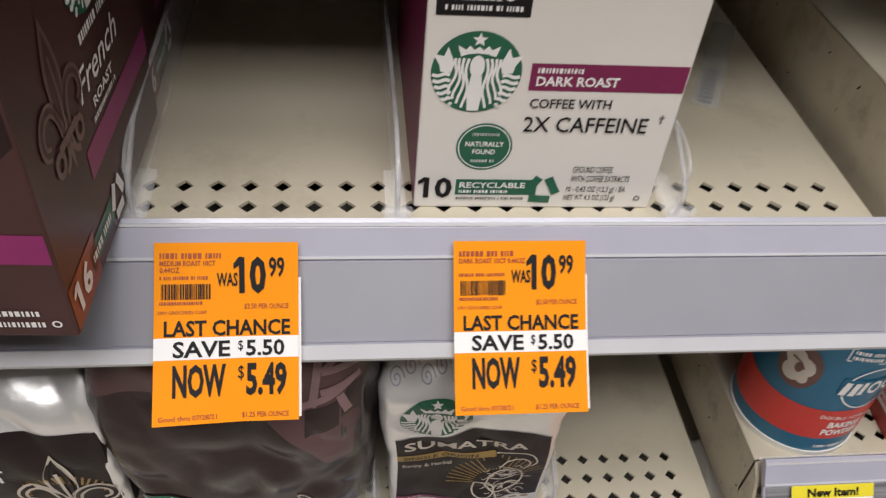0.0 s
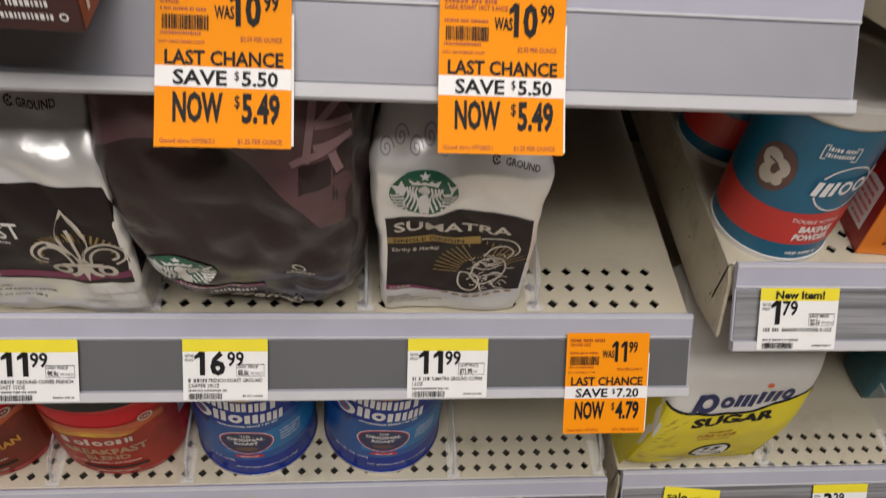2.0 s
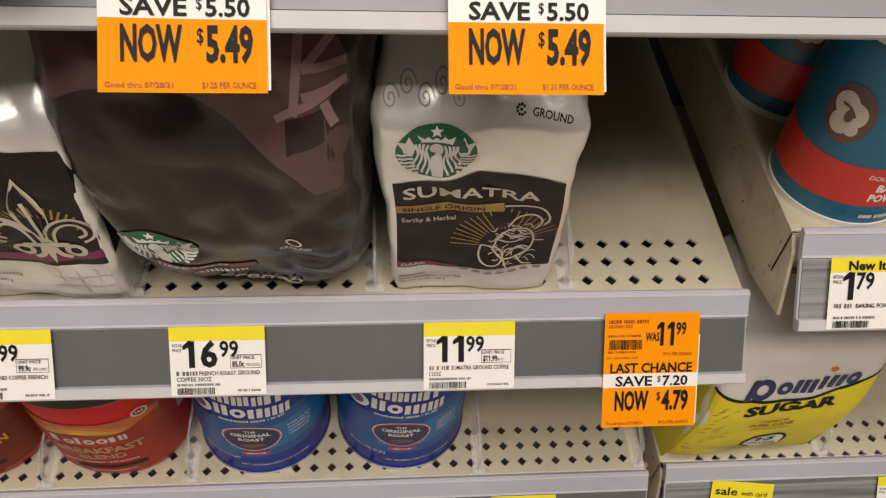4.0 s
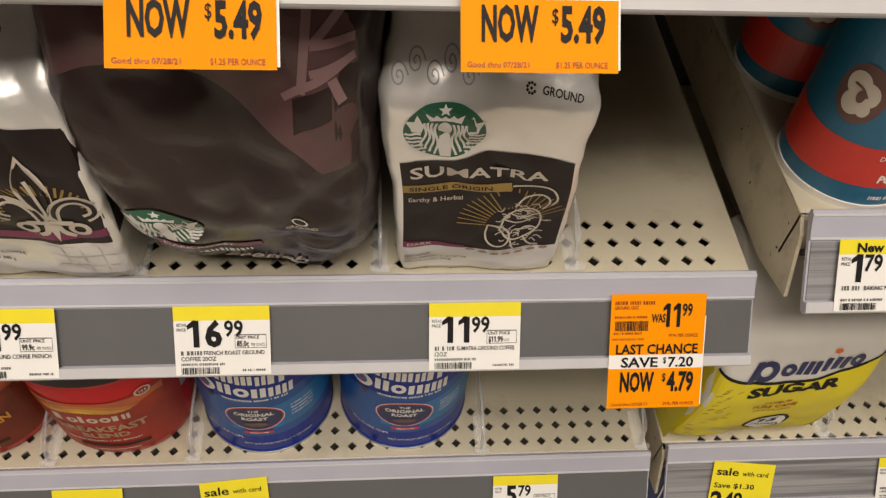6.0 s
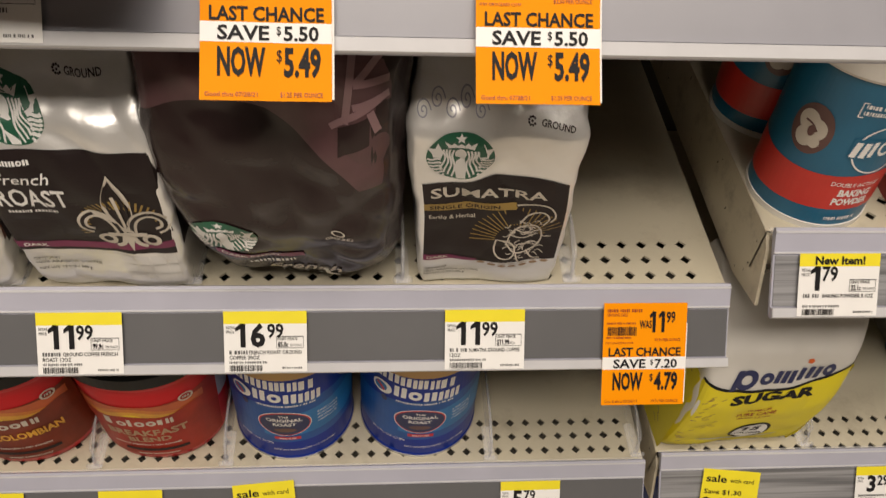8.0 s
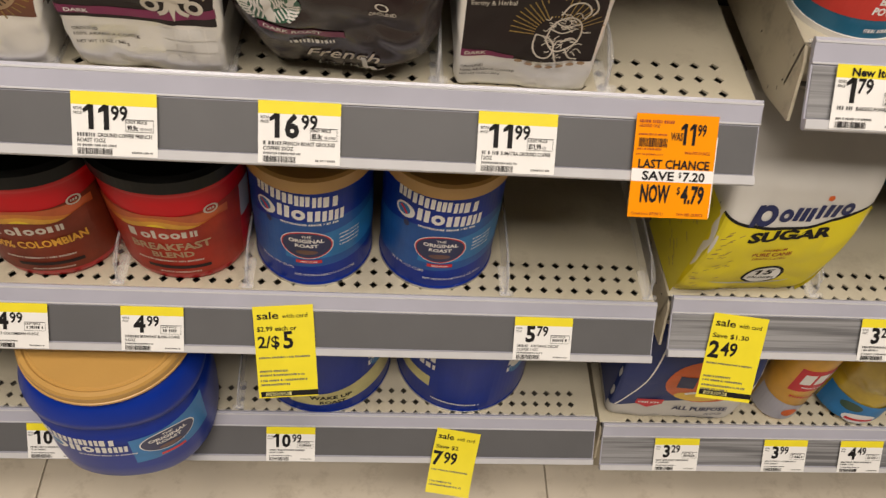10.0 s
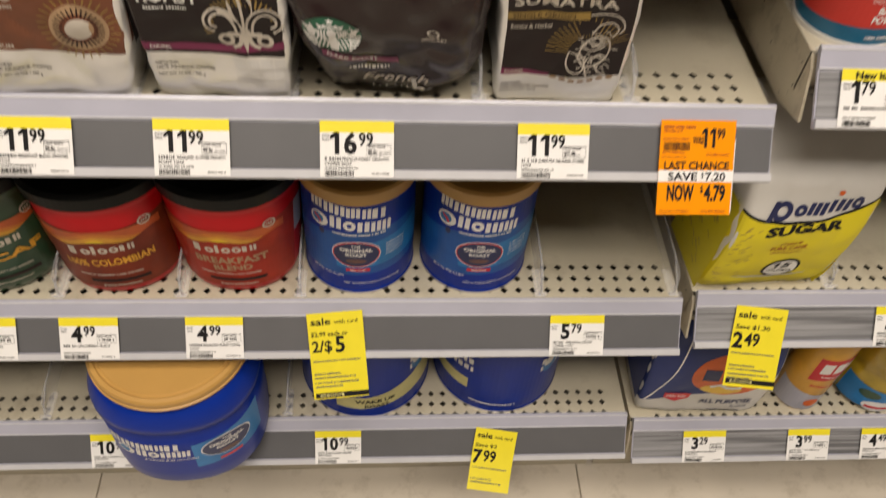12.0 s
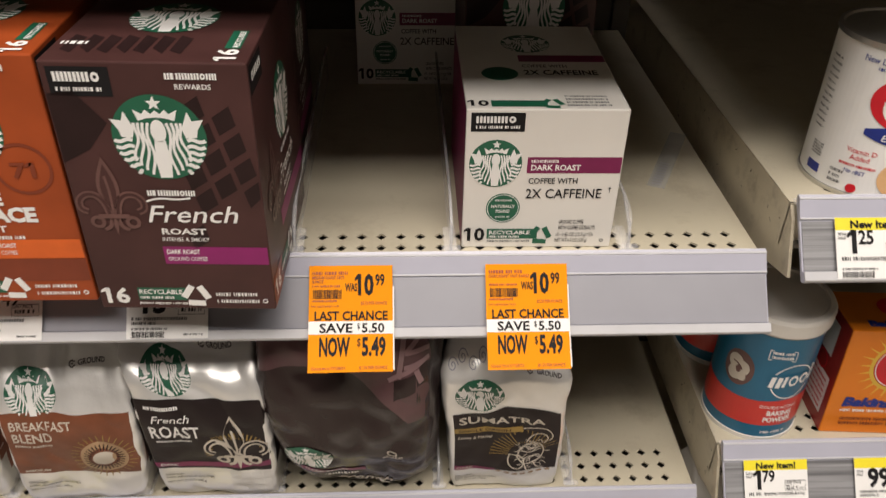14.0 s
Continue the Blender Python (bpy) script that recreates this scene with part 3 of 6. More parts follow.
def divider(x, S, length=0.30, height=0.030):
    ob = thing("shelf_divider", pose(x, 0, S), "clear acrylic lane divider standing on the shelf behind the rail", "divider", "clear lane dividers")
    out = [(0.0225, 0.001), (length, 0.001), (length, height)]
    n = 8
    out += [(0.024 + 0.020 * (1 - math.cos(math.pi / 2 * (n - i) / n)) - 0.0015, 0.022 + (height - 0.022) * math.sin(math.pi / 2 * (n - i) / n)) for i in range(n + 1)]
    v, f = extrude_x(out, -0.0007, 0.0007)
    p = mk("blade", v, f, CLEAR, ob)
    w = mk("foot", *extrude_x([(0.0175, 0.0042), (0.020, 0.0042), (0.026, 0.003), (0.050, 0.0020), (0.050, 0.0004), (0.0215, 0.0004), (0.0215, 0.0036), (0.0175, 0.0050)][::-1], -0.004, 0.004), CLEAR, ob)
    p.visible_shadow = w.visible_shadow = False
    path = [(0.0215, 0.004), (0.0205, 0.010), (0.0215, 0.0145), (0.026, 0.019), (0.045, height - 0.001), (0.07, height), (length, height)]
    verts, faces, r = [], [], 0.0011
    for i, (y, z) in enumerate(path):
        a, b = path[max(0, i - 1)], path[min(len(path) - 1, i + 1)]
        d = math.hypot(b[0] - a[0], b[1] - a[1])
        ny, nz = -(b[1] - a[1]) / d, (b[0] - a[0]) / d
        verts += [(r * math.cos(q), y + r * math.sin(q) * ny, z + r * math.sin(q) * nz) for q in (k * math.pi / 3 for k in range(6))]
    for i in range(len(path) - 1):
        faces += [(i * 6 + k, i * 6 + (k + 1) % 6, i * 6 + 6 + (k + 1) % 6, i * 6 + 6 + k) for k in range(6)]
    mk("edge_rod", verts, faces, RODS, ob, "thick clear moulded edge", smooth=True)
    part("clip", box_bm(-0.0060, 0.0060, 0.0165, 0.0205, 0.0045, 0.0085, 0.001, 1), CLIP, ob, "moulded plastic clip")
    part("stop", box_bm(-0.0013, 0.0013, 0.0225, 0.0245, 0.006, 0.024, 0.0008, 1), CLIP, ob)
    return ob


for x in (-0.105, -0.0085, 0.103, -0.215, -0.325):
    divider(x, S1)
for x in (-0.136, -0.0125, 0.0905, -0.2365, -0.336):
    divider(x, S2)
for x in (-0.347, -0.246, -0.146, 0.0625, 0.183, -0.446):
    divider(x, S3)
for x in (-0.174, -0.42):
    divider(x, S4)
for x in (0.322, 0.44):
    divider(x, R3)


# ---- price tags ----
def rail_map(S, x, s0, lift, turn=0.0, curl=0.0, length=0.06, bend=0.0):
    """u right, v down the rail from the tag's top."""
    c, d = math.cos(radians(turn)), math.sin(radians(turn))

    def f(u, v, h):
        a, b = u * c - v * d, u * d + v * c
        q = max(0.0, v / length)
        y, z = on_rail(0.0, s0 + b, lift + h + curl * q * q + bend * q * max(0, 0.6 - u / 0.05))
        return Vector((a, y, z))
    return f


class TagPrint(Print):
    """v counts downwards, so that shapes are turned over."""

    def add(self, name, material, pts, faces, lift):
        Print.add(self, name, material, [(u, -v) for u, v in pts], faces, lift)


def card(pr, name, material, w, h, v0=0.0, lift=0.0):
    pr.rect(name, material, 0, -h, w, -v0, lift)


def price(pr, whole, cents, u, v, h, k=0.62, ink=None, wide=0.84):
    """Large figures with small raised cents; u, v at the lower left. Returns the right end."""
    ink = ink or INK
    w = glyphs(whole, 0.034)[2] * h * wide
    pr.text("figure", ink, whole, u, v, h, w=w, bold=0.034)
    ch = h * k * 0.85
    cw = glyphs(cents, 0.02)[2] * ch * wide * 0.9
    pr.text("figure", ink, cents, u + w + 0.08 * h, v + h - ch, ch, w=cw, bold=0.02)
    return u + w + cw


def shelf_tag(S, x, whole, cents, label, w=0.0480, new_item=False, seed=1, s0=0.0, lines=None, unit=""):
    """White price tag with a yellow head."""
    h = 0.0365
    ob = thing("price_tag", pose(x, 0, S), label, "price tag", "shelf price tags")
    pr = TagPrint(rail_map(S, x, s0, 0.0047), 0.02)
    card(pr, "card", WHITE, w, h)
    card(pr, "yellow_head", YELLOW, w, 0.0075, 0, 0.0001)
    if new_item:
        pr.text("figure", INK, "New Item!", w * 0.5, -0.0062, 0.0046, w=w * 0.62, align="c", bold=0.03)
    price(pr, whole, cents, w * 0.20, -0.0208, 0.0136, 0.74, wide=0.92)
    pr.text("figure", GREYINK, "RETAIL", 0.0015, -0.0104, 0.0017, w=0.0052, bold=0.01)
    pr.text("figure", GREYINK, "PRICE", 0.0015, -0.0130, 0.0017, w=0.0045, bold=0.01)
    for a, b, c, d in ((w * 0.63, -0.0222, w * 0.96, -0.0219), (w * 0.63, -0.0154, w * 0.96, -0.0149), (w * 0.63, -0.0222, w * 0.635, -0.0149), (w * 0.955, -0.0222, w * 0.96, -0.0149)):
        pr.rect("box_line", GREYINK, a, b, c, d, 0.0004)
    pr.text("figure", INK, "UNIT PRICE", w * 0.645, -0.0173, 0.0017, w=0.0115, bold=0.01)
    if unit:
        pr.text("figure", INK, unit, w * 0.65, -0.0213, 0.0031, w=0.0060 if len(unit) < 6 else 0.0075, bold=0.03)
        pr.text("figure", GREYINK, "PER OUNCE" if unit[-1] == "c" else "EACH", w * 0.80, -0.0211, 0.0016, w=0.0068 if unit[-1] == "c" else 0.0035)
    else:
        pr.bars("small_print", INK, w * 0.67, -0.0204, 0.012, 0.0022, seed=seed + 4)
    if lines:
        brand = 0.0115 if lines[0][0] != " " else 0.0
        if brand:
            pr.bars("small_print", GREYINK, 0.003, -0.0256, brand - 0.001, 0.0022, seed=seed + 5)
        pr.text("figure", INK, lines[0].strip(), 0.003 + brand, -0.0256, 0.0023, w=min(w - 0.006 - brand, 0.00165 * len(lines[0])), bold=0.008)
        if lines[1].strip():
            pr.text("figure", INK, lines[1], 0.003, -0.0287, 0.0023, w=0.0016 * len(lines[1]), bold=0.008)
    else:
        pr.bars("small_print", GREYINK, 0.003, -0.0254, w * 0.72, 0.0018, seed=seed + 5)
        pr.bars("small_print", GREYINK, 0.003, -0.0280, w * 0.3, 0.0016, seed=seed + 6)
    pr.bars("small_print", GREYINK, 0.003, -0.0312, w * 0.46, 0.0013, seed=seed + 7)
    pr.barcode("barcode", INK, 0.003, -0.0358, w * 0.4, 0.0036, seed=seed)
    pr.bars("small_print", GREYINK, w * 0.7, -0.0346, w * 0.24, 0.0012, seed=seed + 8)
    pr.put(ob)
    return ob


def chance_tag(S, x, was, save, now, unit, label, kind, seed=1, s0=-0.006, curl=0.0, bend=0.0, turn=0.0, length=0.0635, w=0.0500):
    """Orange clearance tag over a second, white one."""
    ob = thing("clearance_tag", pose(x, 0, S), label, "price tag", "orange clearance tags")
    fm = rail_map(S, x, s0, 0.0055, turn, curl, length, bend)
    pr = TagPrint(fm, 0.004)
    h = length
    card(pr, "card", ORANGE, w, h)
    pr.rect("white_band", WHITE, 0, -0.648 * h, w, -0.527 * h, 0.0001)
    pr.rect("under_tag", WHITE, 0.004, -h * 0.985, w + 0.0009, -0.2 * h, -0.0008)
    T = INK
    pr.text("figure", T, "WAS", 0.43 * w, -0.242 * h, 0.075 * h, w=0.145 * w, bold=0.02)
    price(pr, was[0], was[1], 0.585 * w, -0.275 * h, 0.195 * h, 0.66, wide=0.66)
    pr.text("figure", T, "LAST CHANCE", 0.07 * w, -0.516 * h, 0.086 * h, w=0.87 * w, bold=0.02)
    pr.text("figure", T, "SAVE", 0.13 * w, -0.632 * h, 0.088 * h, w=0.39 * w, bold=0.02)
    pr.text("figure", T, "$", 0.575 * w, -0.600 * h, 0.055 * h, w=0.035 * w)
    pr.text("figure", T, save, 0.63 * w, -0.632 * h, 0.088 * h, w=0.27 * w, bold=0.02)
    pr.text("figure", T, "NOW", 0.13 * w, -0.845 * h, 0.172 * h, w=0.36 * w, bold=0.032)
    pr.text("figure", T, "$", 0.575 * w, -0.760 * h, 0.075 * h, w=0.04 * w)
    pr.text("figure", T, now, 0.63 * w, -0.845 * h, 0.172 * h, w=0.285 * w, bold=0.032)
    pr.bars("small_print", ORANGE_INK, 0.04 * w, -0.088 * h, 0.42 * w, 0.030 * h, seed=seed)
    for i, line in enumerate(kind):
        pr.text("figure", ORANGE_INK, line, 0.04 * w, -(0.128 + 0.038 * i) * h, 0.029 * h, w=0.0225 * w * len(line), bold=0.01)
    pr.bars("small_print", ORANGE_INK, 0.04 * w, -0.205 * h, 0.34 * w, 0.018 * h, seed=seed + 4)
    pr.barcode("barcode", INK, 0.05 * w, -0.315 * h, 0.34 * w, 0.085 * h, seed=seed)
    pr.bars("small_print", ORANGE_INK, 0.04 * w, -0.345 * h, 0.3 * w, 0.018 * h, seed=seed + 5)
    pr.text("figure", ORANGE_INK, "DRY GROCERIES COFF", 0.03 * w, -0.395 * h, 0.018 * h, w=0.33 * w)
    pr.text("small_print", ORANGE_INK, unit[0], 0.62 * w, -0.372 * h, 0.030 * h, w=0.31 * w)
    pr.text("figure", ORANGE_INK, "Good thru 07/28/21", 0.04 * w, -0.975 * h, 0.028 * h, w=0.39 * w)
    pr.text("small_print", ORANGE_INK, unit[1], 0.60 * w, -0.975 * h, 0.030 * h, w=0.33 * w)
    pr.put(ob, {"under_tag": "white older tag showing behind", "white_band": "white printed band"})
    return ob


def sale_tag(S, x, lines, whole, label, seed=1, turn=0.0, length=0.077, w=0.0475, curl=0.0, barcode_at=None, cents=""):
    """Yellow card-price tag hanging over the rail."""
    ob = thing("sale_tag", pose(x, 0, S), label, "price tag", "yellow sale tags")
    pr = TagPrint(rail_map(S, x, -0.002, 0.005, turn, curl, length), 0.004)
    card(pr, "card", YELLOW, w, length)
    pr.text("figure", INK, "sale", 0.06 * w, -0.0105, 0.0062, w=0.36 * w, bold=0.012)
    pr.text("figure", INK, "with card", 0.48 * w, -0.0102, 0.0038, w=0.42 * w)
    pr.text("figure", INK, lines, 0.05 * w, -0.0205, 0.0040, w=(0.66 if len(lines) > 9 else 0.52) * w, bold=0.01)
    if cents:
        price(pr, whole, cents, 0.03 * w, -0.0375, 0.0142, 1.0, wide=0.95)
    else:
        pr.text("figure", INK, whole[:-1], 0.05 * w, -0.0342, 0.0100, w=0.36 * w, bold=0.015)
        pr.text("figure", INK, whole[-1], 0.47 * w, -0.0352, 0.0145, w=0.17 * w, bold=0.02)
    pr.bars("small_print", GREYINK, 0.05 * w, -0.0435, 0.85 * w, 0.0016, seed=seed)
    for i, (q, ww) in enumerate(((0.055, 0.5), (0.0585, 0.75), (0.063, 0.8), (0.0665, 0.5))):
        if q < length - 0.004:
            pr.bars("small_print", GREYINK, 0.05 * w, -q, ww * w, 0.0017, seed=seed + i)
    if barcode_at:
        pr.rect("small_print", INK, 0.04 * w, -barcode_at - 0.0045, w, -barcode_at, 0.0003)
        pr.rect("pale_strip", PALEGOLD, 0.12 * w, -barcode_at - 0.0038, 0.55 * w, -barcode_at - 0.0008, 0.0005)
        pr.barcode("barcode", INK, 0.14 * w, -barcode_at - 0.0038, 0.38 * w, 0.003, 0.0007, seed)
    pr.put(ob)
    return ob


ORG = "orange last-chance clearance tag hanging on the rail"
chance_tag(S1, -0.0950, ("10", "99"), "5.50", "5.49", ("$2.50 PER OUNCE", "$1.25 PER OUNCE"), ORG + ", corner curling", ("MEDIUM ROAST 10CT", "0.44OZ"), 3, curl=0.004, bend=0.008)
chance_tag(S1, 0.0115, ("10", "99"), "5.50", "5.49", ("$2.50 PER OUNCE", "$1.25 PER OUNCE"), ORG, ("DARK ROAST 10CT 0.44OZ",), 9, curl=0.006)
chance_tag(S2, 0.1085, ("11", "99"), "7.20", "4.79", ("99.9c PER OUNCE", "39.9c PER OUNCE"), ORG + " beside the shelf end", ("GROUND 12OZ",), 15, s0=-0.0035, w=0.0515)
TAG_LINES = {1: ("BREAKFAST BLEND GROUND", "12OZ"), 11: ("GROUND COFFEE FRENCH", "ROAST 12OZ"), 21: ("FRENCH ROAST GROUND", "COFFEE 20OZ"), 31: ("SUMATRA GROUND COFFEE", "12OZ"),
             41: ("ORIGINAL DECAF", "COFFEE 11OZ"), 51: ("COLOMBIAN 10.3OZ", " "), 61: ("BREAKFAST BLEND COFFEE", "9.6OZ")}
TAG_UNITS = {1: "99.9c", 11: "99.9c", 21: "85.0c", 31: "$11.99"}
WT = "white shelf price tag with a yellow head in the grey rail"
for S, x, a, b, sd in ((S2, -0.3205, "11", "99", 1), (S2, -0.2225, "11", "99", 11), (S2, -0.1170, "16", "99", 21), (S2, 0.0125, "11", "99", 31),
                       (S3, 0.070, "5", "79", 41), (S3, -0.3445, "4", "99", 51), (S3, -0.2415, "4", "99", 61), (S3, -0.427, "5", "79", 71),
                       (S4, -0.1455, "10", "99", 81), (S4, -0.374, "10", "99", 91), (S1, -0.203, "15", "49", 101), (S1, -0.300, "15", "49", 111),
                       (R3, 0.3615, "3", "29", 121), (R4, 0.2545, "3", "29", 131), (R4, 0.3735, "3", "99", 141), (R4, 0.4585, "4", "49", 151)):
    shelf_tag(S, x, a, b, WT, seed=sd, lines=TAG_LINES.get(sd), unit=TAG_UNITS.get(sd, ""))
shelf_tag(R2, 0.2125, "1", "79", "white new-item price tag with a yellow head", new_item=True, seed=161, lines=("BAKING POWDER 8.1OZ", " "), unit="22.1c")
shelf_tag(R2, 0.2965, "99", "c", "white 99-cent price tag with a yellow head", seed=171)
shelf_tag(R1, 0.2180, "1", "25", "white new-item price tag under the milk cans", new_item=True, seed=181, lines=("EVAPORATED MILK 12OZ", " "))
sale_tag(S3, -0.1405, "$2.99 each or", "2/$5", "long yellow sale tag hanging over the rail", 5, turn=-4.5, barcode_at=0.0715)
sale_tag(R3, 0.2335, "Save $1.30", "2", "yellow sale tag under the sugar bag, hanging askew", 6, turn=6, length=0.074, barcode_at=0.0665, cents="49")
sale_tag(S4, 0.0245, "Save $2", "7", "yellow sale tag hanging askew off the bottom rail", 7, turn=9, length=0.066, w=0.045, cents="99", curl=0.01)


# ---- coffee pod boxes ----
def carton(name, W, D, H, material, label, m, category="box", group=""):
    ob = thing(name, m, label, category, group)
    part("carton", box_bm(-W / 2, W / 2, 0, D, 0, H, 0.0009, 2), material, ob)
    return ob


def front_of(W, D, H):
    return flat((-W / 2, 0, 0), (1, 0, 0), (0, 0, 1))


def top_of(W, D, H):
    return flat((-W / 2, 0, H), (1, 0, 0), (0, 1, 0))


def right_of(W, D, H):
    return flat((W / 2, 0, 0), (0, 1, 0), (0, 0, 1))


def left_of(W, D, H):
    return flat((-W / 2, D, 0), (0, -1, 0), (0, 0, 1))


def recycle_arrows(p, material, u, v, r, lift=0.0004):
    for k in range(3):
        a = math.pi / 2 + k * 2 * math.pi / 3
        c, d = (u + r * math.cos(a + 0.25), v + r * math.sin(a + 0.25)), (u + r * math.cos(a + 1.75), v + r * math.sin(a + 1.75))
        p.stroke("green_print", material, [c, ((c[0] + d[0]) / 2 * 1.0, (c[1] + d[1]) / 2), d], r * 0.55, lift)


def pod_box_white(m, label):
    """Off-white ten-count pod box: front, top and a plum left side."""
    W, D, H = 0.0950, 0.140, 0.0955
    ob = carton("coffee_pod_box", W, D, H, CARTON, label, m, group="white coffee pod boxes")
    for fm, hh in ((front_of(W, D, H), H), (top_of(W, D, H), 0.128)):
        p = Print(fm, 0.03)
        a = W
        is_top = hh > 0.1
        if is_top:
            p.text("black_print", INK, "10", 0.03 * a, 0.004, 0.0075, w=0.11 * a, bold=0.02)
            p.rect("green_print", GREEN, 0.155 * a, 0.0035, 0.50 * a, 0.012)
            recycle_arrows(p, GREEN, 0.53 * a, 0.0075, 0.006)
            p.disc("green_print", GREEN, 0.25 * a, 0.052, 0.0115, ry=0.0105)
            p.text("black_print", INK, "2X CAFFEINE", 0.41 * a, 0.050, 0.0075, w=0.49 * a, bold=0.01)
            p.text("black_print", INK, "COFFEE WITH", 0.41 * a, 0.0615, 0.005, w=0.3 * a)
            p.rect("plum_band", PLUM, 0.40 * a, 0.072, a - 0.001, 0.083)
            p.emblem(0.48 * a, 0.104, 0.0165, ry=0.0165)
            for i in range(4):
                p.bars("small_print", GREYINK, 0.62 * a, 0.004 + 0.0042 * i, 0.27 * a, 0.0020, seed=40 + i)
        else:
            p.text("black_print", INK, "10", 0.035 * a, 0.0058, 0.0095, w=0.115 * a, bold=0.025)
            p.rect("green_print", GREEN, 0.165 * a, 0.0068, 0.50 * a, 0.0142)
            p.text("white_print", WHITE, "RECYCLABLE", 0.18 * a, 0.0104, 0.0027, w=0.27 * a, bold=0.02)
            p.bars("white_print", WHITE, 0.18 * a, 0.0078, 0.2 * a, 0.0015, seed=3)
            p.bars("small_print", GREYINK, 0.17 * a, 0.0046, 0.28 * a, 0.0012, seed=5)
            recycle_arrows(p, GREEN, 0.52 * a, 0.0095, 0.0062)
            p.disc("green_print", GREEN, 0.26 * a, 0.0295, 0.0105)
            p.disc("white_print", WHITE, 0.26 * a, 0.0295, 0.0098, 0.0004, inner=0.96)
            p.text("white_print", WHITE, "NATURALLY", 0.26 * a, 0.0299, 0.0022, w=0.0145, align="c", bold=0.02)
            p.text("white_print", WHITE, "FOUND", 0.26 * a, 0.0264, 0.0022, w=0.0085, align="c", bold=0.02)
            for k in range(3):
                p.bars("white_print", WHITE, 0.26 * a - 0.005, 0.0345 + 0.0 * k, 0.010, 0.0013, seed=8)
                p.bars("white_print", WHITE, 0.26 * a - 0.0045, 0.0226, 0.009, 0.0013, seed=9)
            p.text("black_print", INK, "GROUND COFFEE", 0.635 * a, 0.0182, 0.0030, w=0.165 * a)
            p.text("black_print", INK, "WITH COFFEE EXTRACTS", 0.635 * a, 0.0138, 0.0030, w=0.245 * a)
            p.text("black_print", INK, "10 - 0.43 OZ (12.3 g) / EA", 0.625 * a, 0.0088, 0.0028, w=0.25 * a)
            p.text("black_print", INK, "NET WT 4.3 OZ (123 g)", 0.622 * a, 0.0046, 0.0028, w=0.215 * a)
            p.disc("small_print", GREYINK, 0.935 * a, 0.0055, 0.0013, seg=12, inner=0.6)
            p.text("black_print", INK, "2X CAFFEINE", 0.400 * a, 0.0368, 0.0068, w=0.49 * a)
            p.stroke("small_print", GREYINK, [(0.94 * a, 0.041), (0.94 * a, 0.0448)], 0.0006)
            p.stroke("small_print", GREYINK, [(0.93 * a, 0.0436), (0.95 * a, 0.0436)], 0.0006)
            p.text("black_print", INK, "COFFEE WITH", 0.41 * a, 0.0470, 0.0040, w=0.315 * a, bold=0.008)
            p.rect("plum_band", PLUM, 0.395 * a, 0.0540, a - 0.0008, 0.0648)
            p.text("white_print", WHITE, "DARK ROAST", 0.42 * a, 0.0562, 0.0038, w=0.315 * a, bold=0.025)
            p.bars("white_print", WHITE, 0.42 * a, 0.0612, 0.17 * a, 0.0020, seed=4)
            p.emblem(0.195 * a, 0.0605, 0.0158)
            p.rect("black_print", INK, 0.03 * a, 0.0815, 0.36 * a, 0.0935)
            p.marks("white_bar", WHITE, 0.06 * a, 0.0872, 0.0042, [(2, 0.0042, 1), (2, 0.0040, 1), (2, 0.0042, 1), (2, 0.0042, 1), (1, 0.0024, 1), ("o", 0.0046, 1)])
            p.bars("white_print", WHITE, 0.06 * a, 0.0836, 0.27 * a, 0.0018, seed=7)
        p.put(ob, {"plum_band": "plum printed band"})
    p = Print(left_of(W, D, H), 0.05)
    p.rect("plum_side", PLUM, 0.001, 0.001, D - 0.001, H - 0.001, 0.0002)
    p.put(ob, {"plum_side": "plum carton side"})
    return ob


pod_box_white(pose(0.0460, 0.0285, S1, 0, 0, -0.5), "off-white ten-count coffee pod box with plum band, standing on the shelf")
pod_box_white(pose(-0.0300, 0.288, S1), "off-white coffee pod box pushed to the back of its lane")


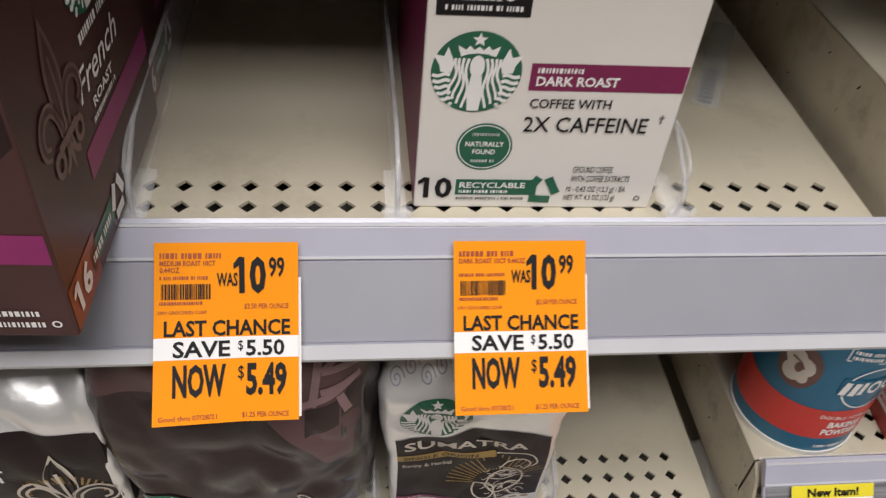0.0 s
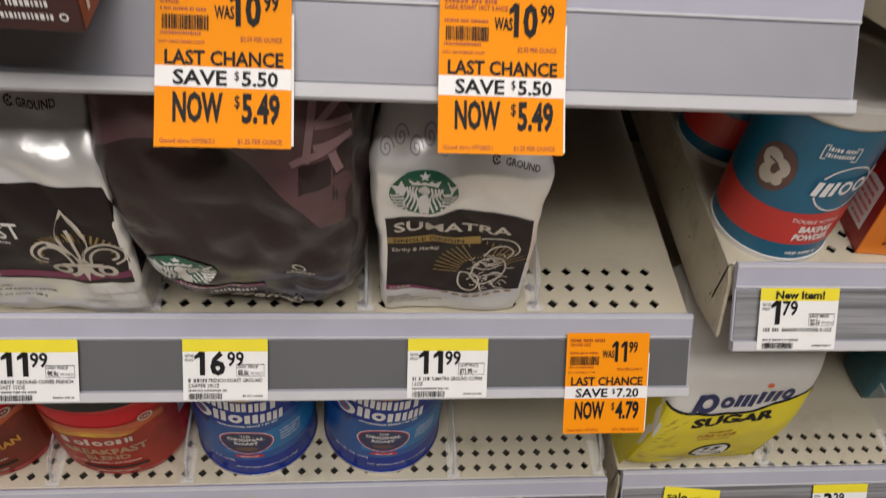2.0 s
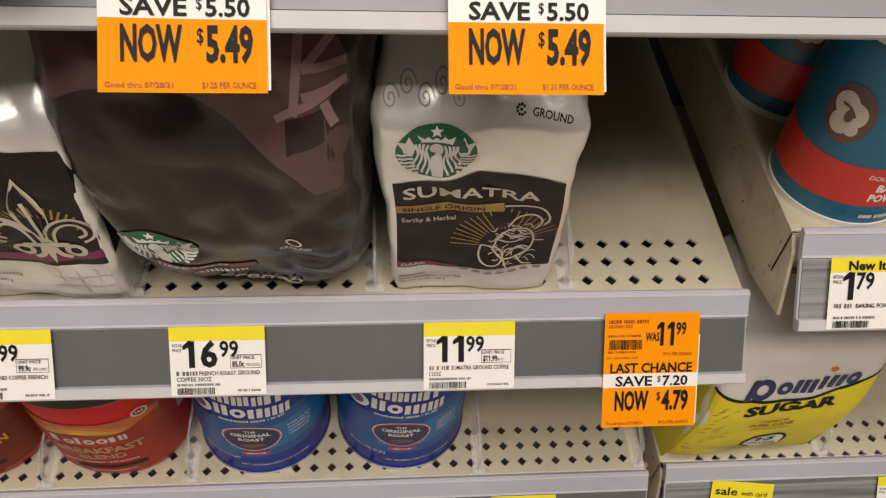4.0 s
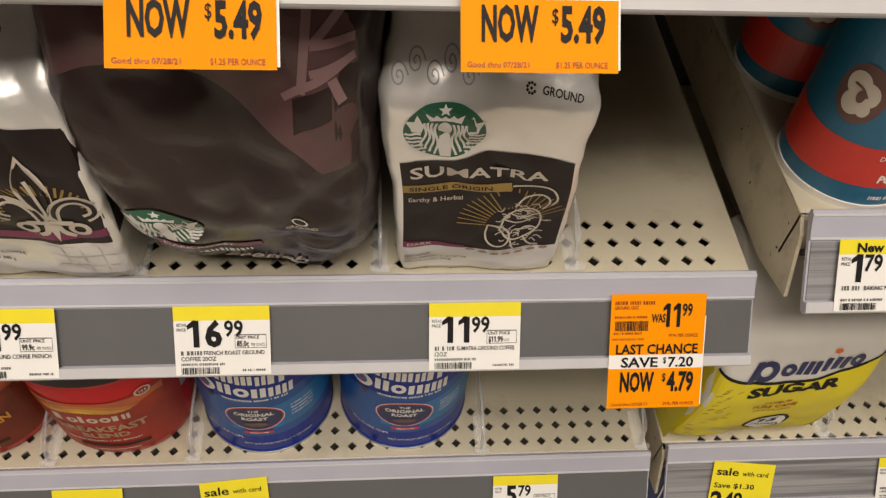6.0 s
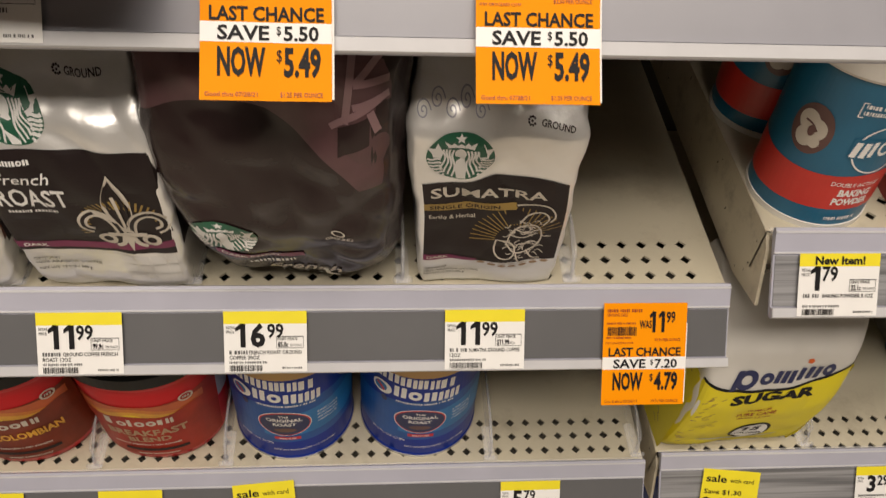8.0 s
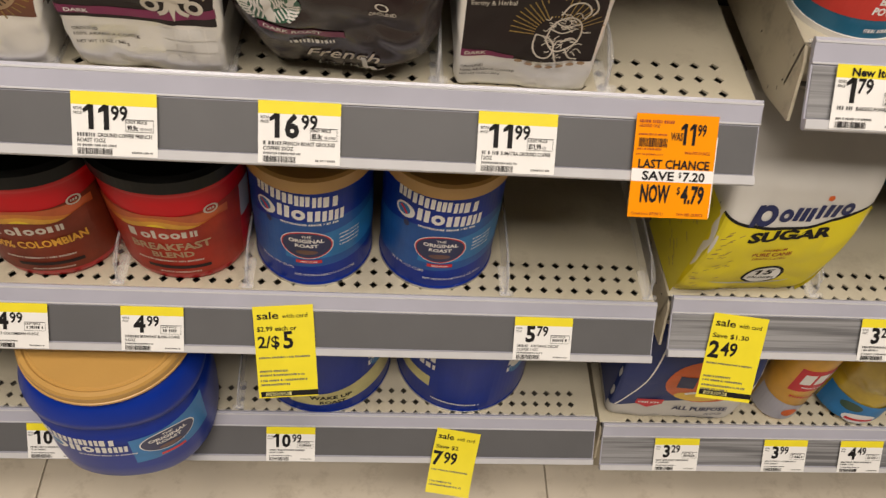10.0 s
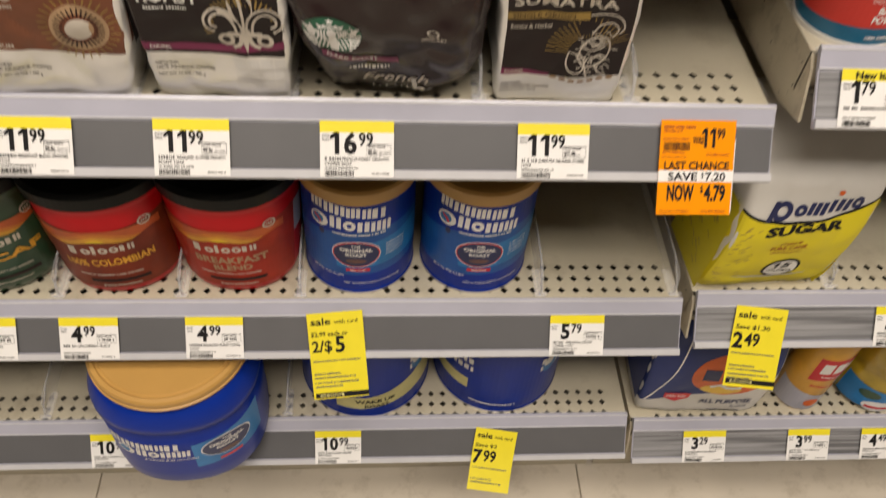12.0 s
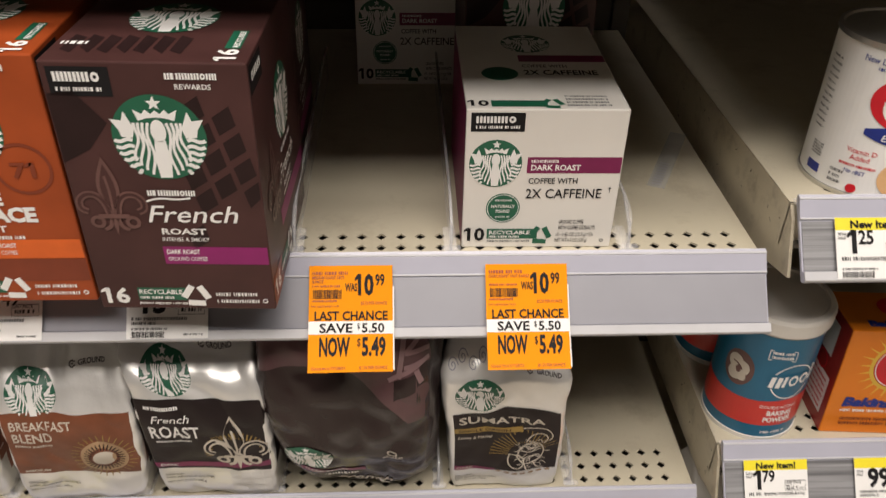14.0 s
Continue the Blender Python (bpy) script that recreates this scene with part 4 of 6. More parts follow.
def pod_box_dark(m, label, base, light, dark, band, french):
    """Sixteen-count pod box; its print differs by roast."""
    W, D, H = 0.0950, 0.122, 0.1425
    ob = carton("coffee_pod_box", W, D, H, base, label, m, group="sixteen-count coffee pod boxes")
    a = W
    p = Print(front_of(W, D, H), 0.03)
    p.rect("black_print", INK, 0.035 * a, 0.1255, 0.335 * a, 0.1400)
    p.marks("white_bar", WHITE, 0.065 * a, 0.1328, 0.0048, [(2, 0.0038, 1), (2, 0.0036, 1), (2, 0.0038, 1), (2, 0.0038, 1), (1, 0.0022, 1), ("o", 0.0044, 1)])
    p.bars("white_print", WHITE, 0.065 * a, 0.1281, 0.24 * a, 0.0020, seed=7)
    STAR = [(2, 0.0026, 1), (1, 0.0026, 1), (2, 0.0028, 1), (2, 0.0027, 1), (2, 0.0027, 1), (2, 0.0027, 1), ("o", 0.0028, 1), (2, 0.0027, 1), (2, 0.0024, 1)]
    p.marks("white_bar", WHITE, 0.60 * a, 0.1345, 0.0032, STAR)
    p.text("white_print", WHITE, "REWARDS", 0.64 * a, 0.1297, 0.0027, w=0.175 * a, bold=0.01)
    p.emblem(0.52 * a, 0.1045, 0.0225)
    p.marks("white_bar", WHITE, 0.40 * a, 0.0725, 0.0032, STAR)
    if french:
        p.fleur("pale_pattern", light, base, 0.20 * a, 0.068, 0.026)
        rnd = random.Random(5)
        for i in range(6):
            for j in range(5):
                u, v = 0.60 * a + 0.0105 * i - 0.0035 * j, 0.040 + 0.0135 * j + 0.0085 * i
                if u < 0.965 * a and v < 0.128 and rnd.random() < 0.7:
                    p.single(p.poly, "dark_pattern", dark, [(u, v), (min(u + 0.0085, a - 0.001), v + 0.0055), (min(u + 0.0062, a - 0.001), v + 0.0155), (u - 0.0025, v + 0.0095)], 0.0002)
        p.single(p.poly, "dark_pattern", dark, [(0.001, 0.0905), (0.001, 0.1265), (0.013, 0.1285), (0.026, 0.112), (0.015, 0.098)], 0.0002)
        p.text("white_print", WHITE, "French", 0.375 * a, 0.0568, 0.0105, w=0.47 * a, slant=0.32)
        p.stroke("white_print", WHITE, [(0.37 * a, 0.0685), (0.45 * a, 0.0712), (0.55 * a, 0.0702), (0.62 * a, 0.0712)], 0.0011)
        p.text("white_print", WHITE, "ROAST", 0.435 * a, 0.0495, 0.0036, w=0.24 * a, bold=0.02)
        p.text("white_print", WHITE, "INTENSE & SMOKY", 0.43 * a, 0.0452, 0.0024, w=0.255 * a)
        p.rect("magenta_band", band, 0.42 * a, 0.0305, a - 0.0008, 0.0415)
        p.text("white_print", WHITE, "DARK ROAST", 0.44 * a, 0.0372, 0.0028, w=0.18 * a, bold=0.025)
        p.text("white_print", WHITE, "GROUND COFFEE", 0.44 * a, 0.0328, 0.0026, w=0.215 * a)
    else:
        p.text("white_print", WHITE, "PIKE", 0.52 * a, 0.0625, 0.0075, w=0.25 * a, bold=0.05, align="c")
        p.text("white_print", WHITE, "PLACE", 0.62 * a, 0.0525, 0.0085, w=0.36 * a, bold=0.05, align="c")
        p.text("white_print", WHITE, "ROAST", 0.50 * a, 0.0460, 0.0040, w=0.24 * a, align="c", bold=0.02)
        p.bars("white_print", WHITE, 0.25 * a, 0.0415, 0.45 * a, 0.0020, seed=21)
        p.disc("dark_ring", dark, 0.80 * a, 0.083, 0.0145, inner=0.88)
        p.text("dark_ring", dark, "71", 0.80 * a, 0.0785, 0.0085, w=0.012, align="c", bold=0.03)
        p.rect("magenta_band", band, 0.0008, 0.0290, a - 0.0008, 0.0410)
        p.rect("dark_ring", dark, 0.0008, 0.0140, a - 0.0008, 0.0285)
        p.text("white_print", WHITE, "MEDIUM ROAST", 0.42 * a, 0.0362, 0.0028, w=0.22 * a, bold=0.02)
        p.text("white_print", WHITE, "GROUND COFFEE", 0.42 * a, 0.0318, 0.0026, w=0.215 * a)
    p.text("white_print", WHITE, "16", 0.045 * a, 0.0045, 0.0100, w=0.13 * a, bold=0.03)
    p.rect("green_print", GREEN, 0.225 * a, 0.0062, 0.50 * a, 0.0145)
    p.text("white_print", WHITE, "RECYCLABLE", 0.235 * a, 0.0105, 0.0030, w=0.245 * a, bold=0.02)
    p.bars("white_print", WHITE, 0.235 * a, 0.0072, 0.19 * a, 0.0016, seed=3)
    p.bars("white_print", WHITE, 0.225 * a, 0.0035, 0.29 * a, 0.0013, seed=5)
    recycle_arrows(p, WHITE, 0.555 * a, 0.0095, 0.0068)
    p.bars("white_print", WHITE, 0.67 * a, 0.0095, 0.24 * a, 0.0022, seed=31)
    p.bars("white_print", WHITE, 0.67 * a, 0.0048, 0.24 * a, 0.0022, seed=32)
    p.disc("white_print", WHITE, 0.945 * a, 0.0060, 0.0015, seg=12, inner=0.6)
    p.put(ob, {"magenta_band": "bright printed band"})
    p = Print(top_of(W, D, H), 0.03)
    p.emblem(0.50 * a, 0.060, 0.0225)
    p.text("white_print", WHITE, "16", 0.935 * a, 0.004, 0.0100, w=0.0120, bold=0.03, turn=90)
    p.rect("green_print", GREEN, 0.855 * a, 0.018, 0.935 * a, 0.042)
    p.text("white_print", WHITE, "RECYCLABLE", 0.925 * a, 0.019, 0.0030, w=0.021, bold=0.02, turn=90)
    for k in range(7):
        p.single(p.poly, "dark_pattern", dark, [(0.06 * a + 0.0085 * k, 0.014 + 0.003 * (k % 2)), (0.06 * a + 0.0085 * k + 0.006, 0.010), (0.06 * a + 0.0085 * k + 0.0075, 0.030), (0.06 * a + 0.0085 * k + 0.001, 0.034)], 0.0002)
    p.bars("white_print", WHITE, 0.04 * a, 0.02, 0.16 * a, 0.004, seed=3)
    p.put(ob)
    p = Print(right_of(W, D, H), 0.03)
    p.emblem(0.070, 0.094, 0.021)
    p.rect("black_print", INK, 0.002, 0.1255, 0.030, 0.1400)
    p.bars("white_print", WHITE, 0.005, 0.1320, 0.022, 0.0045, seed=9)
    p.bars("white_print", WHITE, 0.055, 0.0680, 0.030, 0.0032, seed=10)
    if french:
        p.text("white_print", WHITE, "French", 0.045, 0.0535, 0.0100, w=0.044, slant=0.32)
        p.text("white_print", WHITE, "ROAST", 0.055, 0.0465, 0.0034, w=0.023, bold=0.02)
        p.bars("white_print", WHITE, 0.052, 0.0425, 0.028, 0.0018, seed=14)
        p.rect("magenta_band", band, 0.040, 0.0290, D - 0.001, 0.0395)
        p.fleur("pale_pattern", light, base, 0.030, 0.062, 0.028)
        p.rect("rust_corner", RUSTDARK, 0.001, 0.001, 0.028, 0.018)
    p.text("white_print", WHITE, "16", 0.006, 0.0055, 0.0105, w=0.0135, bold=0.03)
    p.rect("green_print", GREEN, 0.022, 0.006, 0.050, 0.0145)
    p.bars("white_print", WHITE, 0.0235, 0.0085, 0.024, 0.0030, seed=15)
    recycle_arrows(p, WHITE, 0.056, 0.0098, 0.0068)
    p.put(ob)
    return ob


pod_box_dark(pose(-0.1560, -0.0408, S1 + 0.0085, 0.0, 0, -2.0), "dark brown sixteen-count coffee pod box overhanging the rail, magenta band", BROWNBOX, BROWN_LIGHT, BROWN_DARK, MAGENTA, True)
pod_box_dark(pose(-0.1565, 0.083, S1 + 0.0022), "dark brown coffee pod box behind the front one", BROWNBOX, BROWN_LIGHT, BROWN_DARK, MAGENTA, True)
pod_box_dark(pose(-0.2550, -0.0330, S1 + 0.0090), "burnt orange sixteen-count coffee pod box beside the brown one", ORANGEBOX, ORANGE_LT, RUSTDARK, ORANGE_LT, False)
pod_box_dark(pose(-0.2550, 0.092, S1 + 0.0022), "burnt orange coffee pod box behind the front one", ORANGEBOX, ORANGE_LT, RUSTDARK, ORANGE_LT, False)
pod_box_dark(pose(0.055, 0.180, S1), "dark brown coffee pod box standing behind the white one", BROWNBOX, BROWN_LIGHT, BROWN_DARK, MAGENTA, True)

st = thing("shelf_strip_label", pose(0.1430, 0.103, S1, 0, 0, -25.8), "clear printed label strip stuck on the shelf", "label")
sp = Print(flat((0, 0, 0.0004), (1, 0, 0), (0, 1, 0)), 0.05)
sp.rect("film", TAPE, -0.0065, 0, 0.0065, 0.095, 0.0)
for i in range(9):
    sp.rect("faint_print", INSERT_LIGHT, -0.004, 0.004 + i * 0.0042, 0.003, 0.0062 + i * 0.0042, 0.0002)
sp.rect("pale_patch", TAPE, -0.0055, 0.045, 0.0055, 0.085, 0.0002)
sp.put(st)


# ---- coffee bags ----
def curve(rows):
    """A smooth line through (v, value) rows, without overshoot."""
    n = len(rows)
    d = [(rows[i + 1][1] - rows[i][1]) / (rows[i + 1][0] - rows[i][0]) for i in range(n - 1)]
    m = [d[0]] + [0.0 if d[i - 1] * d[i] <= 0 else 2 * d[i - 1] * d[i] / (d[i - 1] + d[i]) for i in range(1, n - 1)] + [d[-1]]

    def f(v):
        if v <= rows[0][0]:
            return rows[0][1]
        for i in range(n - 1):
            (x0, y0), (x1, y1) = rows[i], rows[i + 1]
            if v <= x1:
                h = x1 - x0
                t = (v - x0) / h
                return (2 * t ** 3 - 3 * t * t + 1) * y0 + (t ** 3 - 2 * t * t + t) * h * m[i] + (3 * t * t - 2 * t ** 3) * y1 + (t ** 3 - t * t) * h * m[i + 1]
        return rows[-1][1]
    return f


def bag_surface(front, back, half, shift, power, wrinkle, seed, scale=28.0, crumple=0.0, crumple_from=0.11):
    def wave(u, v):
        k = max(0.0, min(1.0, (v - crumple_from) / 0.03))
        return creases(u, v) * (1 + crumple * k) + crumple * k * wrinkle * 0.9 * (0.3 - abs(noise.noise(Vector((u * 34 - v * 20, v * 13 + u * 9, seed + 8)))))

    def creases(u, v):
        q = noise.noise(Vector((u * scale, v * scale * 0.8, seed)))
        ridge = 0.5 - abs(noise.noise(Vector((u * scale * 1.5 + v * 22, v * scale * 1.3 - u * 18, seed + 3))))
        return wrinkle * (q + 0.9 * ridge + 0.35 * noise.noise(Vector((u * scale * 3.1, v * scale * 2.6, seed + 5))))

    def f(u, v, h):
        a, yf, yb = half(v), front(v), back(v)
        c, b = (yf + yb) / 2, (yb - yf) / 2
        k = min(0.999, abs(u) / a)
        y = c - b * (1 - k ** power) ** (1 / power)
        return Vector((u + shift(v), y + wave(u, v) * (1 - k ** 4) - h, v))
    return f, wave


def bag_body(front, back, half, shift, power, wave, H, rows=46, seg=64):
    """Rings of even steps across the front and the back, closer together towards the sides."""
    verts, faces = [], []
    n = seg // 2
    for j in range(rows + 1):
        v = H * j / rows
        a, yf, yb = half(v), front(v), back(v)
        c, b = (yf + yb) / 2, (yb - yf) / 2
        for side in (-1, 1):
            for i in range(n):
                t = 2 * (i + 0.5) / n - 1
                k = -side * math.copysign(1 - (1 - abs(t)) ** 1.5, t)
                depth = (1 - min(1.0, abs(k)) ** power) ** (1 / power)
                x = k * a
                y = c + side * b * depth + wave(x, v) * (1 - abs(k) ** 4) * (1 if side < 0 else -0.6)
                verts.append((x + shift(v) + 0.7 * wave(v, y * 3) * abs(k) ** 6, y, v))
    m = 2 * n
    for j in range(rows):
        for k in range(m):
            faces.append((j * m + k, j * m + (k + 1) % m, (j + 1) * m + (k + 1) % m, (j + 1) * m + k))
    faces.append(tuple(range(m))[::-1])
    faces.append(tuple(rows * m + k for k in range(m)))
    return verts, faces


def small_bag(m, label, kind, seed):
    ob = thing("coffee_bag", m, label, "coffee bag", "twelve-ounce coffee bags")
    H = 0.172
    if kind == "sumatra":
        front = curve([(0, -0.0030), (0.02, -0.0075), (0.10, -0.016), (0.122, -0.0185), (0.134, -0.013), (0.155, 0.010), (H, 0.029)])
        half = curve([(0, 0.0400), (0.02, 0.0415), (0.10, 0.0440), (0.122, 0.0452), (0.15, 0.0415), (H, 0.039)])
    elif kind == "breakfast":
        front = curve([(0, -0.003), (0.015, -0.010), (0.06, -0.018), (0.095, -0.020), (0.115, -0.014), (0.145, 0.010), (H, 0.030)])
        half = curve([(0, 0.0420), (0.02, 0.0440), (0.06, 0.0455), (0.10, 0.0455), (0.13, 0.0415), (0.155, 0.0370), (H, 0.0360)])
    else:
        front = curve([(0, 0.0), (0.015, -0.008), (0.06, -0.017), (0.10, -0.020), (0.128, -0.016), (0.155, 0.012), (H, 0.030)])
        half = curve([(0, 0.0410), (0.02, 0.0428), (0.10, 0.0445), (0.13, 0.0450), (0.155, 0.0455), (H, 0.0450)])
    back = curve([(0, 0.066), (0.10, 0.064), (0.14, 0.052), (H, 0.038)])
    shift = curve({"sumatra": [(0, -0.0030), (0.06, -0.0040), (0.115, -0.0085), (H, -0.0100)], "french": [(0, 0.0085), (0.06, 0.0098), (0.112, 0.0085), (0.14, 0.001), (H, -0.0075)],
                   "breakfast": [(0, 0.0060), (0.05, 0.0115), (0.10, 0.0135), (0.14, 0.0105), (H, 0.0075)]}[kind])
    fm, wave = bag_surface(front, back, half, shift, 16.0, 0.0040, seed, 21.0, 1.5, 0.125 if kind == "sumatra" else 0.112)
    mk("bag_body", *bag_body(front, back, half, shift, 16.0, wave, H, 84, 128), SILVER, ob, smooth=True)
    mk("top_fold", *extrude_x([(0.028, H - 0.004), (0.042, H - 0.004), (0.044, H + 0.010), (0.034, H + 0.014), (0.027, H + 0.008)], shift(H) - 0.035, shift(H) + 0.035), SILVER, ob)
    p = Print(fm, 0.0018)
    if kind != "sumatra":
        for s in (-1, 1):
            q = Print(lambda u, v, h, s=s: Vector((s * (half(v) + 0.0012 + h) + shift(v), u, v)), 0.004)
            mid = lambda v: (front(v) + back(v)) / 2
            q.rect("side_label", ESPRESSO if kind == "french" else COCOA, mid(0.08) - 0.036, 0.050, mid(0.08) + 0.034, 0.112, 0.0006)
            q.put(ob)
    if kind == "sumatra":
        p.rect("dark_label", ESPRESSO, -0.0385, 0.026, 0.0385, 0.094, 0.0003, top=lambda u: 0.0935 + 0.0035 * math.sin((u + 0.01) * 75))
        p.text("cream_print", CREAMINK, "SUMATRA", -0.0345, 0.0795, 0.0070, w=0.062, bold=0.015, lift=0.0006)
        p.rect("gold_bar", GOLD, -0.0385, 0.0700, 0.0115, 0.0750, 0.0006)
        p.text("dark_print", BROWN_DARK, "SINGLE ORIGIN", -0.0355, 0.0712, 0.0026, w=0.038, lift=0.0009, bold=0.01)
        p.text("cream_print", CREAMINK, "Earthy & Herbal", -0.0360, 0.0632, 0.0032, w=0.025, lift=0.0006)
        for i in range(22):
            q = radians(20 + i * 7.5)
            p.stroke("gold_burst", GOLD, [(0.014 + 0.013 * math.cos(q), 0.045 + 0.013 * math.sin(q)), (0.014 + 0.027 * math.cos(q), 0.045 + 0.027 * math.sin(q))], 0.0006, 0.0005)
        for pts in (((0.008, 0.042), (0.010, 0.054), (0.020, 0.060), (0.027, 0.055), (0.028, 0.043), (0.022, 0.035), (0.013, 0.034), (0.008, 0.042)),
                    ((0.014, 0.060), (0.018, 0.068), (0.026, 0.070), (0.031, 0.064), (0.027, 0.058)), ((0.002, 0.046), (0.010, 0.044), (0.014, 0.038), (0.012, 0.030), (0.005, 0.030), (0.001, 0.036), (0.002, 0.046)),
                    ((0.014, 0.034), (0.016, 0.026), (0.022, 0.024)), ((0.020, 0.036), (0.024, 0.028), (0.029, 0.028)), ((0.010, 0.050), (0.017, 0.046), (0.024, 0.050)), ((0.012, 0.055), (0.018, 0.051), (0.026, 0.054)), ((0.017, 0.040), (0.022, 0.044), (0.027, 0.041)),
                    ((0.012, 0.073), (0.020, 0.0765), (0.030, 0.074), (0.034, 0.066), (0.031, 0.061))):
            p.stroke("cream_print", CREAMINK, list(pts), 0.0010, 0.0008)
        rnd = random.Random(3)
        for i in range(46):
            q, rr = rnd.uniform(0, 6.283), math.sqrt(rnd.random())
            u, v = 0.0165 + 0.0125 * rr * math.cos(q), 0.047 + 0.0185 * rr * math.sin(q)
            p.stroke("cream_print", CREAMINK, [(u, v), (u + rnd.uniform(0.001, 0.003), v + rnd.uniform(-0.002, 0.002)), (u + rnd.uniform(0.002, 0.005), v + rnd.uniform(-0.003, 0.003))], 0.0006, 0.0008)
        p.rect("plum_band", PLUM, -0.0385, 0.0262, -0.008, 0.0315, 0.0006, top=lambda u: 0.0318 - 0.003 * (u + 0.0395) / 0.0315)
        p.text("cream_print", CREAMINK, "DARK", -0.0365, 0.0278, 0.0024, w=0.0125, lift=0.0009, bold=0.02)
        for i in range(7):
            p.disc("tan_pattern", TANINK, -0.005 + i * 0.0062, 0.0255 - 0.0035 * math.sin(i * 0.5), 0.0024, 0.0009, ry=0.0014, seg=12)
        p.text("dark_print", BROWN_DARK, "GROUND", -0.0375, 0.0165, 0.0023, w=0.013, lift=0.0005)
        p.text("dark_print", BROWN_DARK, "100% ARABICA COFFEE", -0.0375, 0.0128, 0.0023, w=0.032, lift=0.0005)
        p.text("dark_print", BROWN_DARK, "NET WT 12 OZ / 340 g", -0.0375, 0.0090, 0.0021, w=0.024, lift=0.0005)
        p.emblem(-0.0185, 0.1115, 0.0172, ry=0.0168)
        p.text("dark_print", BROWN_DARK, "GROUND", 0.0205, 0.1295, 0.0030, w=0.017, turn=-9, lift=0.0005, bold=0.01)
        for i in range(9):
            p.disc("dark_print", BROWN_DARK, 0.0160 + 0.0017 * math.cos(i * 0.7) * (i > 0), 0.1315 + 0.0017 * math.sin(i * 0.7) * (i > 0), 0.00055, 0.0005, seg=8)
        for i in range(5):
            c, d = -0.037 + 0.0070 * i, 0.1365 + 0.004 * (i % 2)
            p.stroke("grey_pattern", RAIL, [(c + 0.0038 * (1 - j / 16) * math.cos(j * 0.75), d + 0.0048 * (1 - j / 16) * math.sin(j * 0.75)) for j in range(16)], 0.0006, 0.0004)
    else:
        dark = ESPRESSO if kind == "french" else COCOA
        p.rect("dark_label", dark, -0.0430 if kind == "french" else -0.0415, 0.047 if kind == "french" else 0.040, 0.0442, 0.112, 0.0003,
               top=lambda u: (0.1185 - 0.10 * abs(u + 0.01) ** 1.0 * (0.18 if u < 0 else 0.25)) if kind == "french" else 0.105 - 0.002 * math.sin(u * 60),
               bottom=lambda u: 0.046 - 0.06 * (u - 0.0) if kind == "french" and u > 0.02 else 0.044 - (0.05 * u if kind != "french" else 0.0))
        p.emblem(-0.0150 if kind == "french" else -0.0190, 0.1335 if kind == "french" else 0.1185, 0.0165, ry=0.0134 if kind == "french" else 0.0150)
        p.text("dark_print", BROWN_DARK, "GROUND", 0.014, 0.1445 if kind == "french" else 0.1330, 0.0030, w=0.017, lift=0.0005, bold=0.01)
        for i in range(9):
            p.disc("dark_print", BROWN_DARK, 0.0105 + 0.0017 * math.cos(i * 0.7) * (i > 0), (0.146 if kind == "french" else 0.1345) + 0.0017 * math.sin(i * 0.7) * (i > 0), 0.00055, 0.0005, seg=8)
        if kind == "french":
            p.marks("white_bar", WHITE, -0.0365, 0.1100, 0.0028, [(2, 0.0026, 1), (1, 0.0026, 1), (2, 0.0030, 1), (2, 0.0030, 1), (2, 0.0030, 1), (2, 0.0030, 1), ("o", 0.0030, 1), (2, 0.0030, 1)])
            p.text("cream_print", WHITE, "French", -0.0335, 0.0985, 0.0068, w=0.025, slant=0.3, lift=0.0006)
            p.text("cream_print", WHITE, "ROAST", -0.0365, 0.0830, 0.0125, w=0.034, bold=0.012, lift=0.0006)
            p.bars("cream_print", WHITE, -0.034, 0.0780, 0.024, 0.0020, seed=5, lift=0.0006)
            for i in range(26):
                q = radians(-10 + i * 8)
                r0 = 0.017
                p.stroke("gold_burst", GOLD, [(0.020 + (r0 + 0.001 * (i % 2)) * math.cos(q), 0.066 + r0 * math.sin(q)), (0.020 + (r0 + 0.006) * math.cos(q + 0.05), 0.066 + (r0 + 0.006) * math.sin(q + 0.05))], 0.0011, 0.0005)
            p.rect("plum_band", PLUM, -0.0425, 0.0455, 0.0425, 0.0515, 0.0005, top=lambda u: 0.052 + 0.12 * max(0, u - 0.005), bottom=lambda u: 0.0465 + 0.10 * max(0, u - 0.005))
            p.text("cream_print", WHITE, "DARK", -0.0375, 0.0476, 0.0026, w=0.0125, lift=0.0008, bold=0.02)
            p.fleur("cream_print", CREAMINK, dark, 0.0200, 0.0720, 0.0330, lift=0.0008)
            for i in range(4):
                for j in range(3):
                    p.rect("pale_pattern", WHITE, 0.010 + 0.0082 * i, 0.014 + 0.0095 * j, 0.0172 + 0.0082 * i, 0.0224 + 0.0095 * j, 0.0003)
        else:
            p.text("cream_print", CREAMINK, "BREAKFAST", -0.0370, 0.0925, 0.0075, w=0.041, bold=0.006, lift=0.0006)
            p.text("cream_print", CREAMINK, "BLEND", -0.0370, 0.0815, 0.0085, w=0.0265, bold=0.010, lift=0.0006)
            p.bars("cream_print", CREAMINK, -0.0370, 0.0765, 0.025, 0.0020, seed=6, lift=0.0006)
            p.disc("tan_sun", TANINK, 0.0205, 0.0625, 0.0165, 0.0005)
            p.disc("cocoa_ring", COCOA, 0.0205, 0.0625, 0.0105, 0.0006)
            p.disc("cream_core", CREAMINK, 0.0205, 0.0625, 0.0075, 0.0007)
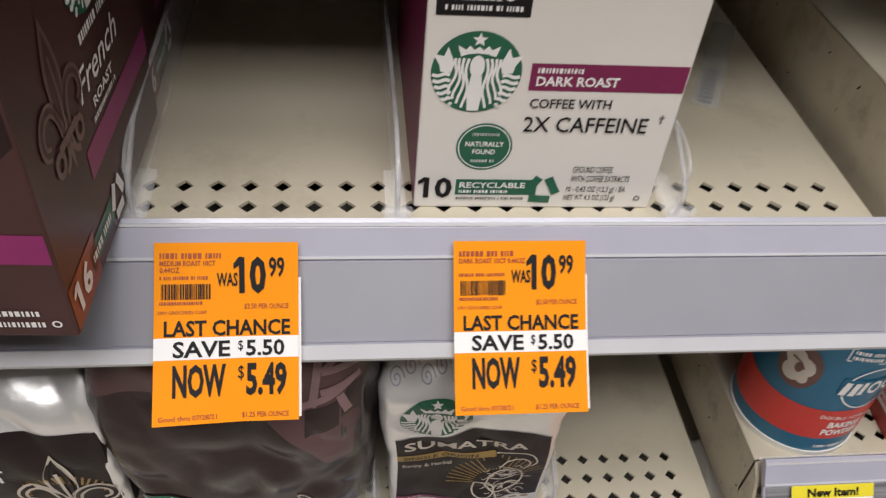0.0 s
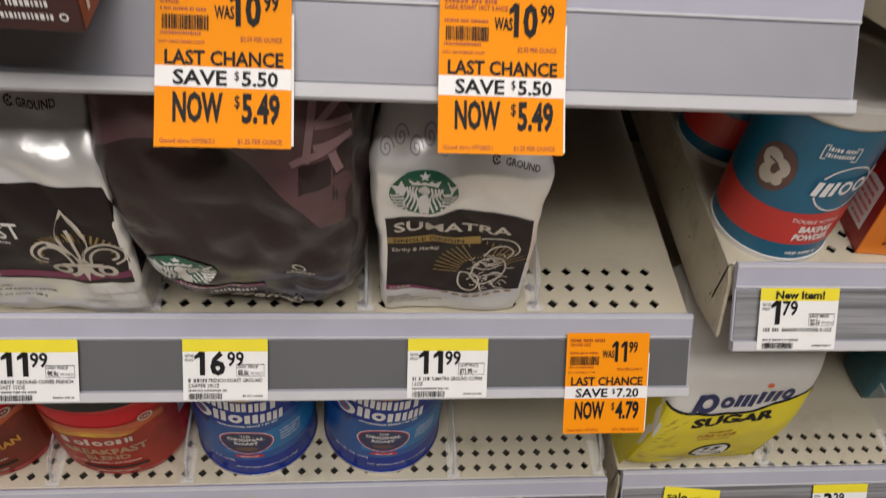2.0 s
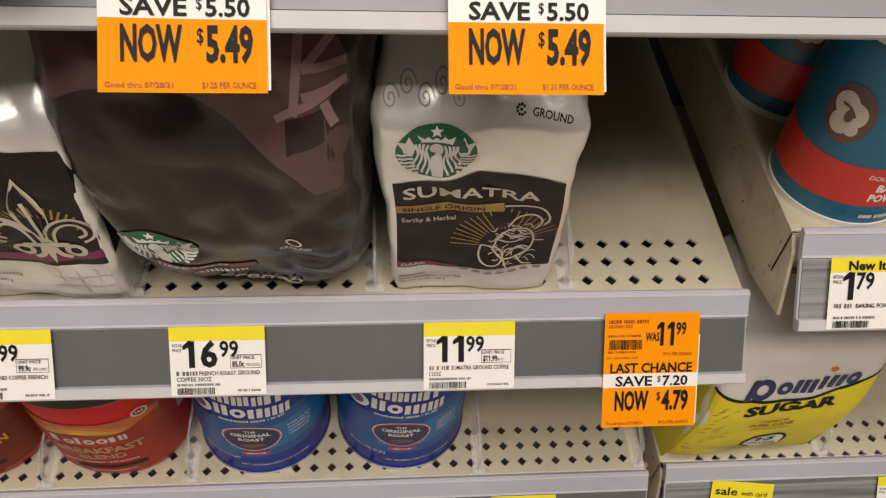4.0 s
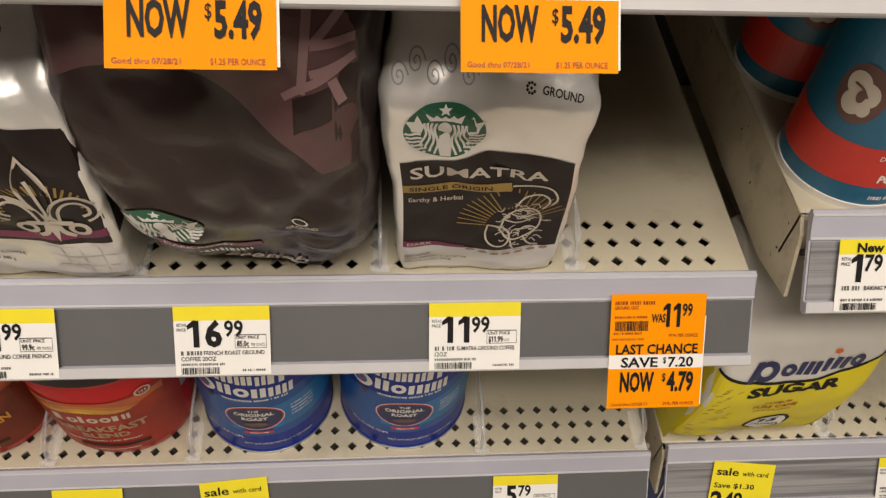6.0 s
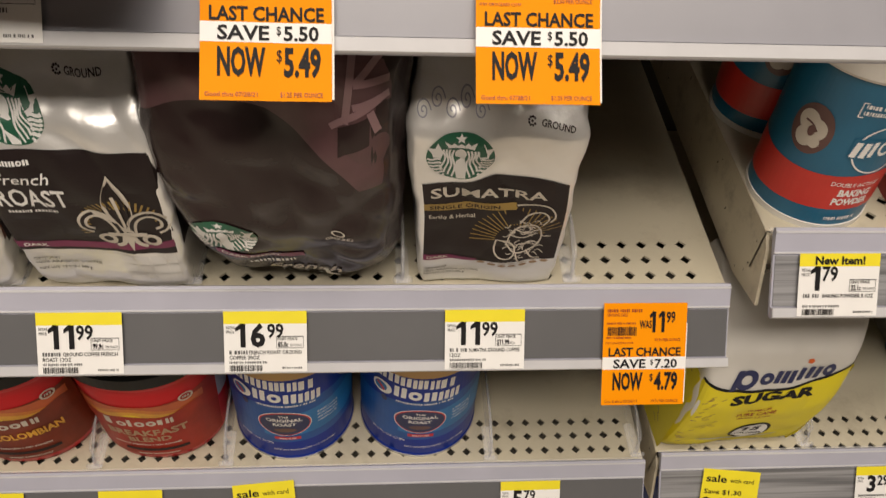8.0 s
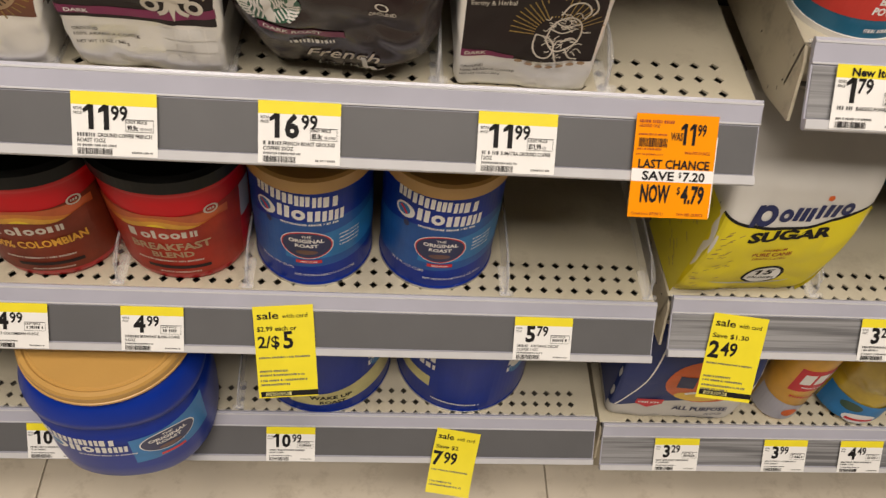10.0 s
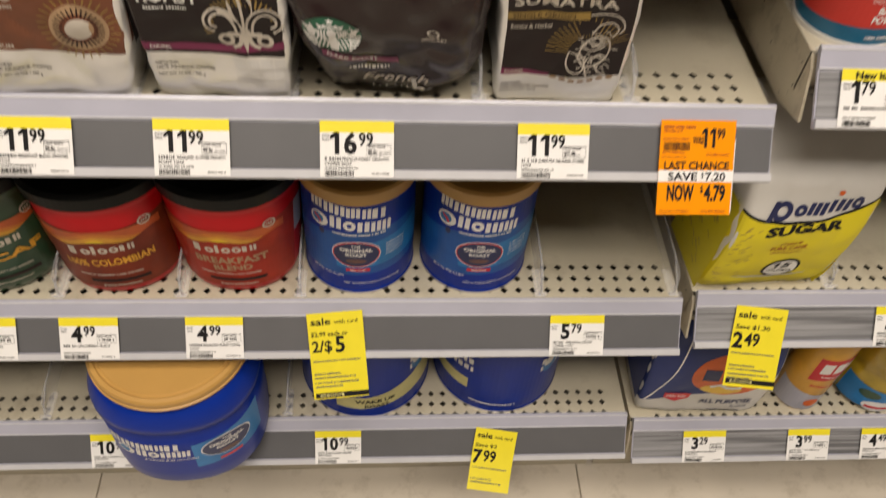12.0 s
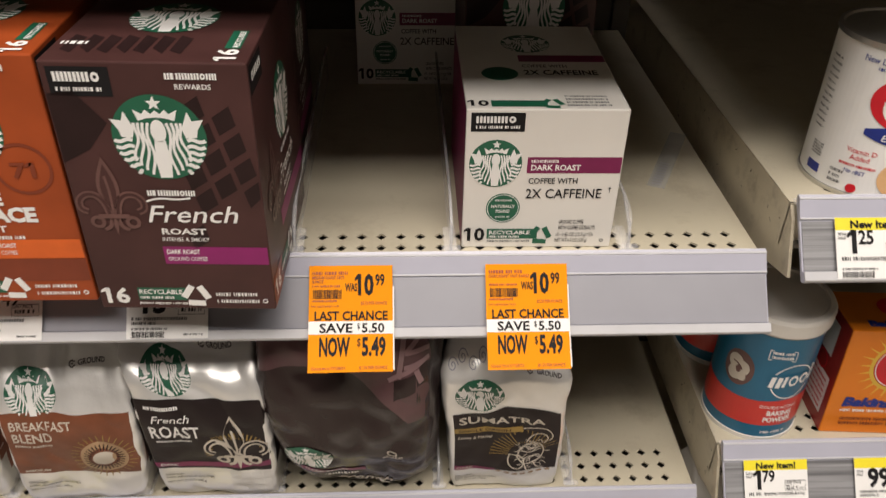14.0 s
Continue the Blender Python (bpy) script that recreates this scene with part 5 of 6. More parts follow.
            for i in range(30):
                q = 2 * math.pi * i / 30
                p.stroke("sun_ray", BROWN_DARK, [(0.0205 + 0.0086 * math.cos(q), 0.0625 + 0.0086 * math.sin(q)), (0.0205 + 0.0142 * math.cos(q), 0.0625 + 0.0142 * math.sin(q))], 0.0009, 0.0008)
                p.stroke("gold_burst", GOLD, [(0.0205 + 0.0172 * math.cos(q), 0.0625 + 0.0172 * math.sin(q)), (0.0205 + 0.0228 * math.cos(q), 0.0625 + 0.0228 * math.sin(q))], 0.0007, 0.0006)
            p.text("cream_print", CREAMINK, "MEDIUM", -0.0365, 0.0475, 0.0026, w=0.017, lift=0.0006, bold=0.02)
        p.text("dark_print", BROWN_DARK, "GROUND", -0.0375, 0.0335, 0.0024, w=0.0135, lift=0.0005)
        p.text("dark_print", BROWN_DARK, "100% ARABICA COFFEE", -0.0375, 0.0292, 0.0024, w=0.035, lift=0.0005)
        p.text("dark_print", BROWN_DARK, "NET WT 12 OZ / 340 g", -0.0375, 0.0232, 0.0024, w=0.028, lift=0.0005)
    p.put(ob, {"dark_label": "dark printed label panel", "plum_band": "plum printed band"})
    return ob


small_bag(pose(0.0405, 0.0235, S2 + 0.0022, 0, 0, 0), "silver foil coffee bag with a dark label, beside empty shelf", "sumatra", 2.0)
small_bag(pose(-0.1855, 0.0200, S2 + 0.0022, 0, 0, -1.5), "silver coffee bag with a dark label and fleur-de-lis", "french", 7.0)
small_bag(pose(-0.2830, 0.0200, S2 + 0.0022, 0, 0, 2.0), "silver coffee bag with a brown label and sun emblem", "breakfast", 12.0)
small_bag(pose(-0.3870, 0.0220, S2 + 0.0022, 0, 0, 3.0), "silver coffee bag with a brown label at the row's end", "breakfast", 17.0)


def large_bag(m):
    ob = thing("large_coffee_bag", m, "large glossy dark brown coffee bag, slumped on the shelf", "coffee bag")
    H = 0.186
    front = curve([(0, 0.008), (0.008, -0.006), (0.03, -0.022), (0.075, -0.038), (0.12, -0.042), (0.16, -0.034), (H, -0.020)])
    back = curve([(0, 0.060), (0.02, 0.072), (0.10, 0.072), (0.16, 0.062), (H, 0.050)])
    half = curve([(0, 0.0360), (0.008, 0.0420), (0.02, 0.0490), (0.05, 0.0555), (0.08, 0.0600), (0.11, 0.0615), (0.154, 0.0615), (H, 0.0610)])
    shift = curve([(0, -0.001), (0.02, 0.0060), (0.05, 0.0035), (0.08, 0.0), (0.11, -0.0025), (0.154, -0.0015), (H, -0.0010)])
    fm, wave = bag_surface(front, back, half, shift, 4.2, 0.0070, 31.0, 19.0)
    mk("bag_body", *bag_body(front, back, half, shift, 4.2, wave, H, 90, 140), DARKFILM, ob, smooth=True)
    p = Print(fm, 0.0018)
    p.rect("mauve_patch", FILM_PURPLE, -0.0585, 0.118, 0.0555, 0.184, 0.0003, bottom=lambda u: max(0.104, 0.156 - 9.0 * (u + 0.020) ** 2 - 0.45 * max(0.0, u)), top=lambda u: 0.184)
    for pts in (((0.0385, 0.181), (0.0345, 0.144)), ((0.0385, 0.163), (0.0545, 0.162)), ((0.0385, 0.163), (0.0550, 0.177)), ((0.038, 0.152), (0.0545, 0.155)), ((0.028, 0.143), (0.0530, 0.155)), ((0.046, 0.149), (0.050, 0.138))):
        p.stroke("pale_mauve_pattern", TANPURPLE, [(pts[0][0] + (pts[1][0] - pts[0][0]) * t / 7, pts[0][1] + (pts[1][1] - pts[0][1]) * t / 7) for t in range(8)], 0.0034, 0.0007)
    p.rect("dark_patch", DARKFILM, 0.0315, 0.126, 0.0460, 0.143, 0.0006, top=lambda u: 0.142 + 0.35 * (u - 0.0315), bottom=lambda u: 0.127 + 0.35 * (u - 0.0315))
    p.emblem(-0.0315, 0.0715, 0.0170, 0.0008, ry=0.0130)
    p.rect("plum_band", PLUM, -0.040, 0.0500, 0.004, 0.0560, 0.0006, top=lambda u: 0.0570 - 0.20 * (u + 0.036), bottom=lambda u: 0.0515 - 0.20 * (u + 0.036))
    p.text("white_print", WHITE, "DARK ROAST", -0.0375, 0.0535, 0.0030, w=0.030, turn=-11, lift=0.0009, bold=0.01)
    p.bars("white_print", WHITE, -0.026, 0.0385, 0.024, 0.0036, seed=4, lift=0.0008)
    p.text("white_print", CREAMINK, "French", -0.020, 0.0215, 0.0110, w=0.040, slant=0.35, lift=0.0009)
    p.text("white_print", CREAMINK, "GROUND", 0.0195, 0.0665, 0.0024, w=0.0145, lift=0.0007, turn=6)
    p.disc("white_print", CREAMINK, 0.0265, 0.0725, 0.0036, 0.0007, ry=0.0022, inner=0.75, seg=20)
    rnd = random.Random(9)
    # Glints on the crinkled bag bottom, painted as silver strokes.
    for i in range(9):
        u0 = -0.012 + 0.0045 * i
        p.stroke("foil_glint", SILVER, [(u0, 0.012 + rnd.uniform(0, 0.004)), (u0 + 0.0022, 0.007), (u0 + 0.0042, 0.010 + rnd.uniform(0, 0.005))], 0.0006, 0.0009)
    p.stroke("glint_crease", SILVER, [(0.012, 0.026), (0.014, 0.012), (0.019, 0.0145), (0.022, 0.0085), (0.026, 0.013)], 0.0030, 0.0010)
    p.put(ob, {"mauve_patch": "mauve-brown printed film"})
    return ob


TANPURPLE = mat("pale_mauve_film", (0.26, 0.15, 0.16), 0.3, vary=0.1, coat=0.3)
large_bag(pose(-0.0750, 0.0285, S2 + 0.0006))


# ---- canisters and cans ----
def square_round(k):
    """A turned form squared off a little, as moulded canisters are."""
    def f(a, r):
        return r * (1 - k * math.sin(2 * a) ** 2 * -1.0) if k else r
    return f


def red_canister(m, label, body, panel, word, second=""):
    ob = thing("coffee_canister", m, label, "coffee canister", "plastic coffee canisters")
    R, H = 0.0505, 0.118
    prof = [(0.001, 0.0), (R - 0.006, 0.0), (R - 0.002, 0.003), (R - 0.0005, 0.008), (R + 0.0005, 0.012), (R + 0.003, 0.06), (R + 0.0055, 0.100), (R + 0.0035, 0.104), (R + 0.006, 0.108), (R + 0.005, H), (0.001, H)]
    mk("canister_body", *lathe(prof, 72, square_round(0.03)), body, ob, smooth=True)
    mk("lid", *lathe([(0.001, H), (R + 0.0085, H - 0.004), (R + 0.009, H + 0.008), (R + 0.006, H + 0.012), (R - 0.002, H + 0.012), (R - 0.004, H + 0.008), (0.001, H + 0.008)], 72, square_round(0.03)), BLACKLID, ob, "black plastic lid", smooth=False)
    sq = square_round(0.03)

    def fm(u, v, h):
        a = u / R
        rr = sq(a, R + 0.0005 + 0.005 * (v - 0.012) / 0.088) + h + 0.0002
        return Vector((rr * math.sin(a), -rr * math.cos(a), v))
    p = Print(fm, 0.004)
    p.rect("label_panel", panel, -0.058, 0.012, 0.058, 0.088, 0.0002, top=lambda u: 0.090 - 0.004 * math.cos(u * 40))
    p.rect("sunset_band", SUNSET_O, -0.050, 0.068, 0.046, 0.090, 0.0004, top=lambda u: 0.0905 - 0.003 * math.cos(u * 40) - 0.006 * abs(u) / 0.05)
    p.rect("sunset_band", SUNSET_MID, -0.036, 0.068, 0.036, 0.084, 0.0005, top=lambda u: 0.074 + 0.0105 * math.exp(-((u + 0.002) / 0.022) ** 2))
    p.rect("sunset_glow", SUNSET, -0.028, 0.068, 0.026, 0.080, 0.0006, top=lambda u: 0.073 + 0.0075 * math.exp(-((u + 0.002) / 0.016) ** 2))
    p.disc("sun", SUNBRIGHT, -0.003, 0.0720, 0.0068, 0.0007, ry=0.0048, seg=32)
    p.rect("dark_hill", panel, -0.052, 0.055, 0.048, 0.068, 0.0008, top=lambda u: 0.0722 + 0.0042 * math.sin((u + 0.003) * 150 + 1.6) * (0.4 + 9 * abs(u + 0.003)) + 0.10 * max(0.0, u - 0.004) - 0.05 * max(0.0, u - 0.025))
    p.rect("corner_patch", GOLD if second == "" else SUNSET_O, -0.058, 0.060, -0.046, 0.090, 0.0009)
    p.marks("white_bar", CREAMINK, -0.024, 0.0585, 0.0098, [(1, 0.0085, 1), ("o", 0.0080, 0.72), (1, 0.0045, 1), ("o", 0.0078, 0.72), ("o", 0.0075, 0.72), (1, 0.0055, 0.72), (2, 0.0055, 0.72)], 0.07, 0.0, 0.0010)
    p.text("gold_print", TANINK if second else SUNSET, word, 0.003, 0.0440 if not second else 0.0455, 0.0085, w=0.066 if not second else 0.056, lift=0.0009, bold=0.03, align="c", turn=3)
    if second:
        p.text("gold_print", TANINK, second, 0.003, 0.0360, 0.0070, w=0.030, lift=0.0009, bold=0.03, align="c", turn=3)
    p.bars("white_print", CREAMINK, -0.024, 0.0300, 0.048, 0.0020, seed=5, lift=0.0010)
    p.rect("dark_hill", BROWN_DARK, -0.018, 0.0205, 0.028, 0.0245, 0.0008)
    p.bars("white_print", CREAMINK, -0.010, 0.0150, 0.030, 0.0018, seed=6, lift=0.0008)
    p.disc("white_print", CREAMINK, 0.034, 0.0885, 0.0050, 0.0008, inner=0.72, seg=24)
    p.bars("white_print", CREAMINK, 0.0318, 0.0872, 0.0045, 0.0026, seed=2, lift=0.0008)
    p.rect("side_panel", RAIL, 0.058, 0.055, 0.072, 0.092, 0.0006)
    p.put(ob)
    return ob


red_canister(pose(-0.3005, 0.0745, S3, 0, 0, 4), "red plastic coffee canister with brown label and black lid", REDCAN, BROWNLABEL, "100% COLOMBIAN")
red_canister(pose(-0.1985, 0.0755, S3, 0, 0, -3), "red plastic coffee canister with red label and black lid", REDCAN, REDLABEL, "BREAKFAST", "BLEND")
red_canister(pose(-0.4030, 0.0745, S3, 0, 0, 20), "dark green plastic coffee canister with black lid", GREENCAN, GREENCAN, "DECAF")


def blue_can(m, label, R, H, kind, lid=True):
    ob = thing("coffee_can", m, label, "coffee can", "round blue coffee cans")
    prof = [(0.001, 0.001), (R - 0.003, 0.001), (R - 0.001, 0.0), (R + 0.0006, 0.001), (R + 0.0006, 0.0035), (R, 0.005), (R, H - 0.004), (R + 0.0006, H - 0.003), (R + 0.0006, H), (0.001, H)]
    mk("can_body", *lathe(prof, 80), BLUECAN, ob, smooth=False)
    mk("bottom_rim", *lathe([(R - 0.002, -0.0002), (R + 0.0011, 0.0), (R + 0.0011, 0.0022), (R - 0.002, 0.0024)], 80), TIN, ob)
    if lid:
        mk("lid", *lathe([(0.001, H + 0.0005), (R + 0.0025, H - 0.008), (R + 0.0028, H + 0.004), (R + 0.001, H + 0.0065), (R - 0.004, H + 0.0065), (R - 0.006, H + 0.0035), (0.001, H + 0.0035)], 80), TANLID, ob, "tan plastic lid")
    p = Print(round_map(R), 0.004)
    half = math.pi * R * 0.62
    if kind == "house":
        p.rect("blue_swoosh", MIDBLUE, -half, 0.030, half, 0.086, 0.0002, top=lambda u: 0.080 + 0.10 * max(-0.05, min(0.02, u)) - 2.0 * max(0, -u) ** 2, bottom=lambda u: 0.026 + 0.06 * u)
        p.rect("sky_panel", SKYBLUE, -0.016, 0.034, half, 0.070, 0.0003, top=lambda u: 0.064 + 0.16 * max(-0.03, u), bottom=lambda u: 0.036 + 0.05 * u)
        p.marks("white_bar", WHITE, -0.037, 0.1015, 0.0120, [(3, 0.0125, 1.15), (2, 0.0095, 0.9), (2, 0.0090, 0.9), (3, 0.0125, 0.9), (2, 0.0078, 0.9), (1, 0.0070, 0.9), (1, 0.0062, 0.9)], -0.10, 0.05)
        p.marks("white_bar", WHITE, -0.020, 0.0835, 0.0120, [(2, 0.0110, 1.1), ("o", 0.0115, 0.95), (2, 0.0108, 0.95), (2, 0.0092, 0.95), (2, 0.0085, 0.95)], -0.08, 0.05)
        p.bars("white_bar", WHITE, -0.018, 0.0765, 0.045, 0.0022, seed=4, lift=0.0006)
        p.disc("cup_mark", WHITE, -0.030, 0.088, 0.0085, 0.0006, ry=0.0080, seg=24)
        p.disc("cup_mark", SKYBLUE, -0.031, 0.0885, 0.0055, 0.0008, ry=0.0055, seg=20)
        p.stroke("red_mark", CANRED, [(-0.034, 0.0920), (-0.030, 0.0885), (-0.028, 0.0845)], 0.0022, 0.0010)
        p.disc("dark_drop", NAVY, -0.028, 0.0745, 0.0025, 0.0007, ry=0.0035, seg=16)
        p.disc("white_bar", WHITE, 0.001, 0.053, 0.0205, 0.0005, ry=0.0165)
        p.disc("red_mark", CANRED, 0.001, 0.053, 0.0198, 0.0006, ry=0.0158)
        p.disc("navy_oval", NAVY, 0.001, 0.053, 0.0188, 0.0007, ry=0.0148)
        p.text("white_print", WHITE, "THE", 0.001, 0.0625, 0.0028, w=0.0075, align="c", lift=0.0010, bold=0.02)
        p.text("white_print", WHITE, "ORIGINAL", 0.001, 0.0568, 0.0042, w=0.027, align="c", lift=0.0010, bold=0.03)
        p.text("white_print", WHITE, "ROAST", 0.001, 0.0512, 0.0038, w=0.0175, align="c", lift=0.0010, bold=0.03)
        p.disc("bean_heap", BROWN_LIGHT, 0.001, 0.0452, 0.0085, 0.0010, ry=0.0028, seg=20)
        for i in range(4):
            p.bars("pale_blue_print", WHITE, 0.0265, 0.048 + 0.0042 * i, 0.018, 0.0016, seed=50 + i, lift=0.0006)
        p.rect("red_mark", CANRED, -0.008, 0.0312, 0.012, 0.0352, 0.0008)
        p.text("white_print", WHITE, "MEDIUM", 0.002, 0.0322, 0.0020, w=0.0125, align="c", lift=0.0010)
        p.text("white_print", WHITE, "90 6 FL OZ CUPS", -0.040, 0.0225, 0.0030, w=0.030, lift=0.0006)
        p.text("white_print", WHITE, "NET WT/PESO NETO 11.5 OZ (326g)", -0.010, 0.0140, 0.0026, w=0.050, lift=0.0006)
    else:
        if kind == "wake":
            p.rect("pale_band", PALEGOLD, -0.030, 0.020, half, 0.045, 0.0004, top=lambda u: 0.040 + 0.16 * max(0, u) + 0.3 * u * u * 10 * (u > 0), bottom=lambda u: 0.018 + 0.12 * max(0, u))
            p.text("dark_print", INK, "WAKE UP", -0.010, 0.0295, 0.0065, w=0.042, lift=0.0008, bold=0.03)
            p.text("dark_print", INK, "ROAST", 0.000, 0.0205, 0.0055, w=0.026, lift=0.0008, bold=0.03)
        else:
            p.rect("pale_band", PALEGOLD, -half, 0.034, -0.026, 0.052, 0.0004)
            p.bars("white_print", WHITE, -0.022, 0.014, 0.050, 0.0030, seed=8, lift=0.0006)
        for x in (-0.052, 0.050):
            for i in range(2):
                p.bars("white_bar", WHITE, x, 0.068 + 0.013 * i, 0.030, 0.0085, seed=9 + i, lift=0.0006)
        p.disc("cup_mark", SKYBLUE, 0.062, 0.075, 0.010, 0.0006, ry=0.013, seg=24)
        p.disc("cup_mark", WHITE, 0.060, 0.081, 0.007, 0.0008, ry=0.007, seg=20)
    p.put(ob)
    return ob


blue_can(pose(-0.0960, 0.0725, S3, 0, 0, -3), "round blue coffee can with tan lid, full label", 0.0475, 0.122, "house")
blue_can(pose(0.0060, 0.0725, S3, 0, 0, -3), "round blue coffee can with tan lid beside empty shelf", 0.0475, 0.122, "house")
blue_can(pose(-0.0935, 0.0855, S4), "large blue coffee can with a pale yellow band", 0.0690, 0.150, "wake")
blue_can(pose(0.0515, 0.0895, S4, 0, 0, -12), "large blue coffee can turned aside on the bottom shelf", 0.0690, 0.150, "plain")


def jumbo_canister(m):
    ob = thing("coffee_canister", m, "big blue plastic coffee canister with tan lid, overhanging the bottom shelf", "coffee canister")
    R, H = 0.0775, 0.144

    def sq(a, r):
        return r * (1 + 0.055 * math.sin(2 * a) ** 2 - 0.02)
    prof = [(0.001, 0.0), (R - 0.012, 0.0), (R - 0.004, 0.004), (R - 0.001, 0.012), (R, 0.03), (R, 0.075), (R + 0.0005, 0.095), (R - 0.003, 0.101), (R - 0.0015, 0.107), (R + 0.002, 0.114), (R + 0.0015, 0.122), (R - 0.004, 0.134), (R - 0.010, H), (0.001, H)]
    mk("canister_body", *lathe(prof, 96, sq), BLUECAN, ob, smooth=True)
    L = 0.0700
    mk("lid", *lathe([(0.001, H), (L + 0.001, H - 0.002), (L + 0.002, H + 0.001), (L + 0.002, H + 0.010), (L + 0.0005, H + 0.0125), (L - 0.003, H + 0.0132), (L - 0.0045, H + 0.0118), (L - 0.0065, H + 0.0118), (L - 0.0075, H + 0.0128), (0.001, H + 0.0128)], 96), TANLID, ob, "tan plastic lid")
    ring = lathe([(L + 0.0019, H + 0.0012), (L + 0.0030, H + 0.0015), (L + 0.0030, H + 0.0035), (L + 0.0019, H + 0.0040)], 96)
    mk("lid_ring", *ring, TANLID, ob)

    def fm(u, v, h):
        a = u / R
        rr = sq(a, R) + h + 0.0004
        return Vector((rr * math.sin(a), -rr * math.cos(a), v))
    p = Print(fm, 0.004)
    p.rect("sky_panel", SKYBLUE, 0.012, 0.034, 0.085, 0.092, 0.0003, top=lambda u: 0.084 + 0.18 * (u - 0.012), bottom=lambda u: 0.040 + 0.10 * (u - 0.012))
    p.marks("white_bar", WHITE, -0.064, 0.0800, 0.0115, [(3, 0.0120, 1.15), (2, 0.0098, 0.95), (2, 0.0092, 0.95), (3, 0.0128, 0.95), (2, 0.0082, 0.95), (1, 0.0078, 0.95), (1, 0.0070, 0.95)], -0.02, 0.1)
    p.marks("white_bar", WHITE, -0.040, 0.0655, 0.0115, [(2, 0.0110, 1.1), ("o", 0.0112, 0.95), (2, 0.0105, 0.95), (2, 0.0090, 0.95), (2, 0.0085, 0.95)], 0.0, 0.1)
    p.bars("white_bar", WHITE, -0.034, 0.0590, 0.050, 0.0020, seed=4, lift=0.0006)
    p.disc("cup_mark", WHITE, -0.050, 0.071, 0.0085, 0.0006, ry=0.0080, seg=24)
    p.disc("cup_mark", SKYBLUE, -0.051, 0.0715, 0.0055, 0.0008, seg=20)
    p.disc("white_bar", WHITE, 0.044, 0.070, 0.0250, 0.0005, ry=0.0165)
    p.disc("navy_oval", NAVY, 0.044, 0.070, 0.0238, 0.0007, ry=0.0153)
    p.text("white_print", WHITE, "THE", 0.044, 0.0795, 0.0034, w=0.009, align="c", lift=0.0010, bold=0.02)
    p.text("white_print", WHITE, "ORIGINAL", 0.044, 0.0730, 0.0050, w=0.034, align="c", lift=0.0010, bold=0.03)
    p.text("white_print", WHITE, "ROAST", 0.044, 0.0670, 0.0044, w=0.022, align="c", lift=0.0010, bold=0.03)
    p.disc("bean_heap", BROWN_LIGHT, 0.044, 0.0605, 0.010, 0.0010, ry=0.0032, seg=20)
    p.rect("red_mark", CANRED, 0.034, 0.0455, 0.056, 0.0495, 0.0008)
    p.put(ob)
    return ob


jumbo_canister(pose(-0.2685, 0.0195, S4, 0, 0, 5))


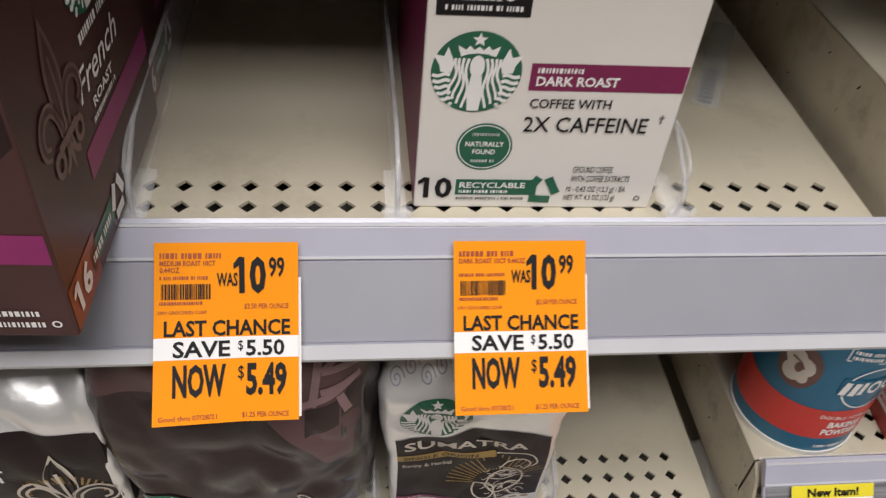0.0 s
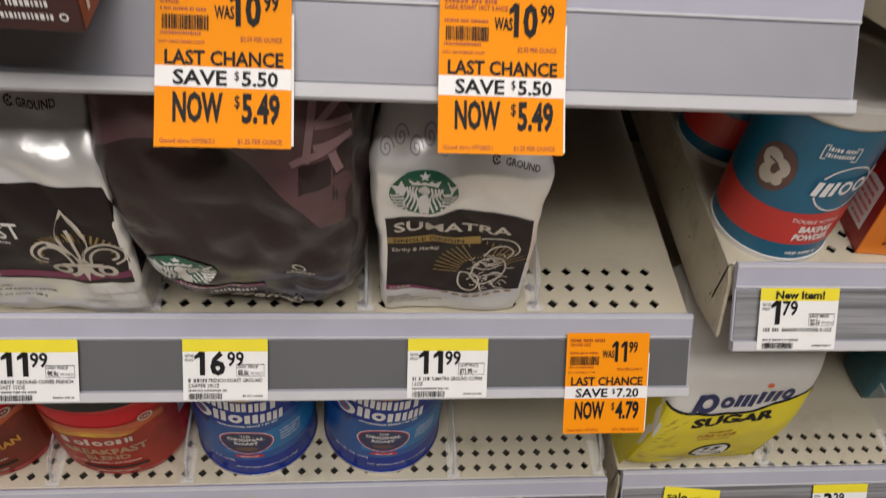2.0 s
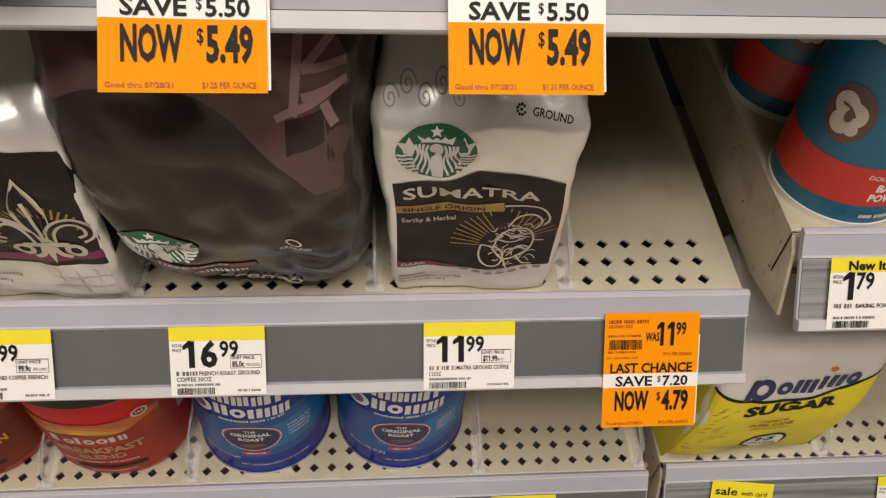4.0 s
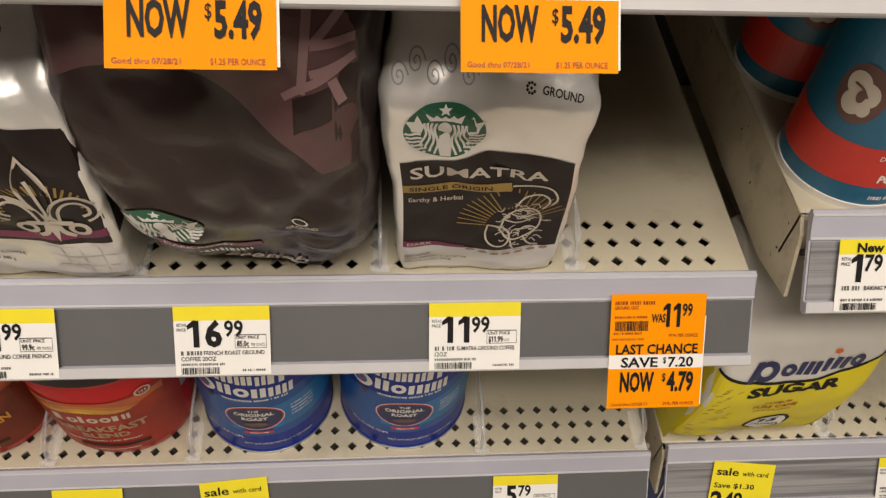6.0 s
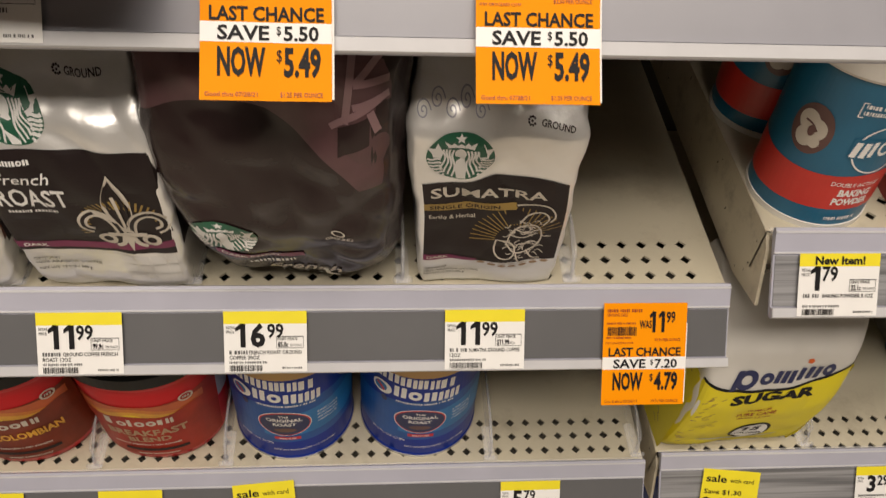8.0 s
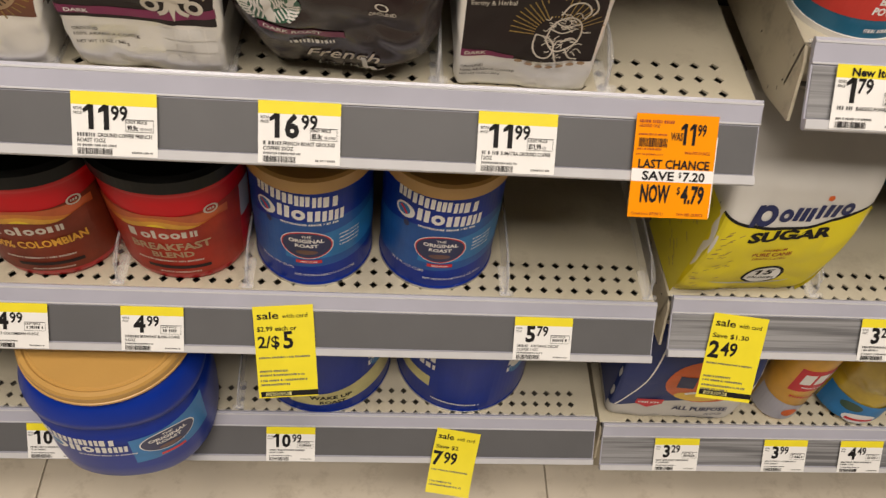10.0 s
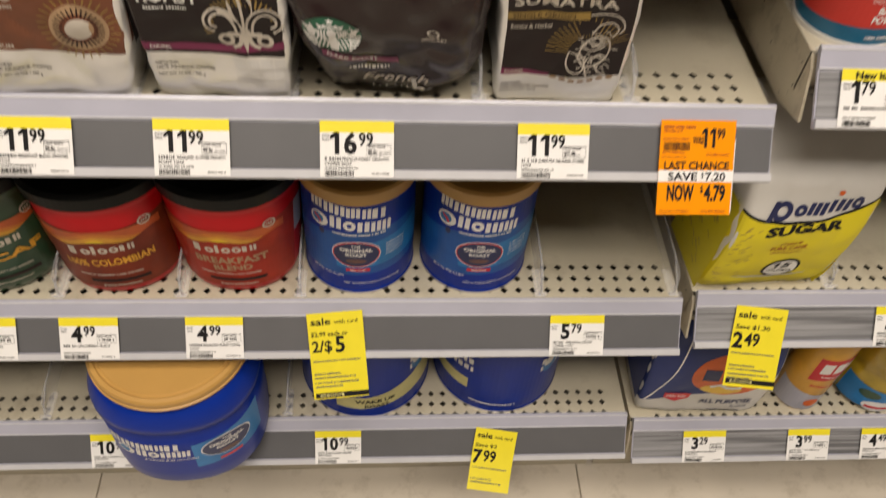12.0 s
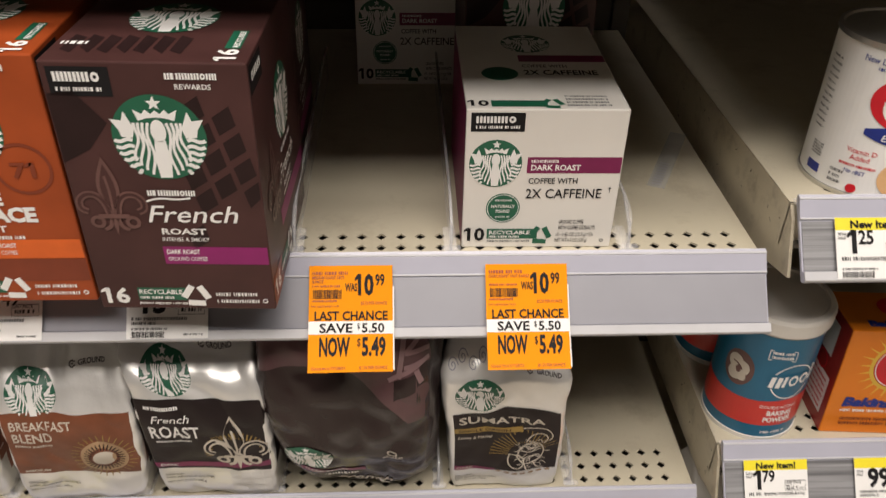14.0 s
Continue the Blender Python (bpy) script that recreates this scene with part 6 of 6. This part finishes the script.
# ---- baking things on the neighbouring bay ----
def baking_powder(m, label):
    ob = thing("baking_powder_canister", m, label, "canister", "baking powder canisters")
    R, H = 0.0348, 0.107
    mk("tube", *lathe([(0.001, 0.0), (R - 0.001, 0.0), (R, 0.001), (R, H), (0.001, H)], 72), TEAL, ob, smooth=False)
    mk("base_rim", *lathe([(R - 0.001, -0.0002), (R + 0.0008, 0.0), (R + 0.0008, 0.0038), (R - 0.001, 0.0040)], 72), WHITELID, ob)
    mk("lid", *lathe([(0.001, H - 0.004), (R + 0.0010, H - 0.006), (R + 0.0022, H - 0.004), (R + 0.0024, H + 0.006), (R + 0.001, H + 0.0085), (R - 0.003, H + 0.0090), (R - 0.0042, H + 0.0075), (0.001, H + 0.0070)], 72), WHITELID, ob, "white plastic lid")
    base = round_map(R)
    p = Print(lambda u, v, h: base(u * 0.93, v * 1.09, h), 0.004)
    hw = R * math.pi * 0.93
    p.rect("red_band", REDLBL, -hw, 0.0135, hw, 0.0385, 0.0003, top=lambda u: 0.0375 + 0.0025 * math.sin(u * 45), bottom=lambda u: 0.0135 + 0.0015 * math.sin(u * 45 + 1))
    p.text("white_print", WHITE, "DOUBLE ACTING", 0.010, 0.0310, 0.0026, w=0.030, align="c", lift=0.0006)
    p.text("white_print", WHITE, "BAKING", 0.012, 0.0245, 0.0044, w=0.021, align="c", lift=0.0006, bold=0.04)
    p.text("white_print", WHITE, "POWDER", 0.012, 0.0185, 0.0044, w=0.024, align="c", lift=0.0006, bold=0.04)
    p.bars("white_print", WHITE, 0.001, 0.0075, 0.020, 0.0022, seed=3, lift=0.0006)
    p.disc("white_print", WHITE, 0.014, 0.055, 0.0175, 0.0005, ry=0.0150, inner=0.94)
    p.rect("teal_gap", TEAL, -0.005, 0.0495, 0.034, 0.0615, 0.0006)
    p.marks("white_bar", WHITE, -0.0045, 0.0505, 0.0128, [(2, 0.0098, 0.72), (1, 0.0042, 0.72), ("o", 0.0090, 0.72), ("o", 0.0092, 0.72), (1, 0.0040, 1.1)], 0.08, 0.15, 0.0009, 0.2)
    p.disc("brown_round", BROWN_LIGHT, -0.0290, 0.058, 0.0125, 0.0004, ry=0.0145)
    for dx, dy, r in ((-0.003, 0.004, 0.0062), (0.003, 0.001, 0.0060), (-0.002, -0.005, 0.0058), (0.004, -0.006, 0.0035)):
        p.disc("cream_swirl", CREAMINK, -0.0290 + dx, 0.058 + dy, r, 0.0007, seg=20)
    p.disc("brown_round", BROWN_LIGHT, -0.0285, 0.0575, 0.0022, 0.0010, ry=0.0032, seg=16)
    p.stroke("brown_round", BROWN_LIGHT, [(-0.034, 0.062), (-0.029, 0.0615), (-0.0255, 0.058)], 0.0011, 0.0010)
    for k in range(2):
        p.bars("white_print", WHITE, -0.008, 0.0752 + 0.0036 * k, 0.016, 0.0022, seed=14 + k, lift=0.0006)
    for pts in (((-0.010, 0.0735), (0.010, 0.0735)), ((-0.010, 0.0815), (0.010, 0.0815)), ((-0.010, 0.0735), (-0.010, 0.0815)), ((0.010, 0.0735), (0.010, 0.0815))):
        p.stroke("white_print", WHITE, list(pts), 0.0006, 0.0006)
    p.put(ob)
    return ob


baking_powder(pose(0.2335, 0.0545, R2, 0, 0, -9), "teal and red baking powder canister with white lid")
baking_powder(pose(0.2335, 0.1350, R2, 0, 0, 14), "teal and red baking powder canister standing behind")


def soda_box(m):
    W, D, H = 0.088, 0.050, 0.097
    ob = carton("baking_soda_box", W, D, H, SODA, "orange baking soda box with a red round mark beside the canisters", m)
    p = Print(front_of(W, D, H), 0.03)
    for i in range(24):
        q = 2 * math.pi * i / 24
        p.poly("yellow_burst", SODAYEL, [(0.044 + 0.018 * math.cos(q - 0.05), 0.066 + 0.018 * math.sin(q - 0.05)), (0.044 + 0.033 * math.cos(q), 0.066 + 0.033 * math.sin(q)), (0.044 + 0.018 * math.cos(q + 0.09), 0.066 + 0.018 * math.sin(q + 0.09))], 0.0003)
    p.disc("yellow_burst", SODAYEL, 0.044, 0.066, 0.0235, 0.0003)
    p.disc("red_round", CANRED, 0.044, 0.066, 0.0205, 0.0005)
    p.disc("white_round", WHITE, 0.044, 0.066, 0.0198, 0.0007, inner=0.96)
    p.disc("white_round", WHITE, 0.044, 0.066, 0.0115, 0.0007)
    p.poly("red_round", CANRED, [(0.038, 0.060), (0.050, 0.060), (0.052, 0.067), (0.046, 0.072), (0.039, 0.070)], 0.0009)
    p.text("white_round", WHITE, "Pure", 0.060, 0.0395, 0.0042, w=0.014, lift=0.0008, bold=0.03)
    p.text("blue_print", ROYAL, "Baking Soda", 0.010, 0.0275, 0.0082, w=0.068, lift=0.0006, bold=0.06, slant=0.15)
    p.bars("white_round", WHITE, 0.010, 0.0218, 0.066, 0.0024, seed=3, lift=0.0006)
    p.bars("brown_print", RUSTDARK, 0.012, 0.0135, 0.055, 0.0026, seed=4, lift=0.0006)
    p.bars("brown_print", RUSTDARK, 0.012, 0.0090, 0.050, 0.0026, seed=5, lift=0.0006)
    p.put(ob)
    p = Print(left_of(W, D, H), 0.03)
    p.rect("red_side", SODARED, 0.0008, 0.0008, D - 0.0008, H - 0.0008, 0.0002)
    p.rect("white_round", WHITE, 0.012, 0.060, 0.034, 0.088, 0.0004)
    p.rect("white_round", WHITE, 0.006, 0.012, 0.042, 0.045, 0.0004)
    for i in range(6):
        p.bars("red_round", CANRED, 0.009, 0.015 + 0.0048 * i, 0.030, 0.0022, seed=30 + i, lift=0.0006)
    p.disc("red_round", CANRED, 0.024, 0.052, 0.0080, 0.0006, inner=0.8)
    p.put(ob)
    p = Print(top_of(W, D, H), 0.03)
    p.disc("red_round", CANRED, 0.044, 0.029, 0.0150, 0.0004, ry=0.013)
    p.disc("white_round", WHITE, 0.044, 0.029, 0.0085, 0.0006, ry=0.0075)
    p.text("blue_print", ROYAL, "Baking Soda", 0.014, 0.0055, 0.0068, w=0.060, lift=0.0006, bold=0.06)
    p.put(ob)
    return ob


soda_box(pose(0.3240, 0.0240, R2 + 0.0006, -3, 0, -4))


def milk_can(m):
    ob = thing("evaporated_milk_can", m, "white evaporated milk can with red and blue label", "can")
    R, H = 0.0382, 0.096
    mk("can_wall", *lathe([(0.001, 0.002), (R - 0.001, 0.002), (R, 0.003), (R, H - 0.003), (R - 0.001, H - 0.002), (0.001, H - 0.006)], 72), WHITE, ob, smooth=False)
    mk("bottom_rim", *lathe([(R - 0.002, 0.0), (R + 0.0010, 0.0002), (R + 0.0010, 0.0026), (R - 0.002, 0.0030)], 72), TIN, ob)
    mk("top_rim", *lathe([(R - 0.0022, H - 0.0055), (R + 0.0010, H - 0.0030), (R + 0.0010, H), (R - 0.0012, H + 0.0002), (R - 0.0022, H - 0.0012)], 72), TIN, ob)
    mk("end_disc", *lathe([(0.001, H - 0.0052), (R - 0.003, H - 0.0052), (R - 0.002, H - 0.0046), (0.001, H - 0.0044)], 72), TIN, ob, "silver tin end")
    p = Print(round_map(R), 0.004)
    p.disc("red_oval", CANRED, 0.020, 0.064, 0.028, 0.0004, ry=0.0185)
    p.disc("white_print", WHITE, 0.008, 0.062, 0.0085, 0.0006, ry=0.0105, inner=0.62)
    p.rect("white_print", WHITE, 0.020, 0.055, 0.034, 0.066, 0.0006)
    p.rect("blue_band", ROYAL, -0.006, 0.036, 0.046, 0.050, 0.0005, top=lambda u: 0.050 - 6 * (u - 0.02) ** 2, bottom=lambda u: 0.037 + 8 * (u - 0.02) ** 2)
    p.text("white_print", WHITE, "Evaporated", 0.004, 0.0405, 0.0042, w=0.030, lift=0.0009, slant=0.15)
    p.text("blue_print", ROYAL, "New Look", -0.018, 0.0845, 0.0038, w=0.019, lift=0.0006)
    p.bars("blue_print", ROYAL, -0.009, 0.0808, 0.016, 0.0018, seed=4)
    p.text("red_print", CANRED, "Vitamin D", -0.012, 0.0295, 0.0032, w=0.017, lift=0.0006)
    p.text("red_print", CANRED, "Added", -0.009, 0.0250, 0.0032, w=0.011, lift=0.0006)
    p.bars("red_print", CANRED, -0.014, 0.0205, 0.022, 0.0016, seed=5)
    p.text("blue_print", ROYAL, "No rBST", -0.010, 0.0160, 0.0028, w=0.012, lift=0.0006)
    for i in range(3):
        p.bars("small_print", GREYINK, -0.018, 0.007 + 0.0035 * i, 0.008, 0.0020, seed=6 + i)
    p.disc("red_print", CANRED, -0.003, 0.0065, 0.0030, 0.0006, seg=16)
    p.disc("peach_picture", PEACH, 0.024, 0.017, 0.015, 0.0004, ry=0.013)
    for i in range(5):
        p.bars("small_print", GREYINK, -0.036, 0.018 + 0.0018 * i, 0.009, 0.0012, seed=16 + i)
    p.rect("blue_print", ROYAL, -0.037, 0.007, -0.026, 0.013)
    for i in range(12):
        p.bars("small_print", GREYINK, -0.042, 0.035 + 0.004 * i, 0.010, 0.0014, seed=26 + i)
    p.put(ob)
    return ob


milk_can(pose(0.2590, 0.0540, R1, 0, 0, -33))


def sugar_bag(m):
    ob = thing("sugar_bag", m, "yellow and white paper sugar bag slumping on the shelf", "sugar bag")
    H = 0.188
    front = curve([(0, 0.0), (0.02, -0.010), (0.08, -0.018), (0.13, -0.010), (0.165, 0.012), (H, 0.035)])
    back = curve([(0, 0.075), (0.1, 0.080), (0.15, 0.075), (H, 0.055)])
    half = curve([(0, 0.0530), (0.03, 0.0560), (0.10, 0.0565), (0.15, 0.0570), (H, 0.0560)])
    shift = curve([(0, 0), (H, 0.010)])
    fm, wave = bag_surface(front, back, half, shift, 10.0, 0.0022, 44.0, 20.0)
    mk("bag_body", *bag_body(front, back, half, shift, 10.0, wave, H, 70, 110), SUGARWHITE, ob, smooth=True)
    p = Print(fm, 0.002)
    edge = lambda u: 0.098 + 5.5 * (u + 0.002) ** 2 + 0.10 * u
    wide = Print(lambda u, v, h: fm(u * half(v) / 0.0565, v, h), 0.002)
    wide.rect("yellow_panel", SUGARYEL, -0.0564, 0.001, 0.0564, 0.11, 0.0003, top=edge)
    wide.rect("navy_line", INK, -0.0564, 0.105, 0.0564, 0.108, 0.0005, top=lambda u: edge(u) + 0.0028, bottom=edge)
    wide.put(ob)
    for side in (-1, 1):
        mid = lambda v: (front(v) + back(v)) / 2
        q = Print(lambda u, v, h, side=side: Vector((side * (half(v) + 0.0016 + h) + shift(v), mid(v) + u, v)), 0.004)
        q.rect("yellow_side", SUGARYEL, -0.0395, 0.002, 0.034, 0.112, 0.0004)
        rnd = random.Random(19 + side)
        for i in range(40):
            u, v = rnd.uniform(-0.030, 0.030), rnd.uniform(0.010, 0.105)
            q.stroke("brown_pattern", GOLD, [(u, v), (u + 0.003, v + 0.003), (u + 0.0065, v + 0.0042)], 0.0008, 0.0007)
        q.put(ob)
    p.marks("navy_mark", NAVY, -0.0370, 0.1015, 0.0190, [(1, 0.0080, 1)], 0.0, 0.15, 0.0008)
    p.marks("navy_mark", NAVY, -0.0352, 0.1015, 0.0190, [("o", 0.0185, 1)], 0.0, 0.15, 0.0009, 0.26)
    p.marks("navy_mark", NAVY, -0.0160, 0.1050, 0.0120, [("o", 0.0110, 1), (3, 0.0165, 1), (1, 0.0060, 1), (2, 0.0110, 1), ("o", 0.0105, 1)], 0.15, 0.10, 0.0008, 0.32)
    p.disc("red_star", ORANGE_LT, 0.0165, 0.1275, 0.0026, 0.0008, seg=5)
    p.text("black_print", INK, "SUGAR", -0.0310, 0.0855, 0.0095, w=0.063, bold=0.05, turn=6, slant=0.15, lift=0.0008)
    p.text("red_print", ORANGE_INK, "PREMIUM", -0.012, 0.0735, 0.0030, w=0.018, turn=6, lift=0.0008)
    p.text("red_print", ORANGE_INK, "PURE CANE", -0.018, 0.0665, 0.0044, w=0.030, turn=6, lift=0.0008, bold=0.02)
    p.text("red_print", ORANGE_INK, "GRANULATED", -0.016, 0.0615, 0.0028, w=0.026, turn=6, lift=0.0008)
    p.disc("black_print", INK, 0.005, 0.0385, 0.0165, 0.0006, ry=0.0150)
    p.disc("white_round", WHITE, 0.005, 0.0385, 0.0140, 0.0009, ry=0.0125)
    p.text("black_print", INK, "15", 0.005, 0.0395, 0.0085, w=0.0135, align="c", lift=0.0012, bold=0.03)
    p.rect("white_round", WHITE, -0.0085, 0.0322, 0.0185, 0.0375, 0.0011)
    p.text("black_print", INK, "CALORIES", 0.005, 0.0333, 0.0030, w=0.022, align="c", lift=0.0013, bold=0.02)
    p.stroke("white_round", TIN, [(-0.035, 0.027), (-0.012, 0.023), (0.012, 0.024), (0.032, 0.030)], 0.0028, 0.0007, taper=True)
    rnd = random.Random(8)
    for i in range(34):
        u, v = rnd.uniform(-0.053, -0.032), rnd.uniform(0.010, 0.095)
        p.stroke("brown_pattern", GOLD, [(u, v), (u + 0.0035, v + 0.0022)], 0.0008, 0.0006)
    p.put(ob)
    return ob


sugar_bag(pose(0.2535, 0.0270, R3, 0, 0, 3))


def flour_bag(m):
    ob = thing("flour_bag", m, "white and navy paper flour bag on the bottom shelf", "flour bag")
    H = 0.165
    front = curve([(0, 0.0), (0.015, -0.006), (0.08, -0.010), (0.14, 0.002), (H, 0.025)])
    back = curve([(0, 0.08), (0.14, 0.078), (H, 0.055)])
    half = curve([(0, 0.064), (0.02, 0.068), (0.10, 0.070), (H, 0.068)])
    shift = curve([(0, 0), (H, -0.004)])
    fm, wave = bag_surface(front, back, half, shift, 10.0, 0.0018, 54.0, 20.0)
    mk("bag_body", *bag_body(front, back, half, shift, 10.0, wave, H, 70, 110), SUGARWHITE, ob, smooth=True)
    p = Print(fm, 0.002)
    wide = Print(lambda u, v, h: fm(u * half(v) / 0.070, v, h), 0.002)
    wide.rect("navy_panel", FLOURBLUE, -0.0698, 0.020, 0.066, 0.155, 0.0003, bottom=lambda u: 0.030 + 0.42 * (u + 0.0698) - 1.1 * (u + 0.0698) ** 2)
    wide.put(ob)
    side = Print(lambda u, v, h: Vector((-(half(v) + 0.0014 + h) + shift(v), (front(v) + back(v)) / 2 + u, v)), 0.004)
    side.rect("navy_side", FLOURBLUE, -0.0385, 0.030, 0.034, 0.155, 0.0004)
    side.put(ob)
    p.disc("orange_oval", ORANGE_LT, 0.018, 0.088, 0.042, 0.0006, ry=0.034)
    p.stroke("white_line", WHITE, [(-0.062, 0.034), (-0.052, 0.066), (-0.040, 0.100), (-0.032, 0.150)], 0.0018, 0.0006)
    p.disc("peach_oval", SODAYEL, 0.012, 0.064, 0.022, 0.0008, ry=0.008)
    x = -0.012
    for w in (0.017, 0.016, 0.010, 0.013):
        p.rect("navy_word_bar", NAVY, x, 0.080, x + w, 0.099, 0.0010)
        x += w + 0.003
    p.stroke("white_round", WHITE, [(0.000, 0.068), (0.010, 0.074), (0.018, 0.066), (0.032, 0.070)], 0.004, 0.0010)
    p.poly("red_shield", CANRED, [(-0.044, 0.053), (-0.016, 0.053), (-0.016, 0.043), (-0.030, 0.035), (-0.044, 0.043)], 0.0008)
    p.bars("white_round", WHITE, -0.041, 0.0445, 0.021, 0.0032, seed=3, lift=0.0010)
    p.text("navy_word_bar", NAVY, "ALL PURPOSE", -0.003, 0.0320, 0.0085, w=0.056, lift=0.0010, bold=0.03, turn=3)
    p.text("navy_word_bar", NAVY, "FLOUR", 0.034, 0.0235, 0.0055, w=0.018, lift=0.0010, turn=3)
    p.bars("navy_word_bar", NAVY, 0.012, 0.0125, 0.036, 0.0030, seed=6, lift=0.0010)
    p.put(ob)
    return ob


flour_bag(pose(0.2680, 0.0260, R4, 0, 0, -2))


def spray_can(m):
    ob = thing("cooking_spray_can", m, "yellow cooking spray can with a red label", "spray can")
    R, H = 0.0260, 0.150
    mk("can_wall", *lathe([(0.001, 0.001), (R - 0.002, 0.0), (R, 0.003), (R, H), (R - 0.004, H + 0.008), (0.001, H + 0.010)], 64), SPRAYYEL, ob, smooth=True)
    mk("cap", *lathe([(0.001, H + 0.006), (R - 0.003, H + 0.006), (R - 0.003, H + 0.032), (R - 0.006, H + 0.035), (0.001, H + 0.035)], 64), CANRED, ob, "red cap")
    p = Print(round_map(R), 0.004)
    p.rect("pale_foot", RAIL, -0.040, 0.003, 0.040, 0.034, 0.0003, top=lambda u: 0.034 - 0.15 * u)
    p.disc("orange_round", ORANGE_LT, 0.004, 0.018, 0.0080, 0.0006, ry=0.0075)
    p.rect("red_panel", CANRED, -0.016, 0.066, 0.040, 0.105, 0.0004, top=lambda u: 0.104 + 0.25 * u, bottom=lambda u: 0.064 + 0.25 * u)
    for i in range(3):
        p.rect("white_bar", WHITE, -0.010 + 0.0125 * i, 0.080, 0.000 + 0.0125 * i, 0.096, 0.0007, top=lambda u: 0.096 + 0.25 * u, bottom=lambda u: 0.078 + 0.25 * u)
    p.bars("white_bar", WHITE, -0.006, 0.070, 0.022, 0.0025, seed=5, lift=0.0007)
    p.bars("red_panel", CANRED, -0.010, 0.050, 0.026, 0.0035, seed=6, lift=0.0006)
    p.put(ob)
    return ob


spray_can(pose(0.3960, 0.0500, R4, 0, 0, -4))


def oil_bottle(m):
    ob = thing("oil_bottle", m, "golden cooking oil bottle with a blue label", "bottle")
    R, H = 0.040, 0.150

    def ribs(a, r):
        return r * (1 + 0.012 * math.cos(12 * a))
    mk("bottle", *lathe([(0.001, 0.0), (R - 0.006, 0.0), (R, 0.006), (R, 0.055), (R - 0.003, 0.060), (R, 0.066), (R - 0.001, 0.110), (R - 0.014, 0.132), (0.014, 0.142), (0.013, H), (0.001, H)], 72, ribs), OILGOLD, ob, smooth=True)
    mk("cap", *lathe([(0.001, H - 0.002), (0.0155, H - 0.002), (0.0155, H + 0.014), (0.001, H + 0.015)], 40), BLUECAN, ob, "blue cap")
    p = Print(round_map(R + 0.0008), 0.004)
    p.rect("blue_label", SKYBLUE, -0.055, 0.008, 0.055, 0.040, 0.0003, top=lambda u: 0.040 - 0.12 * u)
    p.disc("white_round", WHITE, -0.006, 0.014, 0.018, 0.0006, ry=0.009)
    p.rect("red_band", CANRED, -0.020, 0.010, 0.010, 0.014, 0.0008)
    p.disc("green_leaf", GREENCAN, -0.022, 0.032, 0.012, 0.0005, ry=0.007)
    p.put(ob)
    return ob


oil_bottle(pose(0.4820, 0.0600, R4))


def packet(m, material, label):
    ob = thing("packet", m, label, "packet", "packets on the sugar shelf")
    part("pouch", box_bm(-0.035, 0.035, 0, 0.045, 0, 0.135, 0.008, 3), material, ob, smooth=True)
    p = Print(flat((-0.035, -0.0005, 0), (1, 0, 0), (0, 0, 1)), 0.03)
    p.rect("red_patch", CANRED, 0.012, 0.055, 0.055, 0.085, 0.0002)
    p.bars("white_bar", WHITE, 0.012, 0.035, 0.040, 0.006, seed=3)
    p.put(ob)
    return ob


packet(pose(0.470, 0.080, R3, 0, 0, 3), TEALPACK, "dark teal packet standing at the back of the sugar shelf")
packet(pose(0.455, 0.150, R3, 0, 0, -3), TEALPACK, "dark teal packet behind another on the shelf")
